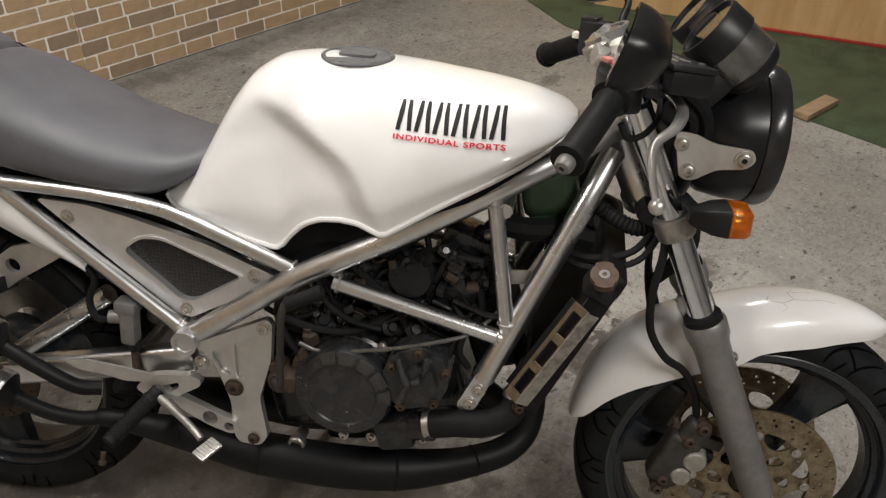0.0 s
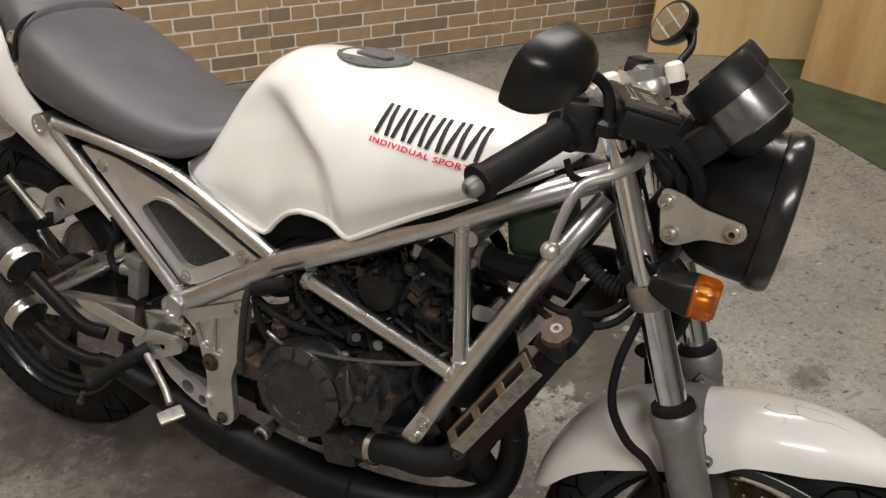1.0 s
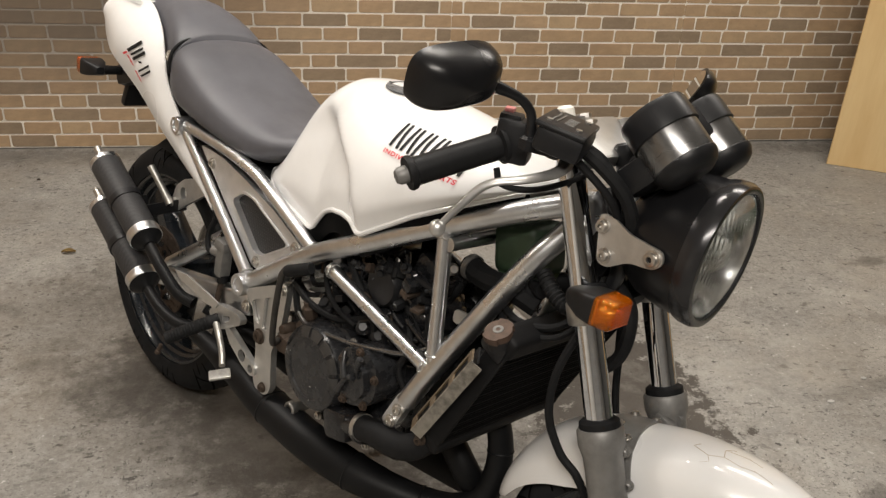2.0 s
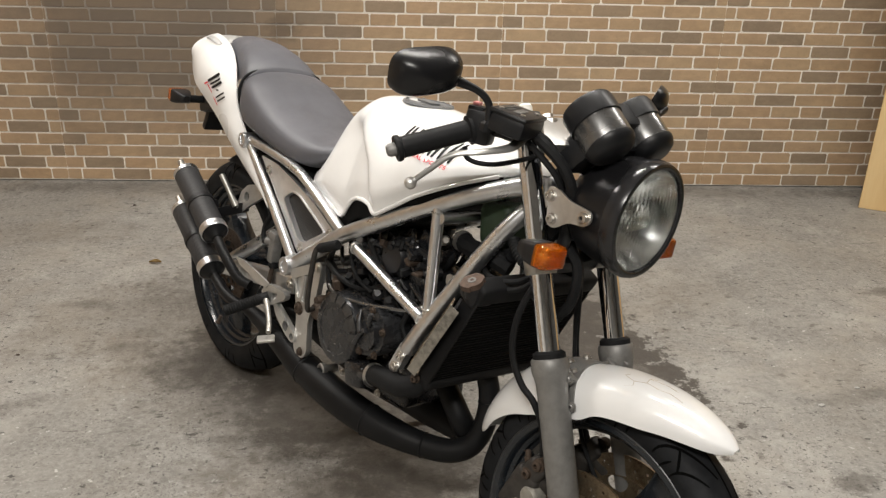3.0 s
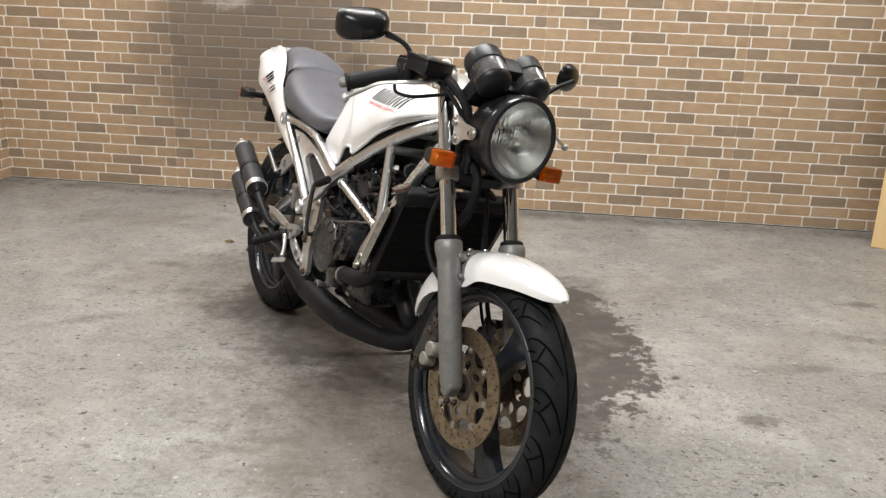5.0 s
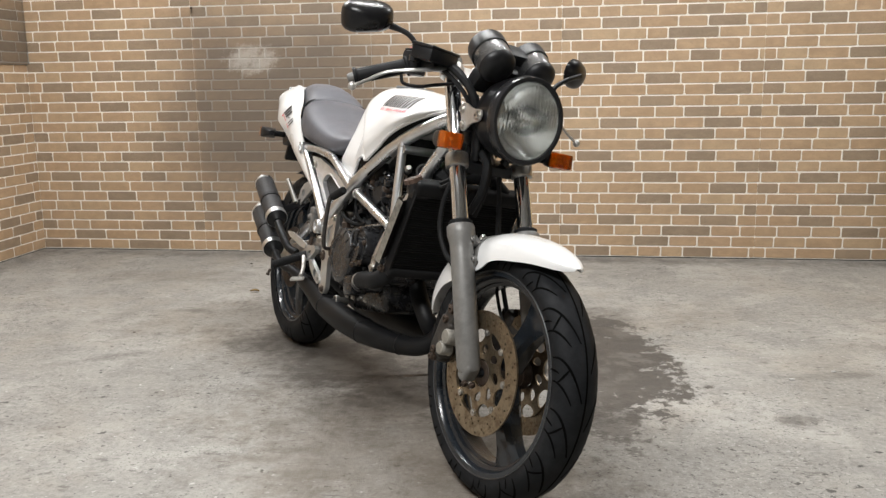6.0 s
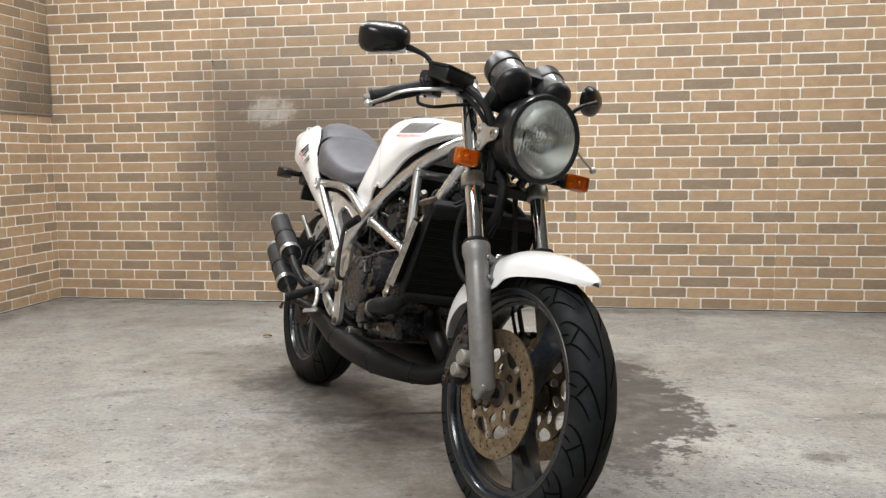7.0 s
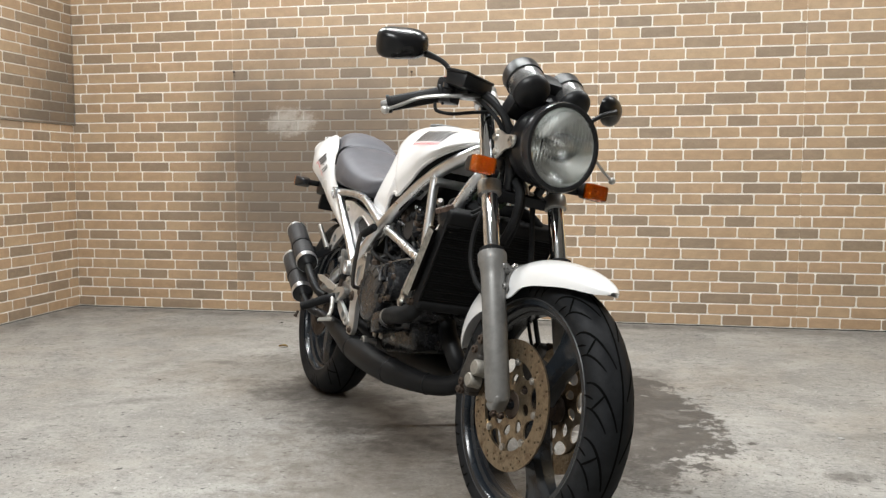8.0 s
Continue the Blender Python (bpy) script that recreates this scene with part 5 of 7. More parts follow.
    block(bm, (1.145, 0, 0.80), (0.05, 0.13, 0.10), (0, 26, 0), 0.012)
    tube(bm, [(1.12, -0.05, 0.86), (1.15, -0.062, 0.83), (1.165, -0.055, 0.77), (1.15, -0.04, 0.72)], 0.011, 10, 5)
    tube(bm, [(1.12, 0.05, 0.86), (1.15, 0.062, 0.83), (1.165, 0.055, 0.77), (1.15, 0.04, 0.72)], 0.011, 10, 5)
    part("wiring_loom", steered(bm), BLACK, bike, "black wiring behind the headlight")


def build_instruments():
    ax = Vector((-0.80, 0, 0.60))
    metres = (("tachometer", -0.068, 0.0420, 0.0), ("speedometer", 0.050, 0.0382, -0.004))
    for name, y, r, off in metres:
        o = Vector((1.186 + off, y, 0.953))
        bm = lathe(bmesh.new(), [(0, -0.050), (r * 0.72, -0.050), (r * 0.93, -0.044), (r * 0.975, -0.036), (r * 0.98, 0.002), (0, 0.002)], o, ax, 40)
        cup = part(name, steered(bm), CUP, bike, "round instrument with a dull metal cup and black hood")
        bm = lathe(bmesh.new(), [(r * 0.99, 0.0), (r * 1.05, 0.001), (r * 1.05, 0.030), (r * 1.0, 0.036), (r * 0.94, 0.036), (r * 0.92, 0.020), (r * 0.92, 0.0)], o, ax, 40, closed=True)
        part("instrument_hood", steered(bm), BLACK, cup, "black plastic hood")
        bm = lathe(bmesh.new(), [(0, -0.060), (r * 0.62, -0.060), (r * 0.86, -0.054), (r * 0.985, -0.045), (r * 0.995, -0.040), (r * 0.96, -0.038), (0, -0.038)], o, ax, 40)
        part("instrument_back", steered(bm), BLACK, cup, "black plastic back cover")
        bm = lathe(bmesh.new(), [(0, 0.006), (r * 0.925, 0.006), (r * 0.925, 0.010), (0, 0.010)], o, ax, 32)
        dial = part("instrument_dial", steered(bm), DIAL, cup)
        bm = lathe(bmesh.new(), [(0, 0.029), (r * 0.94, 0.029), (r * 0.94, 0.032), (0, 0.032)], o, ax, 32)
        g = part("instrument_glass", steered(bm), GLASS, cup)
        g.visible_shadow = False
        s1 = ax.orthogonal().normalized()
        s2 = ax.normalized().cross(s1)
        bm = bmesh.new()
        for k in range(13):
            a = radians(-130 + 260 * k / 12)
            d = s1 * math.cos(a) + s2 * math.sin(a)
            tube(bm, [o + ax.normalized() * 0.0108 + d * r * 0.70, o + ax.normalized() * 0.0108 + d * r * 0.85], 0.0009, 5)
        tube(bm, [o + ax.normalized() * 0.013, o + ax.normalized() * 0.013 + s2 * r * 0.7], 0.0012, 6)
        part("dial_marks", steered(bm), KEYWHITE, dial, "pale dial marks and needle")
    bm = bmesh.new()
    block(bm, (1.180, -0.010, 0.918), (0.05, 0.105, 0.050), (0, 42, 0), 0.010)
    block(bm, (1.176, -0.009, 0.960), (0.040, 0.074, 0.046), (0, -53, 0), 0.008)
    block(bm, (1.165, -0.012, 0.888), (0.07, 0.085, 0.045), (0, 20, 0), 0.010)
    block(bm, (1.170, -0.070, 0.898), (0.04, 0.05, 0.05), (0, 42, 0), 0.010)
    block(bm, (1.170, 0.055, 0.898), (0.04, 0.05, 0.05), (0, 42, 0), 0.010)
    part("instrument_bracket", steered(bm), BLACK, bike, "black instrument bracket with lamp strip")


def indicator(name, center, forward, stalk_to, sgn, turn):
    """A boxy indicator: black housing, amber lens with ribs, rubber stalk."""
    c, f = Vector(center), forward
    bm = bmesh.new()
    rings = []
    for i, (d, hw, hh) in enumerate(((-0.048, 0.009, 0.008), (-0.042, 0.015, 0.011), (-0.020, 0.024, 0.017), (0.0, 0.0265, 0.0190))):
        ring = []
        for u, v in rounded([(-hw, -hh), (hw, -hh), (hw, hh), (-hw, hh)], 0.007, 3):
            ring.append(bm.verts.new((c.x + f * d, c.y + u, c.z + v)))
        rings.append(ring)
    for a, b in zip(rings, rings[1:]):
        for j in range(len(a)):
            bm.faces.new((a[j], a[(j + 1) % len(a)], b[(j + 1) % len(a)], b[j]))
    bm.faces.new(rings[0])
    bm.faces.new(rings[-1])
    ob = part(name, steered(bm) if turn else bm, BLACK, bike, "black indicator with ribbed amber lens")
    bm = bmesh.new()
    rings = []
    for d, k in ((0.0, 1.0), (0.019, 0.97), (0.025, 0.90), (0.027, 0.72)):
        rings.append([bm.verts.new((c.x + f * d, c.y + u * k, c.z + v * k)) for u, v in rounded([(-0.026, -0.0185), (0.026, -0.0185), (0.026, 0.0185), (-0.026, 0.0185)], 0.006, 3)])
    for a, b in zip(rings, rings[1:]):
        for j in range(len(a)):
            bm.faces.new((a[j], a[(j + 1) % len(a)], b[(j + 1) % len(a)], b[j]))
    bm.faces.new(rings[-1])
    lens = part("indicator_lens", steered(bm) if turn else bm, AMBER, ob, "amber ribbed lens")
    lens.visible_shadow = False
    bm = block(bmesh.new(), (c.x + f * 0.0035, c.y, c.z), (0.004, 0.046, 0.031), (0, 0, 0), 0.001)
    lathe(bm, [(0, 0), (0.006, 0), (0.006, 0.010), (0.003, 0.014), (0, 0.014)], (c.x + f * 0.005, c.y, c.z), (f, 0, 0), 12)
    part("indicator_reflector", steered(bm) if turn else bm, SILVERED, ob)
    for k in range(7):
        bm = block(bmesh.new(), (c.x + f * 0.0265, c.y, c.z - 0.0126 + 0.0042 * k), (0.003, 0.038, 0.0020), (0, 0, 0), 0)
        part("lens_rib", steered(bm) if turn else bm, AMBER, lens)
    bm = tube(bmesh.new(), [(c.x - f * 0.035, c.y, c.z), stalk_to], [0.011, 0.009], 12)
    part("indicator_stalk", steered(bm) if turn else bm, RUBBER, ob)


build_headlight()
build_instruments()
for s in (-1, 1):
    indicator("front_indicator", (1.207, 0.152 * s, 0.750), 1, (1.165, 0.085 * s, 0.745), s, True)
for s in (-1, 1):
    indicator("rear_indicator", (-0.232, 0.136 * s, 0.708), -1, (-0.19, 0.05 * s, 0.708), s, False)


# -- handlebars and controls --
def build_bars():
    inner, mid, end = Vector((1.060, -0.110, 0.918)), Vector((1.037, -0.200, 0.902)), Vector((0.991, -0.300, 0.858))
    dirv = (end - mid).normalized()
    clips = both(lambda: tube(bmesh.new(), [(1.065, -0.085, 0.918), inner, mid, end], 0.0112, 14, 6), "handlebar", BLACK, bike, "black clip-on handlebar", True)

    def clamp():
        bm = lathe(bmesh.new(), [(0.0195, -0.012), (0.0255, -0.012), (0.0255, 0.012), (0.0195, 0.012)], on_fork(-0.392, -0.090), DOWN, 24, closed=True)
        block(bm, (1.060, -0.108, 0.918), (0.05, 0.035, 0.028), (0, 26, 20), 0.008)
        return bm
    both(clamp, "bar_clamp", GREY_PAINT, clips, "", True)

    def grip():
        bm = bmesh.new()
        prof = [(0, 0.0), (0.0205, 0.0), (0.0215, 0.003), (0.0205, 0.008)]
        n = 22
        for k in range(n):
            h = 0.010 + 0.108 * k / n
            prof += [(0.0171, h), (0.0177, h + 0.0022)]
        prof += [(0.0175, 0.120), (0.024, 0.122), (0.024, 0.127), (0, 0.127)]
        lathe(bm, prof, end, -dirv, 20)
        return bm
    grips = both(grip, "grip", RUBBER, clips, "black ribbed rubber grip", True)
    ends = both(lambda: lathe(bmesh.new(), [(0, -0.002), (0.0105, -0.002), (0.0110, 0.003), (0.0105, 0.010), (0.008, 0.014), (0.0035, 0.015), (0.0035, 0.011), (0, 0.011)], end, dirv, 20), "bar_end", GREY_PAINT, clips, "dull steel bar end", True)

    def switch():
        bm = bmesh.new()
        p = mid - dirv * 0.022
        block(bm, p + Vector((0.002, 0, 0.002)), (0.046, 0.042, 0.054), (0, 0, 28), 0.008)
        block(bm, p + Vector((-0.006, -0.004, 0.026)), (0.028, 0.030, 0.016), (0, 0, 28), 0.004)
        return bm
    sw = both(switch, "switch_box", BLACK, clips, "black switch box", True)
    # the left bar is swept further back than the right one
    sweep = Matrix.Translation((1.06, 0.11, 0)) @ Matrix.Rotation(radians(8), 4, "Z") @ Matrix.Translation((-1.06, -0.11, -0.006))
    for ob in (clips[1], grips[1], ends[1], sw[1]):
        ob.data.transform(sweep)
    bm = block(bmesh.new(), mid - dirv * 0.022 + Vector((-0.014, 0.0, 0.036)), (0.012, 0.018, 0.006), (0, 0, 28), 0.002)
    part("engine_stop_switch", steered(bm), plain("red_switch", (0.55, 0.20, 0.19), 0.5), sw[0], "red stop switch")
    bm = mirror_y(block(bmesh.new(), mid - dirv * 0.022 + Vector((-0.024, -0.01, 0.004)), (0.014, 0.020, 0.010), (0, 0, 28), 0.002))
    part("turn_switch", steered(bm), KEYWHITE, sw[1], "pale turn switch").data.transform(sweep)

    def lever():
        bm = bmesh.new()
        pts = [(1.100, -0.135, 0.912), (1.123, -0.183, 0.897), (1.112, -0.232, 0.886), (1.086, -0.268, 0.874), (1.083, -0.306, 0.850), (1.087, -0.342, 0.830)]
        path = smooth_path(pts, 6)
        side = Vector((0.3, 0, 1)).normalized()
        rings = []
        for i, p in enumerate(path):
            u = i / (len(path) - 1)
            d = (path[min(i + 1, len(path) - 1)] - path[max(i - 1, 0)]).normalized()
            up = (side - d * side.dot(d)).normalized()
            w = d.cross(up)
            a, b = 0.0115 - 0.0090 * u ** 0.6 + 0.0016 * u, 0.0046 - 0.0011 * u
            rings.append([bm.verts.new(p + up * (b * math.sin(t)) + w * (a * math.cos(t))) for t in (2 * math.pi * j / 12 for j in range(12))])
        for a, b in zip(rings, rings[1:]):
            for j in range(12):
                bm.faces.new((a[j], a[(j + 1) % 12], b[(j + 1) % 12], b[j]))
        bm.faces.new(rings[0][::-1])
        bmesh.ops.create_uvsphere(bm, u_segments=16, v_segments=10, radius=0.0095, matrix=Matrix.Translation(pts[-1]))
        return bm
    part("control_lever", steered(lever()), CAST, clips[0], "silver control lever with ball end")
    bm = mirror_y(lever())
    bmesh.ops.rotate(bm, cent=(1.100, 0.135, 0.912), matrix=Matrix.Rotation(radians(7), 3, "Z"), verts=bm.verts)
    bmesh.ops.translate(bm, vec=(0, -0.026, -0.022), verts=bm.verts)
    part("control_lever", steered(bm), CAST, clips[1], "silver clutch lever with ball end")

    def perch():
        bm = block(bmesh.new(), (1.078, -0.150, 0.914), (0.044, 0.046, 0.024), (0, 0, 24), 0.007)
        lathe(bm, [(0, -0.016), (0.010, -0.016), (0.010, 0.016), (0, 0.016)], (1.090, -0.156, 0.918), (0.2, 0, 1), 14)
        return bm
    both(perch, "lever_perch", BLACK, clips, "", True)
    # front brake reservoir with a lettered lid
    bm = block(bmesh.new(), (1.106, -0.163, 0.930), (0.058, 0.104, 0.030), (0, 8, 24), 0.007)
    res = part("brake_reservoir", steered(bm), BLACK, bike, "black front brake fluid reservoir")
    bm = block(bmesh.new(), (1.1065, -0.163, 0.947), (0.062, 0.108, 0.008), (0, 8, 24), 0.004)
    lid = part("reservoir_lid", steered(bm), BLACK, res)
    bm = bmesh.new()
    m = pose(1.1065, -0.163, 0.951, 0, 8, 24)
    for k in range(4):
        q = m @ Vector((0.004, -0.022 + 0.012 * k, 0.0006))
        block(bm, q, (0.012, 0.006, 0.001), (0, 8, 22), 0)
    for k in range(2):
        q = m @ Vector((-0.010 - 0.006 * k, 0, 0.0006))
        block(bm, q, (0.0018, 0.055, 0.001), (0, 8, 22), 0)
    part("lid_marks", steered(bm), GREY_PAINT, lid, "raised unreadable marks")
    for dx, dy in ((0.018, 0.034), (0.018, -0.034), (-0.018, 0.034), (-0.018, -0.034)):
        q = m @ Vector((dx, dy, 0))
        bm = lathe(bmesh.new(), [(0, 0), (0.0042, 0), (0.0042, 0.002), (0, 0.002)], q, (0.14, 0, 1), 10)
        part("lid_screw", steered(bm), BOLT, lid)

    # mirrors
    def stem():
        bm = tube(bmesh.new(), [(1.085, -0.203, 0.918), (1.083, -0.204, 0.940), (1.078, -0.208, 0.958), (1.068, -0.226, 0.972), (1.050, -0.262, 0.982)], [0.0070, 0.0062, 0.0058, 0.0060, 0.0090], 12, 5)
        lathe(bm, [(0, 0), (0.013, 0), (0.013, 0.012), (0.009, 0.016), (0, 0.016)], (1.085, -0.203, 0.912), (0, 0, 1), 6)
        return bm

    def shell(e1=0.60, e2=0.60, depth=0.050):
        bm = bmesh.new()
        c = Vector((1.034, -0.308, 0.992))
        rows = []
        for k in range(9):
            t = k / 8
            d = depth * t
            s = math.sqrt(max(0.02, 1 - t ** 2.4))
            ring = []
            for j in range(36):
                a = 2 * math.pi * j / 36
                u, v = math.cos(a), math.sin(a)
                yy = 0.059 * math.copysign(abs(u) ** e1, u)
                zz = 0.0345 * math.copysign(abs(v) ** e2, v) * (1.0 - 0.10 * u)
                ring.append(bm.verts.new(c + Vector((d, yy * s - 0.002, zz * s))))
            rows.append(ring)
        for a, b in zip(rows, rows[1:]):
            for j in range(36):
                bm.faces.new((a[j], a[(j + 1) % 36], b[(j + 1) % 36], b[j]))
        bm.faces.new(rows[-1])
        bm.faces.new(rows[0][::-1])
        bmesh.ops.rotate(bm, cent=c, matrix=Matrix.Rotation(radians(-6), 3, "Z") @ Matrix.Rotation(radians(18), 3, "Y") @ Matrix.Rotation(radians(12), 3, "X"), verts=bm.verts)
        return bm

    def glass(e1=0.60, e2=0.60):
        bm = bmesh.new()
        c = Vector((1.034, -0.308, 0.992))
        vs = []
        for j in range(36):
            a = 2 * math.pi * j / 36
            u, v = math.cos(a), math.sin(a)
            vs.append(bm.verts.new(c + Vector((-0.0012, 0.0530 * math.copysign(abs(u) ** e1, u) - 0.002, 0.0298 * math.copysign(abs(v) ** e2, v) * (1 - 0.1 * u)))))
        bm.faces.new(vs)
        bmesh.ops.rotate(bm, cent=c, matrix=Matrix.Rotation(radians(-6), 3, "Z") @ Matrix.Rotation(radians(18), 3, "Y") @ Matrix.Rotation(radians(12), 3, "X"), verts=bm.verts)
        return bm
    mir = []
    for k in (0, 1):
        bms = [shell(0.95, 0.95, 0.032), glass(0.95, 0.95)] if k else [shell(), glass()]
        for b in bms:
            if k:
                # the left mirror is turned in towards the rider
                mirror_y(b)
                cc = Vector((1.034, 0.308, 0.992))
                bmesh.ops.rotate(b, cent=cc, matrix=Matrix.Rotation(radians(26), 3, "Z"), verts=b.verts)
                bmesh.ops.translate(b, vec=(0.009, -0.036, -0.009), verts=b.verts)
            steered(b)
        mir.append(part("rear_view_mirror", bms[0], SATIN, bike, "gloss black rear-view mirror on a stem" if not k else "gloss black rear-view mirror turned inwards"))
        part("mirror_glass", bms[1], MIRROR, mir[k])
    part("mirror_stem", steered(stem()), BLACK, mir[0])
    bm = tube(bmesh.new(), [(1.072, 0.196, 0.912), (1.078, 0.205, 0.935), (1.086, 0.232, 0.957), (1.076, 0.272, 0.974)], [0.0068, 0.006, 0.006, 0.008], 12, 5)
    part("mirror_stem", steered(bm), BLACK, mir[1])
    # ignition lock and cables between the bars
    bm = lathe(bmesh.new(), [(0, -0.03), (0.018, -0.03), (0.018, 0.010), (0.014, 0.014), (0, 0.014)], (1.105, 0.0, 0.905), -DOWN, 20)
    part("ignition_lock", steered(bm), BLACK, bike, "black ignition lock")


build_bars()


def cable(pts, r, material=RUBBER, name="cable", label="black rubber cable", turn=False, parent=None):
    bm = tube(bmesh.new(), pts, r, 8, 6)
    return part(name, steered(bm) if turn else bm, material, parent or bike, label)


cable([(1.10, -0.125, 0.925), (1.135, -0.105, 0.905), (1.150, -0.080, 0.86), (1.140, -0.055, 0.78), (1.13, -0.05, 0.70)], 0.0062, turn=True, name="brake_hose", label="black brake hose")
cable([(1.150, -0.060, 0.690), (1.148, -0.088, 0.662), (1.140, -0.098, 0.607), (1.146, -0.098, 0.549), (1.174, -0.092, 0.503), (1.206, -0.084, 0.478), (1.232, -0.074, 0.43), (1.245, -0.072, 0.36)], 0.0060, turn=True, name="brake_hose", label="black brake hose")
cable([(1.145, 0.035, 0.70), (1.15, 0.05, 0.62), (1.16, 0.06, 0.54), (1.19, 0.072, 0.44), (1.24, 0.072, 0.36)], 0.0058, turn=True, name="brake_hose", label="black brake hose")
cable([(1.20, 0.03, 0.91), (1.14, 0.045, 0.75), (1.15, 0.05, 0.60), (1.22, 0.04, 0.42), (1.33, 0.045, 0.29)], 0.004, turn=True, name="speedometer_cable", label="thin black speedometer cable")
cable([(1.052, -0.212, 0.880), (1.062, -0.208, 0.862), (1.085, -0.180, 0.860), (1.105, -0.140, 0.872), (1.11, -0.09, 0.885)], 0.0040, turn=True, name="throttle_cable", label="thin black throttle cable")
cable([(1.085, -0.125, 0.925), (1.13, -0.115, 0.905), (1.165, -0.096, 0.875), (1.178, -0.078, 0.835), (1.165, -0.065, 0.79)], 0.0095, turn=True, name="switch_harness", label="thick black taped switch wiring")
cable([(1.075, -0.135, 0.918), (1.12, -0.122, 0.893), (1.155, -0.100, 0.86), (1.160, -0.074, 0.82), (1.15, -0.06, 0.77)], 0.0055, turn=True, name="switch_harness", label="thin black switch wiring")
cable([(1.155, -0.035, 0.745), (1.188, -0.030, 0.71), (1.193, -0.035, 0.65), (1.155, -0.030, 0.60)], 0.0095, turn=True, name="lamp_harness", label="thick black wiring hanging under the headlight")
cable([(1.150, -0.015, 0.745), (1.178, -0.012, 0.70), (1.180, -0.018, 0.64), (1.150, -0.015, 0.59)], 0.006, turn=True, name="lamp_harness", label="thin black wiring hanging under the headlight")
cable([(1.05, 0.19, 0.90), (1.10, 0.15, 0.88), (1.14, 0.09, 0.83), (1.09, 0.05, 0.73)], 0.0045, turn=True, name="clutch_cable", label="thin black clutch cable")


# -- engine --
def bolts_at(spots, axis, name, parent, material=BOLT, r=0.0075, h=0.006):
    for p in spots:
        part(name, bolt(bmesh.new(), p, axis, r, h), material, parent)


def build_engine():
    bm = bmesh.new()
    block(bm, (0.700, 0, 0.385), (0.27, 0.215, 0.155), (0, -12, 0), 0.03, 3)
    block(bm, (0.800, 0, 0.420), (0.16, 0.205, 0.15), (0, -18, 0), 0.025, 3)
    block(bm, (0.760, 0, 0.315), (0.22, 0.17, 0.09), (0, -10, 0), 0.02, 3)
    block(bm, (0.610, 0, 0.400), (0.09, 0.20, 0.11), (0, -20, 0), 0.02, 3)
    eng = part("engine", bm, ENGINE, bike, "grimy black two-stroke engine with chipped covers")
    part("exhaust_flange", block(bmesh.new(), (0.925, 0.0, 0.475), (0.075, 0.15, 0.09), (0, -18, 0), 0.02, 3), EXHAUST, eng)
    # clutch cover
    c = (0.709, 0.0, 0.410)
    ax = (0, -1, 0)
    bm = lathe(bmesh.new(), [(0.0, 0.100), (0.083, 0.100), (0.083, 0.118), (0.0785, 0.122), (0.0775, 0.150), (0.072, 0.1605), (0.060, 0.1645), (0.054, 0.1640), (0.052, 0.1620), (0.0, 0.1635)], c, ax, 56)
    cover = part("clutch_cover", bm, COVER_PAINT, eng, "round chipped black clutch cover", angle=30)
    worn = plain("worn_engine_metal", (0.050, 0.050, 0.050), 0.32, 0.4, vary=0.5, scale=90)
    # raised ribs over the rim of the cover
    for a0, a1 in ((-6, 14), (20, 42), (47, 66), (72, 92), (97, 116)):
        def arc(u, v, a0=a0, a1=a1):
            a = radians(a0 + (a1 - a0) * u)
            r = 0.058 + 0.018 * v
            return (c[0] + r * math.cos(a), -0.1655 + 0.004 * v * v * 1.5 - 0.0015, c[2] + r * math.sin(a))
        bm = bmesh.new()
        surf(bm, arc, 10, 3)
        bmesh.ops.recalc_face_normals(bm, faces=bm.faces)
        bmesh.ops.solidify(bm, geom=bm.faces[:], thickness=0.006)
        part("cover_rib", bm, worn, cover, "worn bright rib of the clutch cover")
    spots = []
    for k in range(9):
        a = radians(12 + 40 * k)
        p = (c[0] + 0.085 * math.cos(a), -0.112, c[2] + 0.085 * math.sin(a))
        spots.append(p)
        part("cover_boss", lathe(bmesh.new(), [(0, -0.012), (0.0105, -0.012), (0.0105, 0.006), (0, 0.006)], p, ax, 12), ENGINE, eng)
    bolts_at([(x, y - 0.006, z) for x, y, z in spots], ax, "cover_bolt", eng, BOLT, 0.0055, 0.006)
    # water pump cover
    pump = rounded([(0.768, 0.450), (0.782, 0.488), (0.826, 0.508), (0.862, 0.495), (0.872, 0.448), (0.855, 0.413), (0.804, 0.396), (0.776, 0.415)], 0.014)
    bm = plate(bmesh.new(), pump, 0.065, side_at(-0.158), bevel=0.007)
    wp = part("water_pump_cover", bm, COVER_PAINT, eng, "black water pump cover")
    bm = plate(bmesh.new(), rounded([(0.795, 0.440), (0.812, 0.478), (0.845, 0.480), (0.856, 0.445), (0.838, 0.418), (0.808, 0.416)], 0.012), 0.02, side_at(-0.168), bevel=0.006)
    part("pump_dome", bm, COVER_PAINT, wp)
    # ribs that meet on the dome
    for p, q in (((0.796, 0.490), (0.812, 0.452)), ((0.812, 0.452), (0.832, 0.462)), ((0.832, 0.462), (0.842, 0.500)), ((0.812, 0.452), (0.800, 0.420))):
        bm = tube(bmesh.new(), [(p[0], -0.166, p[1]), ((p[0] + q[0]) / 2, -0.173, (p[1] + q[1]) / 2), (q[0], -0.174, q[1])], [0.004, 0.005, 0.006], 10, 4)
        part("pump_rib", bm, COVER_PAINT, wp)
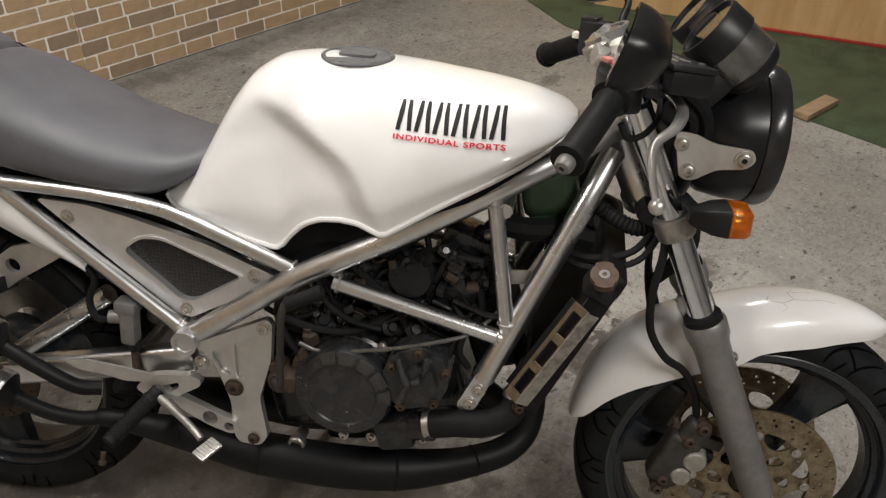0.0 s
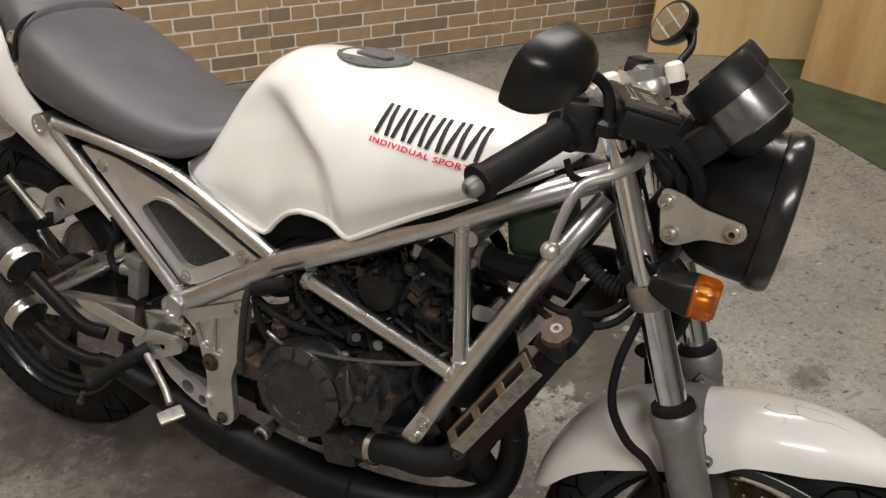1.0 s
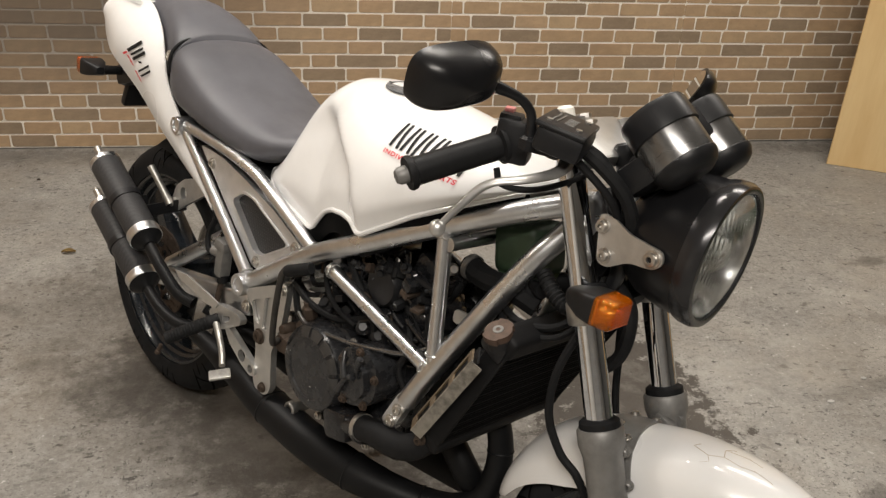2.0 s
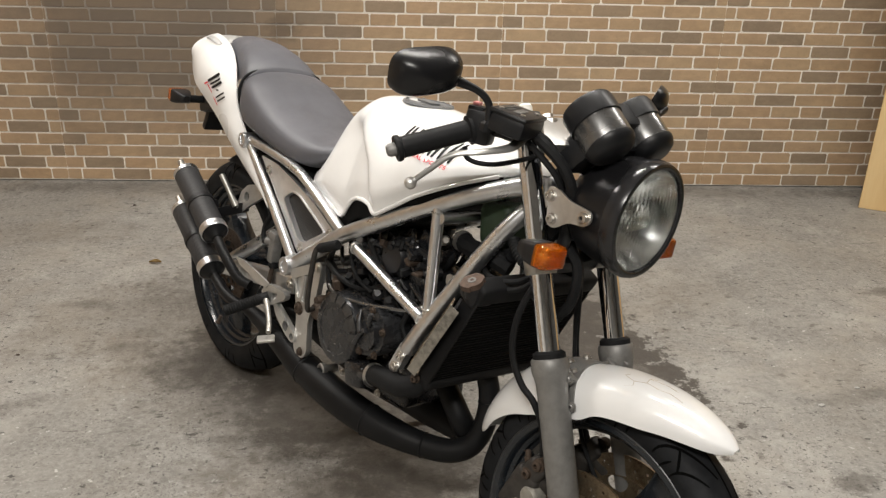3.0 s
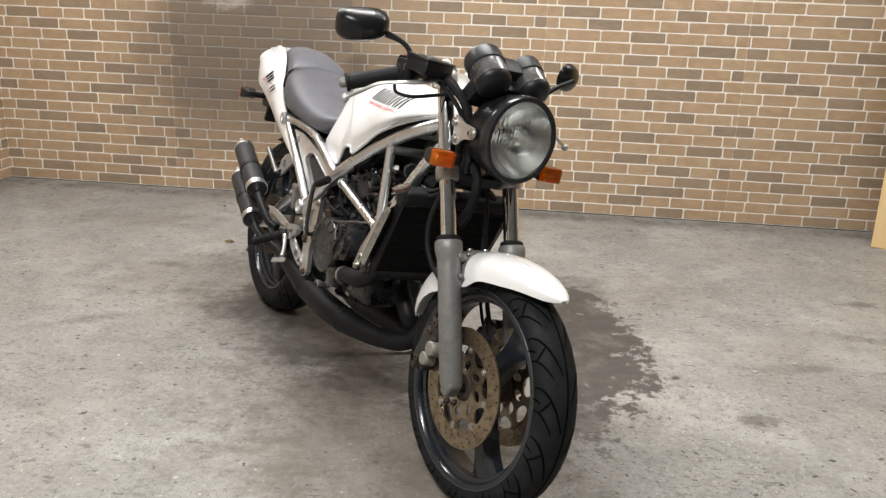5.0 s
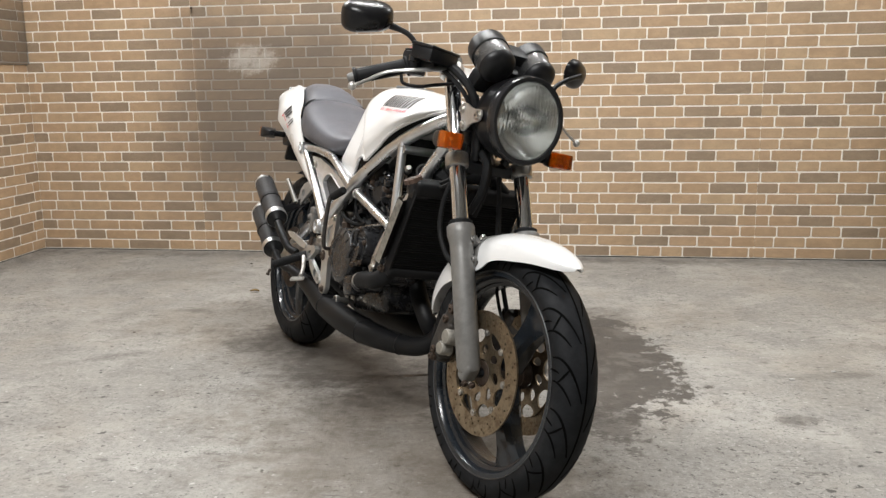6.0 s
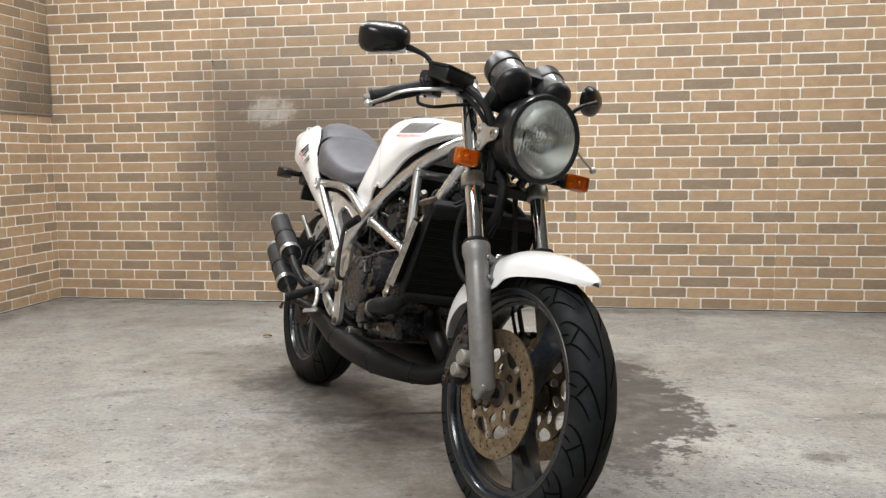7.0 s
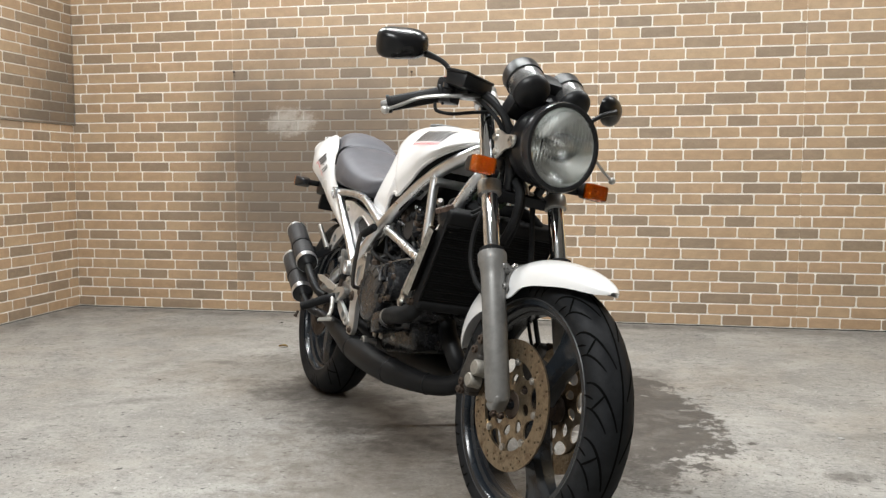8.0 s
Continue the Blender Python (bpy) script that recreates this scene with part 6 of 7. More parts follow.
    bolts_at([(0.786, -0.158, 0.470), (0.825, -0.158, 0.500), (0.866, -0.158, 0.470), (0.850, -0.158, 0.415), (0.800, -0.158, 0.402)], ax, "pump_bolt", wp, RUST, 0.006, 0.006)
    # the lower outlet with its hose
    bm = lathe(bmesh.new(), [(0, -0.02), (0.022, -0.02), (0.022, 0.03), (0.024, 0.035), (0.024, 0.045), (0, 0.045)], (0.805, -0.140, 0.352), (0.9, -0.1, 0.25), 18)
    block(bm, (0.790, -0.138, 0.345), (0.06, 0.05, 0.055), (0, -15, 0), 0.012)
    part("water_outlet", bm, ENGINE, eng)
    bm = tube(bmesh.new(), [(0.838, -0.146, 0.366), (0.880, -0.150, 0.378), (0.930, -0.148, 0.385), (0.962, -0.138, 0.402), (0.975, -0.120, 0.432)], 0.0215, 16, 6)
    hose = part("coolant_hose", bm, RUBBER, bike, "thick black coolant hose")
    for p, d in (((0.842, -0.146, 0.367), (0.95, -0.05, 0.25)), ((0.972, -0.123, 0.424), (0.2, 0.4, 0.9))):
        part("hose_clamp", lathe(bmesh.new(), [(0.0215, -0.005), (0.0235, -0.005), (0.0235, 0.005), (0.0215, 0.005)], p, d, 20, closed=True), STEEL, hose, "steel hose clamp")
    # oil filler, drain bolt, small stubs
    part("oil_filler", lathe(bmesh.new(), [(0, 0), (0.013, 0), (0.013, 0.018), (0.009, 0.022), (0.009, 0.030), (0, 0.030)], (0.655, -0.130, 0.478), (-0.1, -0.2, 1), 6), RUST, eng, "rusty oil filler plug")
    part("drain_bolt", lathe(bmesh.new(), [(0, -0.03), (0.0095, -0.03), (0.0095, 0.0), (0.0145, 0), (0.0145, 0.010), (0.0125, 0.012), (0.0095, 0.012), (0.0095, 0.007), (0, 0.007)], (0.620, -0.112, 0.268), ax, 20), STEEL, eng, "steel bolt with bright rim")
    bolts_at([(0.70, -0.118, 0.300), (0.745, -0.118, 0.304), (0.83, -0.118, 0.315)], ax, "sump_bolt", eng, BOLT, 0.006, 0.006)
    for p, r, l in (((0.645, -0.115, 0.455), 0.011, 0.03), ((0.635, -0.105, 0.43), 0.014, 0.03), ((0.625, -0.12, 0.405), 0.018, 0.035), ((0.598, -0.115, 0.425), 0.012, 0.03)):
        part("engine_stub", lathe(bmesh.new(), [(0, 0), (r, 0), (r, l * 0.7), (r * 0.7, l), (0, l)], p, (0, -1, 0.1), 12), RUST, eng, "rusty engine fitting")
    # cylinders lean forward, heads on top
    lean = Vector((0.50, 0, 0.87)).normalized()
    for y in (-0.058, 0.058):
        base = Vector((0.815, y, 0.475))
        prof = [(0, 0)]
        for k in range(6):
            h = 0.012 + 0.014 * k
            prof += [(0.046, h), (0.054, h + 0.001), (0.054, h + 0.005), (0.046, h + 0.006)]
        prof += [(0.048, 0.105), (0.050, 0.108), (0.050, 0.135), (0.040, 0.145), (0.020, 0.150), (0, 0.150)]
        cyl = part("cylinder", lathe(bmesh.new(), prof, base, lean, 28), ENGINE, eng, "black finned cylinder and head")
        part("spark_plug_cap", tube(bmesh.new(), [base + lean * 0.145, base + lean * 0.185, base + lean * 0.205 + Vector((-0.03, 0, 0.01))], [0.011, 0.011, 0.009], 10, 4), RUBBER, cyl)
        for k in range(5):
            a = 2 * math.pi * k / 5
            s, u = Vector((0, 1, 0)), lean.cross(Vector((0, 1, 0)))
            part("head_nut", lathe(bmesh.new(), [(0, 0), (0.007, 0), (0.007, 0.010), (0, 0.010)], base + lean * 0.134 + (s * math.cos(a) + u * math.sin(a)) * 0.040, lean, 6), STEEL, cyl)
        # carburettor behind each cylinder
        q = Vector((0.735, y, 0.560))
        bm = lathe(bmesh.new(), [(0, -0.05), (0.026, -0.05), (0.026, -0.02), (0.021, -0.015), (0.021, 0.03), (0.025, 0.035), (0.025, 0.05), (0, 0.05)], q, (0.95, 0, -0.3), 18)
        block(bm, q + Vector((-0.004, 0, -0.035)), (0.045, 0.05, 0.04), (0, 15, 0), 0.008)
        lathe(bm, [(0, 0), (0.023, 0), (0.023, 0.055), (0.019, 0.062), (0, 0.062)], q + Vector((0, 0, 0.01)), (0.1, 0, 1), 18)
        carb = part("carburettor", bm, ENGINE, eng, "dark carburettor")
        part("carb_cap", lathe(bmesh.new(), [(0, 0), (0.025, 0), (0.025, 0.012), (0.02, 0.016), (0, 0.016)], q + Vector((0.007, 0, 0.068)), (0.1, 0, 1), 18), BLACK, carb)
    # dark ignition boxes, valve motor, brackets in the gap above the engine
    bm = lathe(bmesh.new(), [(0, 0), (0.036, 0), (0.036, 0.020), (0.031, 0.028), (0, 0.028)], (0.800, -0.088, 0.598), ax, 26)
    part("valve_motor", bm, BLACK, eng, "round black exhaust valve motor")
    bm = block(bmesh.new(), (0.875, -0.062, 0.640), (0.075, 0.05, 0.045), (0, 20, 0), 0.008)
    part("thermostat_housing", bm, ENGINE, eng)
    part("thermostat_stub", lathe(bmesh.new(), [(0, 0), (0.0075, 0), (0.0075, 0.012), (0.010, 0.013), (0.010, 0.022), (0.006, 0.03), (0, 0.03)], (0.905, -0.085, 0.665), (0.8, -0.4, 0.4), 12), BOLT, eng, "bright threaded stub")
    bm = plate(bmesh.new(), rounded([(0.935, 0.590), (0.985, 0.597), (0.992, 0.607), (0.984, 0.617), (0.935, 0.613)], 0.009), 0.003, side_at(-0.085), [circle2(0.980, 0.607, 0.0035, 10)])
    part("engine_stay", bm, CAST, eng, "small bright metal tab with a hole")
    bm = block(bmesh.new(), (0.660, 0, 0.640), (0.22, 0.175, 0.085), (0, -26, 0), 0.02, 3)
    block(bm, (0.80, 0, 0.70), (0.20, 0.16, 0.05), (0, -26, 0), 0.015, 3)
    part("air_box", bm, BLACK, bike, "black plastic air box under the tank")
    # small fittings, clips and unions crowd the gap between cylinders and frame
    rng = random.Random(11)
    mats = (ENGINE, ENGINE, ENGINE, BLACK, BLACK, BLACK, RUBBER, RUST)
    for k in range(150):
        x = rng.uniform(0.645, 0.905)
        lo = 0.475 + 0.16 * max(0, x - 0.66)
        hi = 0.565 + 0.45 * (x - 0.645)
        z = rng.uniform(lo, min(hi, 0.66))
        y = -rng.uniform(0.075, 0.112)
        m = mats[rng.randrange(len(mats))]
        r = rng.uniform(0.005, 0.012)
        bm = bmesh.new()
        if k % 3 == 0:
            lathe(bm, [(0, -0.02), (r, -0.02), (r, 0.0), (r * 1.35, 0.001), (r * 1.35, 0.006), (r * 0.7, 0.009), (r * 0.7, 0.016), (0, 0.016)], (x, y, z), (rng.uniform(-1, 1), -1, rng.uniform(-0.6, 1)), rng.choice((6, 10, 14)))
            nm = "union"
        elif k % 3 == 1:
            block(bm, (x, y, z), (rng.uniform(0.008, 0.022), rng.uniform(0.02, 0.04), rng.uniform(0.006, 0.016)), (rng.uniform(-30, 30), rng.uniform(-40, 40), rng.uniform(-20, 20)), 0.0025)
            nm = "engine_fitting"
        else:
            a = Vector((x, y, z))
            b = a + Vector((rng.uniform(-0.09, 0.09), rng.uniform(-0.008, 0.02), rng.uniform(-0.06, 0.06)))
            c2 = (a + b) / 2 + Vector((rng.uniform(-0.02, 0.02), -0.004, rng.uniform(-0.03, 0.03)))
            tube(bm, [a, c2, b], rng.uniform(0.0025, 0.0055), 8, 5)
            nm = "small_hose"
        part(nm, bm, m, eng)

build_engine()

cable([(0.640, -0.145, 0.482), (0.677, -0.150, 0.476), (0.76, -0.150, 0.490), (0.845, -0.145, 0.512), (0.90, -0.125, 0.528), (0.945, -0.10, 0.57)], 0.0034, CUP, "clutch_cable", "thin dark steel-cased cable")
cable([(0.60, -0.13, 0.52), (0.66, -0.135, 0.505), (0.72, -0.12, 0.50), (0.78, -0.10, 0.53)], 0.006)
cable([(0.66, -0.115, 0.585), (0.675, -0.12, 0.545), (0.715, -0.125, 0.520), (0.76, -0.12, 0.508)], 0.0045)
cable([(0.69, -0.10, 0.62), (0.74, -0.115, 0.585), (0.78, -0.11, 0.545), (0.80, -0.105, 0.50)], 0.007)
cable([(0.61, -0.12, 0.56), (0.60, -0.125, 0.52), (0.615, -0.13, 0.48), (0.64, -0.13, 0.45)], 0.006)
cable([(0.865, -0.09, 0.62), (0.90, -0.10, 0.585), (0.905, -0.105, 0.54), (0.875, -0.11, 0.50), (0.86, -0.12, 0.47)], 0.006)
cable([(0.86, -0.10, 0.56), (0.885, -0.115, 0.53), (0.88, -0.125, 0.49), (0.895, -0.12, 0.46)], 0.005)
cable([(0.915, -0.05, 0.672), (0.96, -0.055, 0.668), (1.01, -0.055, 0.672), (1.05, -0.04, 0.66)], 0.0185, RUBBER, "coolant_hose", "thick black coolant hose")
part("hose_clamp", lathe(bmesh.new(), [(0.0185, -0.005), (0.0205, -0.005), (0.0205, 0.005), (0.0185, 0.005)], (0.925, -0.051, 0.671), (1, -0.1, 0), 18, closed=True), STEEL, bike, "steel hose clamp")
cable([(0.99, -0.06, 0.655), (1.05, -0.085, 0.648), (1.11, -0.08, 0.662), (1.145, -0.05, 0.70)], 0.0055)
cable([(0.99, -0.06, 0.645), (1.05, -0.092, 0.636), (1.12, -0.085, 0.652), (1.155, -0.05, 0.70)], 0.0050)
bm = bmesh.new()
prof_path = smooth_path([(1.055, -0.05, 0.715), (1.085, -0.06, 0.700), (1.115, -0.06, 0.690), (1.145, -0.045, 0.695)], 10)
tube(bm, prof_path, [0.0105 if i % 2 else 0.0125 for i in range(len(prof_path))], 12)
part("corrugated_conduit", bm, RUBBER, bike, "black corrugated wiring conduit")

# coolant expansion bottle
bm = bmesh.new()
block(bm, (0.985, 0.0, 0.722), (0.082, 0.085, 0.080), (0, -12, 0), 0.018, 3)
block(bm, (0.992, 0.0, 0.690), (0.070, 0.075, 0.040), (0, -12, 0), 0.012, 2)
part("expansion_bottle", bm, GREEN_CAN, bike, "dark green translucent coolant bottle")
bm = lathe(bmesh.new(), [(0, 0), (0.010, 0), (0.010, 0.02), (0.013, 0.022), (0.013, 0.03), (0, 0.03)], (1.030, -0.038, 0.684), (0.9, -0.3, 0.2), 12)
part("bottle_neck", bm, BLACK, bike)


# -- radiator --
def build_radiator():
    tilt = 24.0
    mid = Vector((1.034, 0, 0.530))
    bm = block(bmesh.new(), mid, (0.028, 0.285, 0.205), (0, tilt, 0), 0.003, 1)
    rad = part("radiator", bm, CORE, bike, "black finned radiator core")
    m = pose(*mid, 0, tilt, 0)
    for dz, h in ((0.118, 0.036), (-0.114, 0.026)):
        q = m @ Vector((0, 0, dz))
        part("radiator_tank", block(bmesh.new(), q, (0.040, 0.295, h), (0, tilt, 0), 0.010, 3), RADIATOR_PAINT, rad)
    # thin cooling fins stand proud of the core
    for k in range(26):
        q = m @ Vector((0.0145, 0, -0.095 + 0.0076 * k))
        part("radiator_fin", block(bmesh.new(), q, (0.003, 0.278, 0.0018), (0, tilt, 0), 0), CORE, rad)
    for y in (-0.1435, 0.1435):
        q = m @ Vector((0, y, 0))
        part("radiator_side", block(bmesh.new(), q, (0.034, 0.006, 0.220), (0, tilt, 0), 0.002, 1), RADIATOR_PAINT, rad)
    # filler neck and cap
    bm = lathe(bmesh.new(), [(0, 0), (0.018, 0), (0.018, 0.022), (0, 0.022)], (1.075, -0.138, 0.628), (-0.05, -0.30, 0.95), 20)
    block(bm, (1.070, -0.128, 0.628), (0.045, 0.05, 0.030), (0, tilt, 0), 0.010)
    neck = part("filler_neck", bm, BLACK, rad)
    outline = []
    for i in range(72):
        a = 2 * math.pi * i / 72
        r = 0.0190 + (0.0032 if abs(math.sin(a)) > 0.8 else 0.0)
        outline.append((r * math.cos(a), r * math.sin(a)))
    axc = Vector((-0.05, -0.42, 0.90)).normalized()
    s1 = Vector((1, 0, 0.05)).normalized()
    s2 = axc.cross(s1)
    base = Vector((1.073, -0.146, 0.648))
    bm = plate(bmesh.new(), outline, 0.010, lambda u, v, d: base + s1 * u + s2 * v + axc * d)
    capm = plain("weathered_cap", (0.080, 0.050, 0.036), 0.6, 0.2, vary=0.4, scale=120)
    cap = part("radiator_cap", bm, capm, rad, "weathered brown radiator cap")
    part("cap_label", lathe(bmesh.new(), [(0.0035, 0.010), (0.0075, 0.010), (0.0075, 0.0112), (0.0035, 0.0112)], base, axc, 20, closed=True), GREY_PAINT, cap, "pale ring mark on the cap")
    # slotted aluminium guards at the sides
    def guard(piece):
        top, foot = Vector((1.038, -0.152, 0.611)), Vector((0.953, -0.152, 0.449))
        along = foot - top
        across, fold = Vector((0.0180, -0.0205, -0.0035)), Vector((0.0170, 0.0060, -0.0075))

        def slotted(u, v, d):
            return top + along * u + across * v + Vector((0.0018, 0.0020, 0)) * d

        def flange(u, v, d):
            return top + along * (u + 0.01) + across + fold * v + Vector((-0.0018, 0.0020, 0)) * d
        slots = [rounded([(0.06 + 0.31 * k, 0.24), (0.06 + 0.31 * k, 0.90), (0.30 + 0.31 * k, 0.90), (0.30 + 0.31 * k, 0.24)], 0.03, 3) for k in range(3)]
        if piece == "backing":
            return plate(bmesh.new(), [(0.03, -0.5), (0.03, 0.98), (0.97, 0.98), (0.97, -0.5)], 1.0, lambda u, v, d: slotted(u, v, d) + Vector((0.006, 0.010, -0.002)))
        if piece == "flange":
            bm = plate(bmesh.new(), [(0, 0), (0, 1), (0.99, 1), (0.99, 0)], 1.0, flange)
            return tube(bm, [slotted(0, 1, 0.5), slotted(1, 1, 0.5)], 0.0016, 8)
        return plate(bmesh.new(), [(0, 0), (0, 1), (1, 1), (1, 0)], 1.0, slotted, slots)
    tarnished = plain("tarnished_guard", (0.125, 0.092, 0.058), 0.5, 0.4, vary=0.4, scale=60, bump=0.2)
    guards = both(lambda: guard("plate"), "radiator_guard", tarnished, [rad, rad], "slotted tarnished metal radiator guard")
    both(lambda: guard("flange"), "guard_flange", DIRTY_CAST, guards, "dull grey folded edge")
    # added black sheet stands in for the shade inside the slots
    both(lambda: guard("backing"), "slot_backing", RADIATOR_PAINT, guards, "matt black sheet added behind the slots to darken them")
    bolts_at([(0.975, -0.150, 0.425)], (0.2, -1, 0), "guard_bolt", rad, RUST, 0.007, 0.010)
    bm = tube(bmesh.new(), [(1.085, 0.10, 0.645), (1.07, 0.07, 0.67), (1.03, 0.04, 0.675), (0.97, 0.02, 0.66)], 0.016, 12, 5)
    part("coolant_hose", bm, RUBBER, rad)


build_radiator()


# -- exhaust --
def build_exhaust():
    right = [(0.905, -0.010, 0.455), (0.940, 0.020, 0.432), (0.970, 0.038, 0.395), (0.988, 0.042, 0.345), (0.993, 0.035, 0.295), (0.984, 0.018, 0.250), (0.955, -0.008, 0.226), (0.905, -0.036, 0.217), (0.850, -0.064, 0.217), (0.780, -0.090, 0.220), (0.68, -0.110, 0.227), (0.56, -0.118, 0.238), (0.45, -0.126, 0.260), (0.34, -0.140, 0.282), (0.29, -0.155, 0.296)]
    rr = [0.020, 0.021, 0.0215, 0.022, 0.0225, 0.0235, 0.0245, 0.026, 0.030, 0.035, 0.0365, 0.036, 0.029, 0.018, 0.013]
    chamber = part("exhaust_chamber", tube(bmesh.new(), right, rr, 28, 6), EXHAUST, bike, "matt black two-stroke expansion chamber", angle=60)
    for i, d in ((7, 0.0278), (9, 0.0368), (11, 0.0378), (3, 0.0238)):
        p, q = Vector(right[i]), Vector(right[i + 1]) - Vector(right[i - 1])
        part("weld_seam", lathe(bmesh.new(), [(d - 0.004, -0.004), (d - 0.0008, -0.0015), (d, 0), (d - 0.0008, 0.0015), (d - 0.004, 0.004)], p, q, 28), EXHAUST, chamber)
    left = [(0.850, 0.012, 0.420), (0.868, 0.004, 0.385), (0.895, 0.000, 0.352), (0.932, 0.000, 0.320), (0.955, 0.012, 0.285), (0.940, 0.045, 0.252), (0.89, 0.062, 0.238), (0.75, 0.072, 0.228), (0.60, 0.065, 0.215), (0.48, 0.03, 0.235), (0.38, -0.06, 0.30), (0.32, -0.13, 0.345)]
    lr = [0.022, 0.0225, 0.023, 0.0235, 0.024, 0.026, 0.034, 0.048, 0.048, 0.036, 0.020, 0.013]
    part("exhaust_chamber", tube(bmesh.new(), left, lr, 24, 6), EXHAUST, bike, "matt black expansion chamber of the other cylinder", angle=60)
    fr, tip = Vector((0.150, -0.178, 0.436)), Vector((-0.078, -0.172, 0.538))
    d = (tip - fr).normalized()
    stems = ([(0.305, -0.148, 0.350), (0.270, -0.165, 0.360), (0.215, -0.177, 0.398), (0.150, -0.178, 0.436)], [(0.30, -0.152, 0.293), (0.265, -0.168, 0.297), (0.215, -0.176, 0.310), (0.150, -0.176, 0.336)])
    for k, off in enumerate((Vector((0, 0, 0)), Vector((0.0, 0.002, -0.100)))):
        o = fr + off
        L = (tip - fr).length
        bm = lathe(bmesh.new(), [(0.0, 0.012), (0.0325, 0.012), (0.0328, 0.014), (0.0328, L - 0.022), (0.0325, L - 0.020), (0, L - 0.020)], o, d, 32)
        can = part("silencer", bm, CARBON, bike, "dark carbon silencer with silver end caps")
        bm = lathe(bmesh.new(), [(0.0, -0.002), (0.0345, -0.002), (0.0352, 0.001), (0.0345, 0.004), (0.0345, 0.013), (0.0352, 0.016), (0.0345, 0.019), (0.0330, 0.020), (0.031, 0.019)], o, d, 32)
        part("front_cone", lathe(bmesh.new(), [(0, -0.022), (0.014, -0.022), (0.020, -0.014), (0.033, -0.003), (0.0335, 0.0), (0, 0.0)], o, d, 28), EXHAUST, can)
        part("front_cap", bm, ALU, can, "polished front cap")
        bm = lathe(bmesh.new(), [(0.031, L - 0.026), (0.0336, L - 0.024), (0.0336, L - 0.014), (0.026, L - 0.008), (0.012, L - 0.004), (0, L - 0.004)], o, d, 32)
        part("rear_cap", bm, ALU, can, "silver rear cap")
        bm = lathe(bmesh.new(), [(0.0065, L - 0.01), (0.0085, L - 0.01), (0.0085, L + 0.034), (0.0065, L + 0.034)], o, d, 16, closed=True)
        part("tail_pipe", bm, STEEL, can)
        bm = lathe(bmesh.new(), [(0.0325, L * 0.42), (0.0352, L * 0.42), (0.0352, L * 0.42 + 0.014), (0.0325, L * 0.42 + 0.014)], o, d, 32, closed=True)
        part("silencer_clamp", bm, BLACK, can, "black clamp band")
        part("link_pipe", tube(bmesh.new(), stems[k], 0.0125, 14, 6), EXHAUST, bike, "black exhaust link pipe")
    q = fr + d * 0.12
    part("silencer_bracket", block(bmesh.new(), q + Vector((0.01, 0.03, -0.045)), (0.02, 0.045, 0.10), (0, -24, 0), 0.004), BLACK, bike)
    part("bracket_arm", block(bmesh.new(), q + Vector((0.05, 0.065, -0.01)), (0.12, 0.010, 0.026), (0, -24, 20), 0.003), BLACK, bike)


build_exhaust()


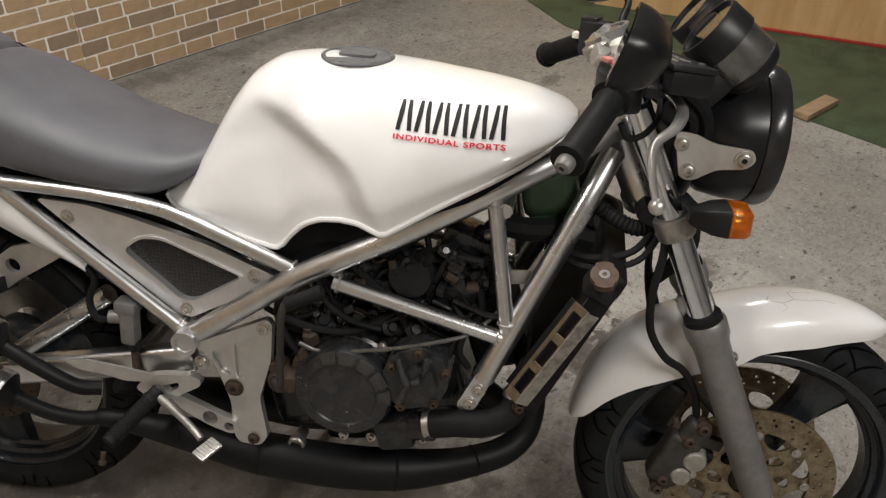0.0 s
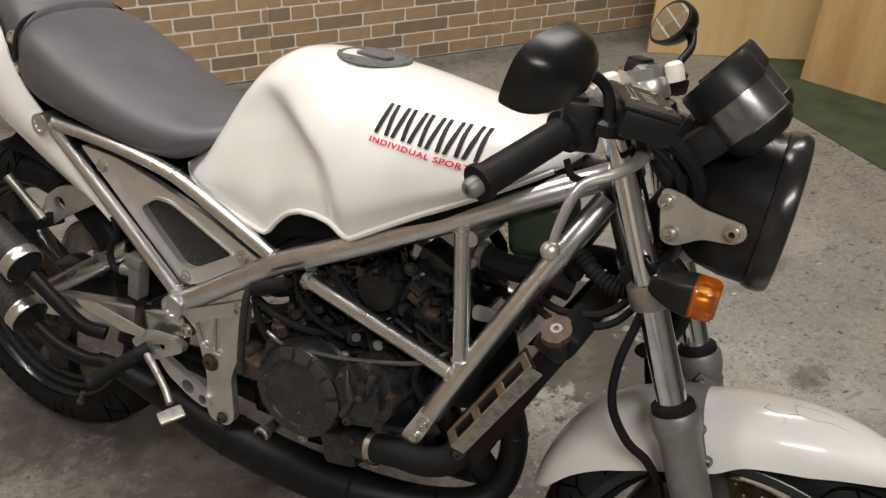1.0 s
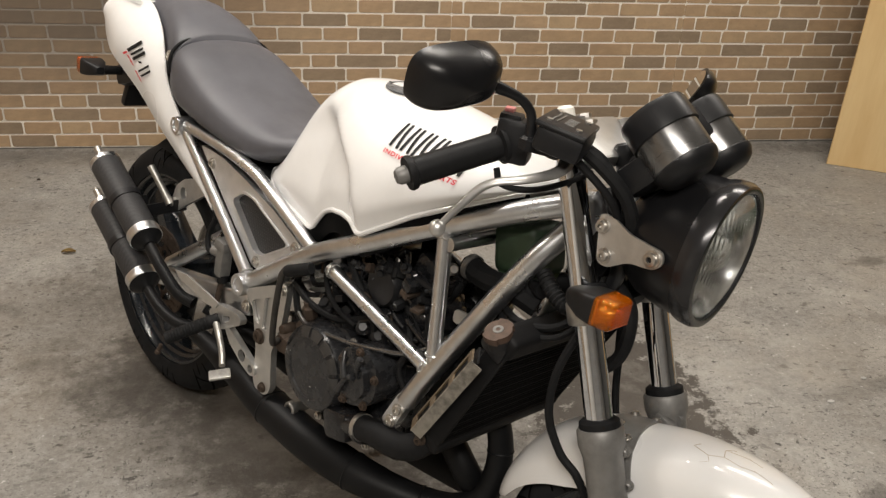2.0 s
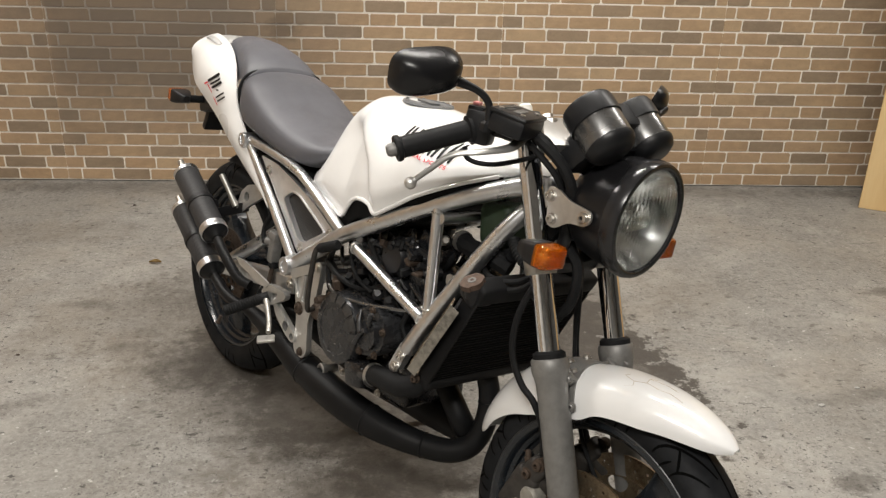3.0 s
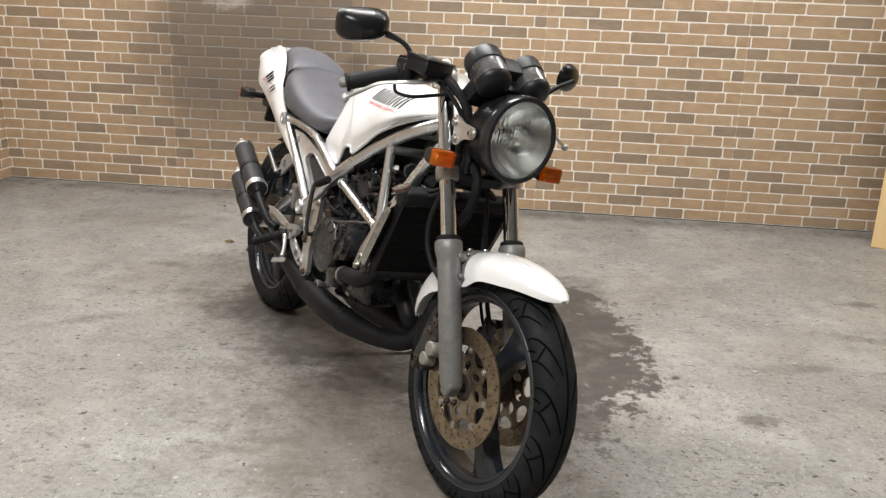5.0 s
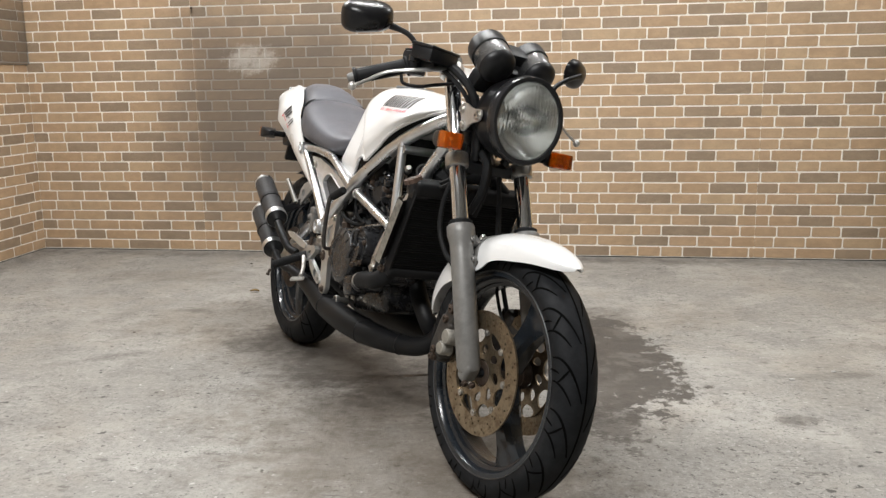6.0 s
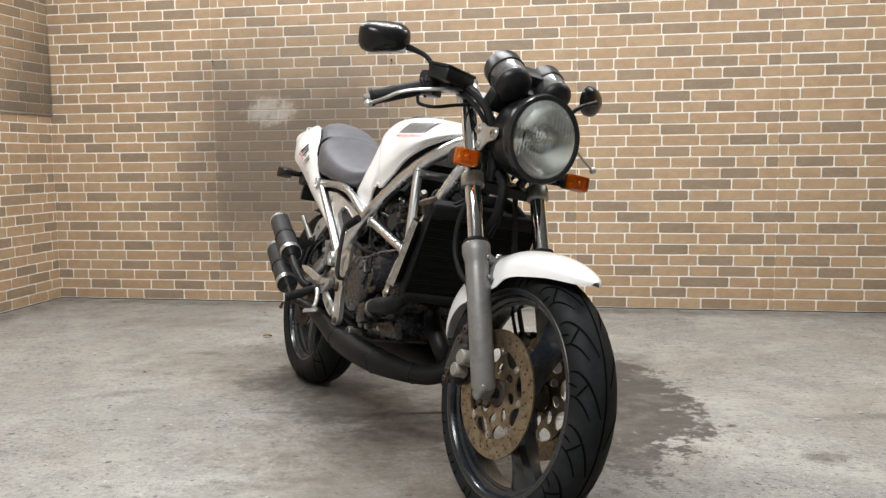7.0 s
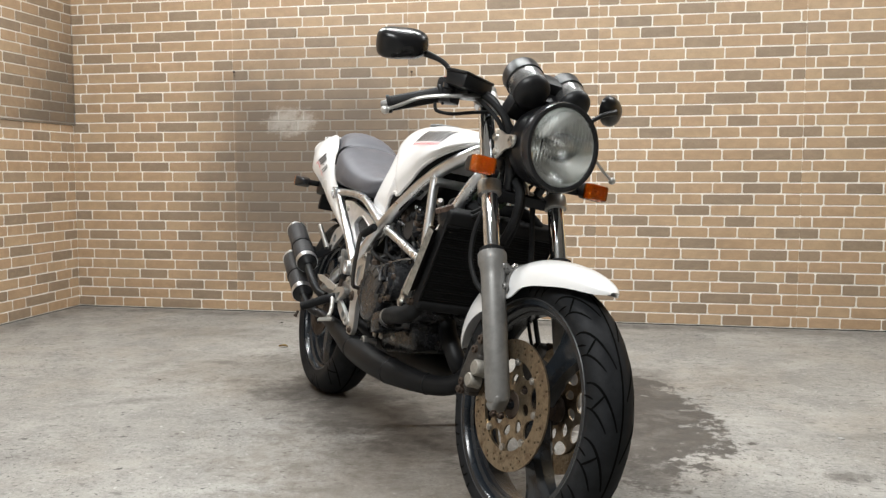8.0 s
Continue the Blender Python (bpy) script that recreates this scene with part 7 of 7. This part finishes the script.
# -- footrests, pedal, kick starter, swinging arm --
def build_rear_set():
    hang = [(0.468, 0.448), (0.478, 0.458), (0.588, 0.513), (0.597, 0.505), (0.592, 0.440), (0.570, 0.366), (0.580, 0.292), (0.565, 0.272), (0.530, 0.274), (0.522, 0.292), (0.522, 0.352), (0.498, 0.428)]
    w1 = [(0.494, 0.440), (0.524, 0.457), (0.524, 0.402), (0.510, 0.405)]
    w2 = [(0.533, 0.462), (0.572, 0.480), (0.560, 0.428), (0.548, 0.400), (0.533, 0.398)]
    def ground_plate():
        return plate(bmesh.new(), rounded(hang, 0.010), 0.006, side_at(-0.134))
    def face():
        return plate(bmesh.new(), rounded(hang, 0.010), 0.006, side_at(-0.141), [rounded(w1, 0.006, 3), rounded(w2, 0.006, 3), circle2(0.529, 0.381, 0.013, 16)])
    pl = both(ground_plate, "footrest_plate", CAST, bike, "cast aluminium footrest plate")
    both(face, "plate_rib", CAST, pl)
    for (x, z, r, mt) in ((0.479, 0.421, 0.0090, BOLT), (0.529, 0.381, 0.0115, RUST), (0.583, 0.497, 0.0085, BOLT), (0.556, 0.286, 0.0075, RUST)):
        part("plate_bolt", bolt(bmesh.new(), (x, -0.1405, z), (0, -1, 0), r, 0.007), mt, pl[0])
        part("plate_bolt", mirror_y(bolt(bmesh.new(), (x, -0.1405, z), (0, -1, 0), r, 0.007)), mt, pl[1])
    # arm to the peg, with the heel guard
    arm = [(0.365, 0.360), (0.385, 0.385), (0.412, 0.392), (0.462, 0.398), (0.478, 0.392), (0.476, 0.380), (0.420, 0.345), (0.390, 0.342)]
    both(lambda: plate(bmesh.new(), rounded(arm, 0.008), 0.014, side_at(-0.150), [rounded([(0.412, 0.372), (0.440, 0.382), (0.440, 0.372), (0.420, 0.358)], 0.004, 3)], 0), "footrest_arm", CAST, pl)
    heel = [(0.262, 0.412), (0.300, 0.414), (0.350, 0.404), (0.400, 0.392), (0.392, 0.378), (0.355, 0.378), (0.318, 0.390), (0.285, 0.396)]
    both(lambda: plate(bmesh.new(), rounded(heel, 0.006), 0.004, lambda u, v, d: (u, -0.152 - 0.15 * (0.40 - u) + d, v)), "heel_guard", CAST, pl, "thin cast heel guard")
    def peg():
        a, b = Vector((0.405, -0.150, 0.362)), Vector((0.358, -0.236, 0.314))
        prof = [(0, 0), (0.012, 0), (0.012, 0.014), (0.0135, 0.016)]
        L = (b - a).length
        for k in range(14):
            h = 0.020 + (L - 0.026) * k / 14
            prof += [(0.0135, h), (0.0122, h + 0.004)]
        prof += [(0.0128, L - 0.003), (0.009, L), (0, L)]
        return lathe(bmesh.new(), prof, a, b - a, 14)
    both(peg, "footrest_peg", RUBBER, pl, "ribbed black rubber footrest")
    part("peg_feeler", lathe(bmesh.new(), [(0, 0), (0.004, 0), (0.004, 0.014), (0.006, 0.015), (0.006, 0.02), (0, 0.02)], (0.352, -0.240, 0.300), (-0.1, -0.3, -1), 10), RUST, pl[0])
    # brake pedal
    bm = tube(bmesh.new(), [(0.398, -0.156, 0.362), (0.430, -0.164, 0.342), (0.465, -0.176, 0.322), (0.488, -0.188, 0.309)], [0.0085, 0.0065, 0.006, 0.006], 10, 6)
    ped = part("brake_pedal", bm, STEEL, bike, "silver brake pedal with knurled pad")
    turn = pose(0.504, -0.202, 0.302, 12, 8, -28)
    bm = block(bmesh.new(), (0.504, -0.202, 0.302), (0.026, 0.040, 0.006), (12, 8, -28), 0.0025)
    pad = part("pedal_pad", bm, STEEL, ped)
    for k in range(7):
        q = turn @ Vector((0, -0.0165 + 0.0055 * k, 0.0035))
        part("pad_ridge", block(bmesh.new(), q, (0.022, 0.0024, 0.002), (12, 8, -28), 0), STEEL, pad)
    link = rounded([(0.418, 0.352), (0.432, 0.357), (0.492, 0.332), (0.530, 0.316), (0.534, 0.300), (0.520, 0.292), (0.486, 0.302), (0.440, 0.326)], 0.008)
    part("pedal_link", plate(bmesh.new(), link, 0.012, side_at(-0.146), [circle2(0.486, 0.319, 0.0125, 18), circle2(0.517, 0.306, 0.0085, 14)]), CAST, bike, "cast silver pedal link with lightening holes")
    # rear brake master cylinder with its rod
    bm = block(bmesh.new(), (0.352, -0.118, 0.462), (0.026, 0.026, 0.075), (0, 4, 0), 0.007)
    block(bm, (0.352, -0.118, 0.492), (0.036, 0.030, 0.022), (0, 4, 0), 0.006)
    lathe(bm, [(0, 0), (0.011, 0), (0.011, 0.022), (0, 0.022)], (0.342, -0.118, 0.470), (-1, -0.2, 0), 12)
    mc = part("rear_master_cylinder", bm, GREY_PAINT, bike, "grey cast rear brake master cylinder")
    part("push_rod", tube(bmesh.new(), [(0.354, -0.118, 0.428), (0.358, -0.130, 0.360)], 0.006, 10), RUST, mc)
    part("rod_boot", lathe(bmesh.new(), [(0, 0), (0.012, 0), (0.010, 0.016), (0, 0.016)], (0.354, -0.118, 0.428), (0.05, -0.1, -1), 12), RUBBER, mc)
    cable([(0.335, -0.118, 0.470), (0.300, -0.120, 0.462), (0.285, -0.115, 0.49), (0.295, -0.108, 0.53), (0.26, -0.10, 0.56)], 0.006, RUBBER, "brake_hose", "black rear brake hose")
    # kick starter folded against the frame
    bm = tube(bmesh.new(), [(0.600, -0.150, 0.410), (0.618, -0.176, 0.420), (0.622, -0.182, 0.470), (0.627, -0.182, 0.545), (0.632, -0.178, 0.566)], 0.0058, 12, 6)
    kick = part("kick_starter", bm, DARK_CAST, bike, "dark grimy kick starter lever")
    part("kick_rubber", lathe(bmesh.new(), [(0, 0), (0.0100, 0), (0.0108, 0.004), (0.0108, 0.054), (0.009, 0.058), (0, 0.058)], (0.632, -0.174, 0.562), (0.88, 0.16, 0.42), 16), RUBBER, kick, "black rubber kick pedal")
    part("kick_boss", lathe(bmesh.new(), [(0, 0), (0.022, 0), (0.022, 0.03), (0.016, 0.045), (0, 0.045)], (0.605, -0.105, 0.405), (0, -1, 0), 16), RUST, kick, "rusty kick shaft boss")
    # swinging arm with its brace
    def sarm():
        bm = bmesh.new()
        a, b = Vector((0.452, -0.104, 0.405)), Vector((0.005, -0.104, 0.300))
        m = (a + b) / 2
        block(bm, m, ((a - b).length, 0.030, 0.046), (0, -math.degrees(math.atan2(a.z - b.z, a.x - b.x)), 0), 0.008, 3)
        return bm
    sw = both(sarm, "swinging_arm", ALU, bike, "brushed aluminium swinging arm")
    both(lambda: tube(bmesh.new(), [(0.115, -0.098, 0.352), (0.300, -0.080, 0.487)], 0.0165, 16), "arm_brace", ALU, sw)
    part("arm_bridge", tube(bmesh.new(), [(0.36, -0.10, 0.386), (0.36, 0.10, 0.386)], 0.022, 16), ALU, sw[0])
    both(lambda: lathe(bmesh.new(), [(0, 0), (0.018, 0), (0.018, 0.012), (0.011, 0.014), (0.011, 0.024), (0, 0.024)], (REAR.x, -0.118, REAR.z), (0, -1, 0), 6), "axle_nut", STEEL, sw)
    # rear shock absorber
    lo, up = Vector((0.335, 0.0, 0.40)), Vector((0.40, 0.0, 0.62))
    shock = part("shock_absorber", tube(bmesh.new(), [lo, up], 0.020, 16), STEEL, bike, "dark rear shock absorber with coil spring")
    pts = []
    for i in range(97):
        t = i / 96
        a = 2 * math.pi * 8 * t
        c = lo + (up - lo) * (0.12 + 0.76 * t)
        pts.append(c + Vector((0.030 * math.cos(a), 0.030 * math.sin(a), 0)))
    part("coil_spring", tube(bmesh.new(), pts, 0.0048, 8), GREY_PAINT, shock)
    # pillion footrest hanger with the peg folded up
    br = rounded([(0.098, 0.486), (0.118, 0.535), (0.150, 0.560), (0.235, 0.586), (0.262, 0.570), (0.200, 0.530), (0.160, 0.505), (0.125, 0.478)], 0.010)
    def pil():
        return plate(bmesh.new(), br, 0.010, side_at(-0.100), [circle2(0.150, 0.528, 0.013, 18)])
    ph = both(pil, "pillion_hanger", CAST, bike, "cast aluminium pillion footrest hanger")
    both(lambda: tube(bmesh.new(), [(0.112, -0.108, 0.492), (0.085, -0.120, 0.530), (0.060, -0.130, 0.562)], [0.010, 0.0075, 0.008], 12, 4), "pillion_peg", STEEL, ph, "folded steel pillion peg")
    bolts_at([(0.112, -0.101, 0.494)], (0, -1, 0), "hanger_bolt", ph[0], BOLT, 0.008, 0.006)
    # inner mudguard hugging the rear tyre
    def hug(u, v):
        a = radians(25 + 75 * u)
        s = 2 * v - 1
        return (REAR.x + (R_REAR + 0.022 - 0.03 * s * s) * math.cos(a), 0.078 * s, REAR.z + (R_REAR + 0.022 - 0.03 * s * s) * math.sin(a))
    bm = bmesh.new()
    surf(bm, hug, 16, 10)
    bmesh.ops.solidify(bm, geom=bm.faces[:], thickness=0.003)
    part("inner_mudguard", bm, BLACK, bike, "black inner rear mudguard")
    # side stand on the far side
    bm = tube(bmesh.new(), [(0.56, 0.125, 0.27), (0.585, 0.20, 0.165), (0.605, 0.272, 0.062)], 0.011, 12)
    block(bm, (0.607, 0.278, 0.057), (0.05, 0.045, 0.012), (10.5, 0, 0), 0.004)
    block(bm, (0.555, 0.115, 0.285), (0.05, 0.03, 0.04), (0, 0, 0), 0.006)
    part("side_stand", bm, BLACK, bike, "black side stand")
    # drive chain and sprocket on the far side
    part("rear_sprocket", lathe(bmesh.new(), [(0.04, 0.078), (0.10, 0.078), (0.10, 0.083), (0.04, 0.083)], REAR, (0, 1, 0), 44, closed=True), STEEL, bike)
    bm = bmesh.new()
    loop = []
    for i in range(15):
        a = radians(96 + 168 * i / 14)
        loop.append((REAR.x + 0.10 * math.cos(a), 0.0805, REAR.z + 0.10 * math.sin(a)))
    for i in range(9):
        a = radians(-84 + 168 * i / 8)
        loop.append((0.545 + 0.035 * math.cos(a), 0.0805, 0.395 + 0.035 * math.sin(a)))
    loop.append(loop[0])
    tube(bm, loop, 0.006, 8)
    part("drive_chain", bm, STEEL, bike, "dull drive chain")


build_rear_set()


# ---- boards, green floor, offcut ----
def board(name, foot_a, foot_b, height, lean, label, thick, material):
    """A plywood sheet standing on the floor between two points, leaning back."""
    a, b = Vector((*foot_a, 0)), Vector((*foot_b, 0))
    d = (b - a).normalized()
    n = Vector((-d.y, d.x, 0))
    up = (Vector((0, 0, 1)) * math.cos(lean) + n * math.sin(lean)).normalized()
    out = up.cross(d)
    m = Matrix((d, out, up)).transposed().to_4x4()
    m.translation = (a + b) / 2 + up * (height / 2) + Vector((0, 0, 0.001))
    bm = bmesh.new()
    bmesh.ops.create_cube(bm, size=1, matrix=Matrix.Diagonal(((b - a).length, thick, height, 1)))
    bmesh.ops.bevel(bm, geom=bm.edges[:], offset=0.0015, segments=1, affect="EDGES")
    ob = part(name, bm, material, None, label)
    ob.matrix_world = m
    return tagged(ob, category="board", group="plywood boards")


board("plywood_board", (4.472, -0.262), (5.28, -0.680), 1.82, 0.0, "pale pine plywood sheet standing on the floor", 0.018, PALE_PLY)
board("plywood_board", (4.90, -0.735), (5.56, -2.26), 0.91, 0.02, "knotty pine plywood sheet standing on its long edge", 0.018, WARM_PLY)
bm = plate(bmesh.new(), [(4.54, -3.4), (4.55, -2.6), (4.545, -1.9), (4.575, -1.3), (4.60, -0.8), (4.71, -0.50), (6.395, -0.46), (6.395, -3.4)], 0.003, lambda u, v, d: (u, v, 0.0005 + d))
tagged(part("floor_green", bm, GREEN_FLOOR, None, "patch of worn dark green painted floor"), kind="structure")
OFFCUT = plain("weathered_timber", (0.32, 0.225, 0.135), 0.7, vary=0.4, scale=25, bump=0.3)
bm = block(bmesh.new(), (4.63, -1.905, 0.0145), (0.20, 0.055, 0.022), (0, 0, -5), 0.003)
tagged(part("wood_offcut", bm, OFFCUT, None, "short brown offcut of timber on the floor"), category="timber offcut")
bm = block(bmesh.new(), (5.305, -1.72, 0.009), (0.012, 1.0, 0.012), (0, 0, 23.4), 0.003)
tagged(part("red_batten", bm, plain("red_paint", (0.35, 0.03, 0.02), 0.5), None, "thin red painted batten along the boards"), category="batten")
for x, z in ((0.972, 1.289), (1.944, 1.268)):
    bm = lathe(bmesh.new(), [(0, -0.002), (0.0022, -0.002), (0.0022, 0.012), (0.0060, 0.013), (0.0060, 0.016), (0, 0.0165)], (x, 0, z), (0, -1, 0), 10)
    block(bm, (x, -0.010, z - 0.012), (0.003, 0.003, 0.022), (0, 0, 0), 0.0008)
    tagged(part("wall_nail", bm, RUST, None, "rusty bent nail in a joint of the brick panels"), category="nail", group="nails in the wall")
bm = bmesh.new()
surf(bm, lambda u, v: (1.576 + 0.042 * (u - 0.5), -0.893 + 0.022 * (v - 0.5) * math.sin(math.pi * min(max(u, 0.06), 0.94)), 0.004 + 0.006 * (2 * v - 1) ** 2 + 0.004 * math.sin(3 * u)), 8, 6)
bmesh.ops.solidify(bm, geom=bm.faces[:], thickness=0.0006)
tagged(part("dry_leaf", bm, plain("dry_leaf_brown", (0.30, 0.20, 0.07), 0.7, vary=0.4, scale=120), None, "small curled dry leaf on the concrete"), category="leaf")
# small litter on the concrete
litter = random.Random(3)
for k in range(14):
    x, y = litter.uniform(0.4, 4.4), litter.uniform(-3.0, -0.3)
    bm = bmesh.new()
    bmesh.ops.create_icosphere(bm, subdivisions=1, radius=litter.uniform(0.003, 0.007), matrix=pose(x, y, 0.002) @ Matrix.Diagonal((1.6, 1, 0.5, 1)))
    tagged(part("grit", bm, PLASTER if k % 3 else RUST, None, "small crumb of grit on the concrete"), category="grit", group="grit on the floor")

# ---- bricks on the walls ----
# The printed panels are 0.961 m wide and repeat every nine rows.
ROW, JOINT, PANEL = 0.0538, 0.0068, 0.961
# where the upright joints of each row stand, and which bricks of it are dark
PATTERN = (
    ((0.045, 0.191, 0.373, 0.546, 0.684, 0.848), (3,)),
    ((0.078, 0.255, 0.394, 0.508, 0.615, 0.757, 0.935), (1, 5)),
    ((0.062, 0.199, 0.364, 0.541, 0.676, 0.849), (2, 6)),
    ((0.103, 0.265, 0.404, 0.576, 0.759, 0.903), (3,)),
    ((0.091, 0.241, 0.414, 0.595, 0.733, 0.911), (5,)),
    ((0.054, 0.196, 0.381, 0.550, 0.690, 0.851), (3,)),
    ((0.087, 0.178, 0.284, 0.458, 0.596, 0.766, 0.902), (0, 5, 7)),
    ((0.012, 0.191, 0.375, 0.555, 0.693, 0.872), (2, 5)),
    ((0.099, 0.274, 0.409, 0.508, 0.748, 0.889), (0, 4)),
)
NORTH_STARTS = (8, 2, 5, 1, 5, 3, 7)      # the row of each panel that begins the pattern
brick_rng = random.Random(7)


def panel_rows(start, low, high):
    """Yields start, length, height above the floor, height and darkness of every brick of one panel."""
    for n in range(-1, 60):
        z0 = 0.0335 + ROW * (n - 0.5) + JOINT / 2
        z1 = z0 + ROW - JOINT
        a, b = max(z0, low), min(z1, high)
        if b - a < 0.004:
            continue
        joints, dark = PATTERN[(start - n) % 9]
        edges = [0.0, *joints, PANEL]
        for i in range(len(edges) - 1):
            u0 = edges[i] + (JOINT / 2 if i else 0.0006)
            u1 = edges[i + 1] - (JOINT / 2 if i + 2 < len(edges) else 0.0006)
            if u1 - u0 > 0.006:
                yield u0, u1 - u0, a, b - a, i in dark


def brick_box(bm, place, w, h, dark):
    """A brick face with chamfered edges and unevenly rounded corners."""
    e, d, r = 0.0012, 0.0022, min(0.0050, h * 0.25, w * 0.25)
    k = [r * brick_rng.uniform(0.45, 1.25) for _ in range(4)]
    j = [brick_rng.uniform(-0.0008, 0.0008) for _ in range(8)]

    def ring(i, depth):
        x0, y0, x1, y1 = i, i, w - i, h - i
        pts = ((x0 + k[0], y0 + j[0]), (x1 - k[1], y0 + j[1]), (x1 + j[2], y0 + k[1]), (x1 + j[3], y1 - k[2]), (x1 - k[2], y1 + j[4]), (x0 + k[3], y1 + j[5]), (x0 + j[6], y1 - k[3]), (x0 + j[7], y0 + k[0]))
        return [bm.verts.new(place(u, v, depth)) for u, v in pts]
    low, mid, top = ring(0, -0.002), ring(0, d - 0.0010), ring(e, d)
    faces = []
    for a, b in ((low, mid), (mid, top)):
        for i in range(8):
            faces.append(bm.faces.new((a[i], a[(i + 1) % 8], b[(i + 1) % 8], b[i])))
    faces.append(bm.faces.new(top))
    for f in faces:
        f.material_index = 1 if dark else 0


def brick_field(bm, wall):
    """The bricks that are too many to part, as one sheet of real pieces."""
    ob = part("brick_field", bm, FIELD_TAN, wall, "rows of printed tan and brown bricks", 12)
    ob.data.materials.append(FIELD_DARK)
    tagged(ob, kind="stuff")


field = bmesh.new()
shared = {}
count = 0
for p, start in enumerate(NORTH_STARTS):
    for u, w, z, h, dark in panel_rows(start, 0.009, ROOM_Z):
        u += p * PANEL
        if u > ROOM_X - 0.02:
            continue
        w = min(w, ROOM_X - 0.002 - u)
        if 1.0 < u < 3.35 and 0.01 < z < 1.05 and h > 0.045 and count < 300:
            key = (round(w, 3), dark)
            if key not in shared:
                bm = bmesh.new()
                brick_box(bm, lambda a, b, d: (a, -d, b), key[0], h, False)
                bmesh.ops.recalc_face_normals(bm, faces=bm.faces)
                shared[key] = bpy.data.meshes.new("brick")
                bm.to_mesh(shared[key])
                bm.free()
                shared[key].materials.append(BRICK_DARK if dark else BRICK_TAN)
            ob = new("brick", shared[key])
            ob.parent = wall_north
            ob.location = (u, 0, z)
            count += 1
        else:
            brick_box(field, lambda a, b, d: (u + a, -d, z + b), w, h, dark)
brick_field(field, wall_north)
# the side wall: a lower course of panels and an upper one that stands proud of it
for low, high, out in ((0.009, UPPER_PANEL - 0.002, 0.0), (UPPER_PANEL + 0.002, ROOM_Z, PROUD)):
    field = bmesh.new()
    for p in range(4):
        for u, w, z, h, dark in panel_rows((0, 4, 7, 2)[p], low, high):
            far = p * PANEL + PANEL - u
            brick_box(field, lambda a, b, d: (out + d, -(far - a) - 0.004, z + b), w, h, dark)
    brick_field(field, wall_west)
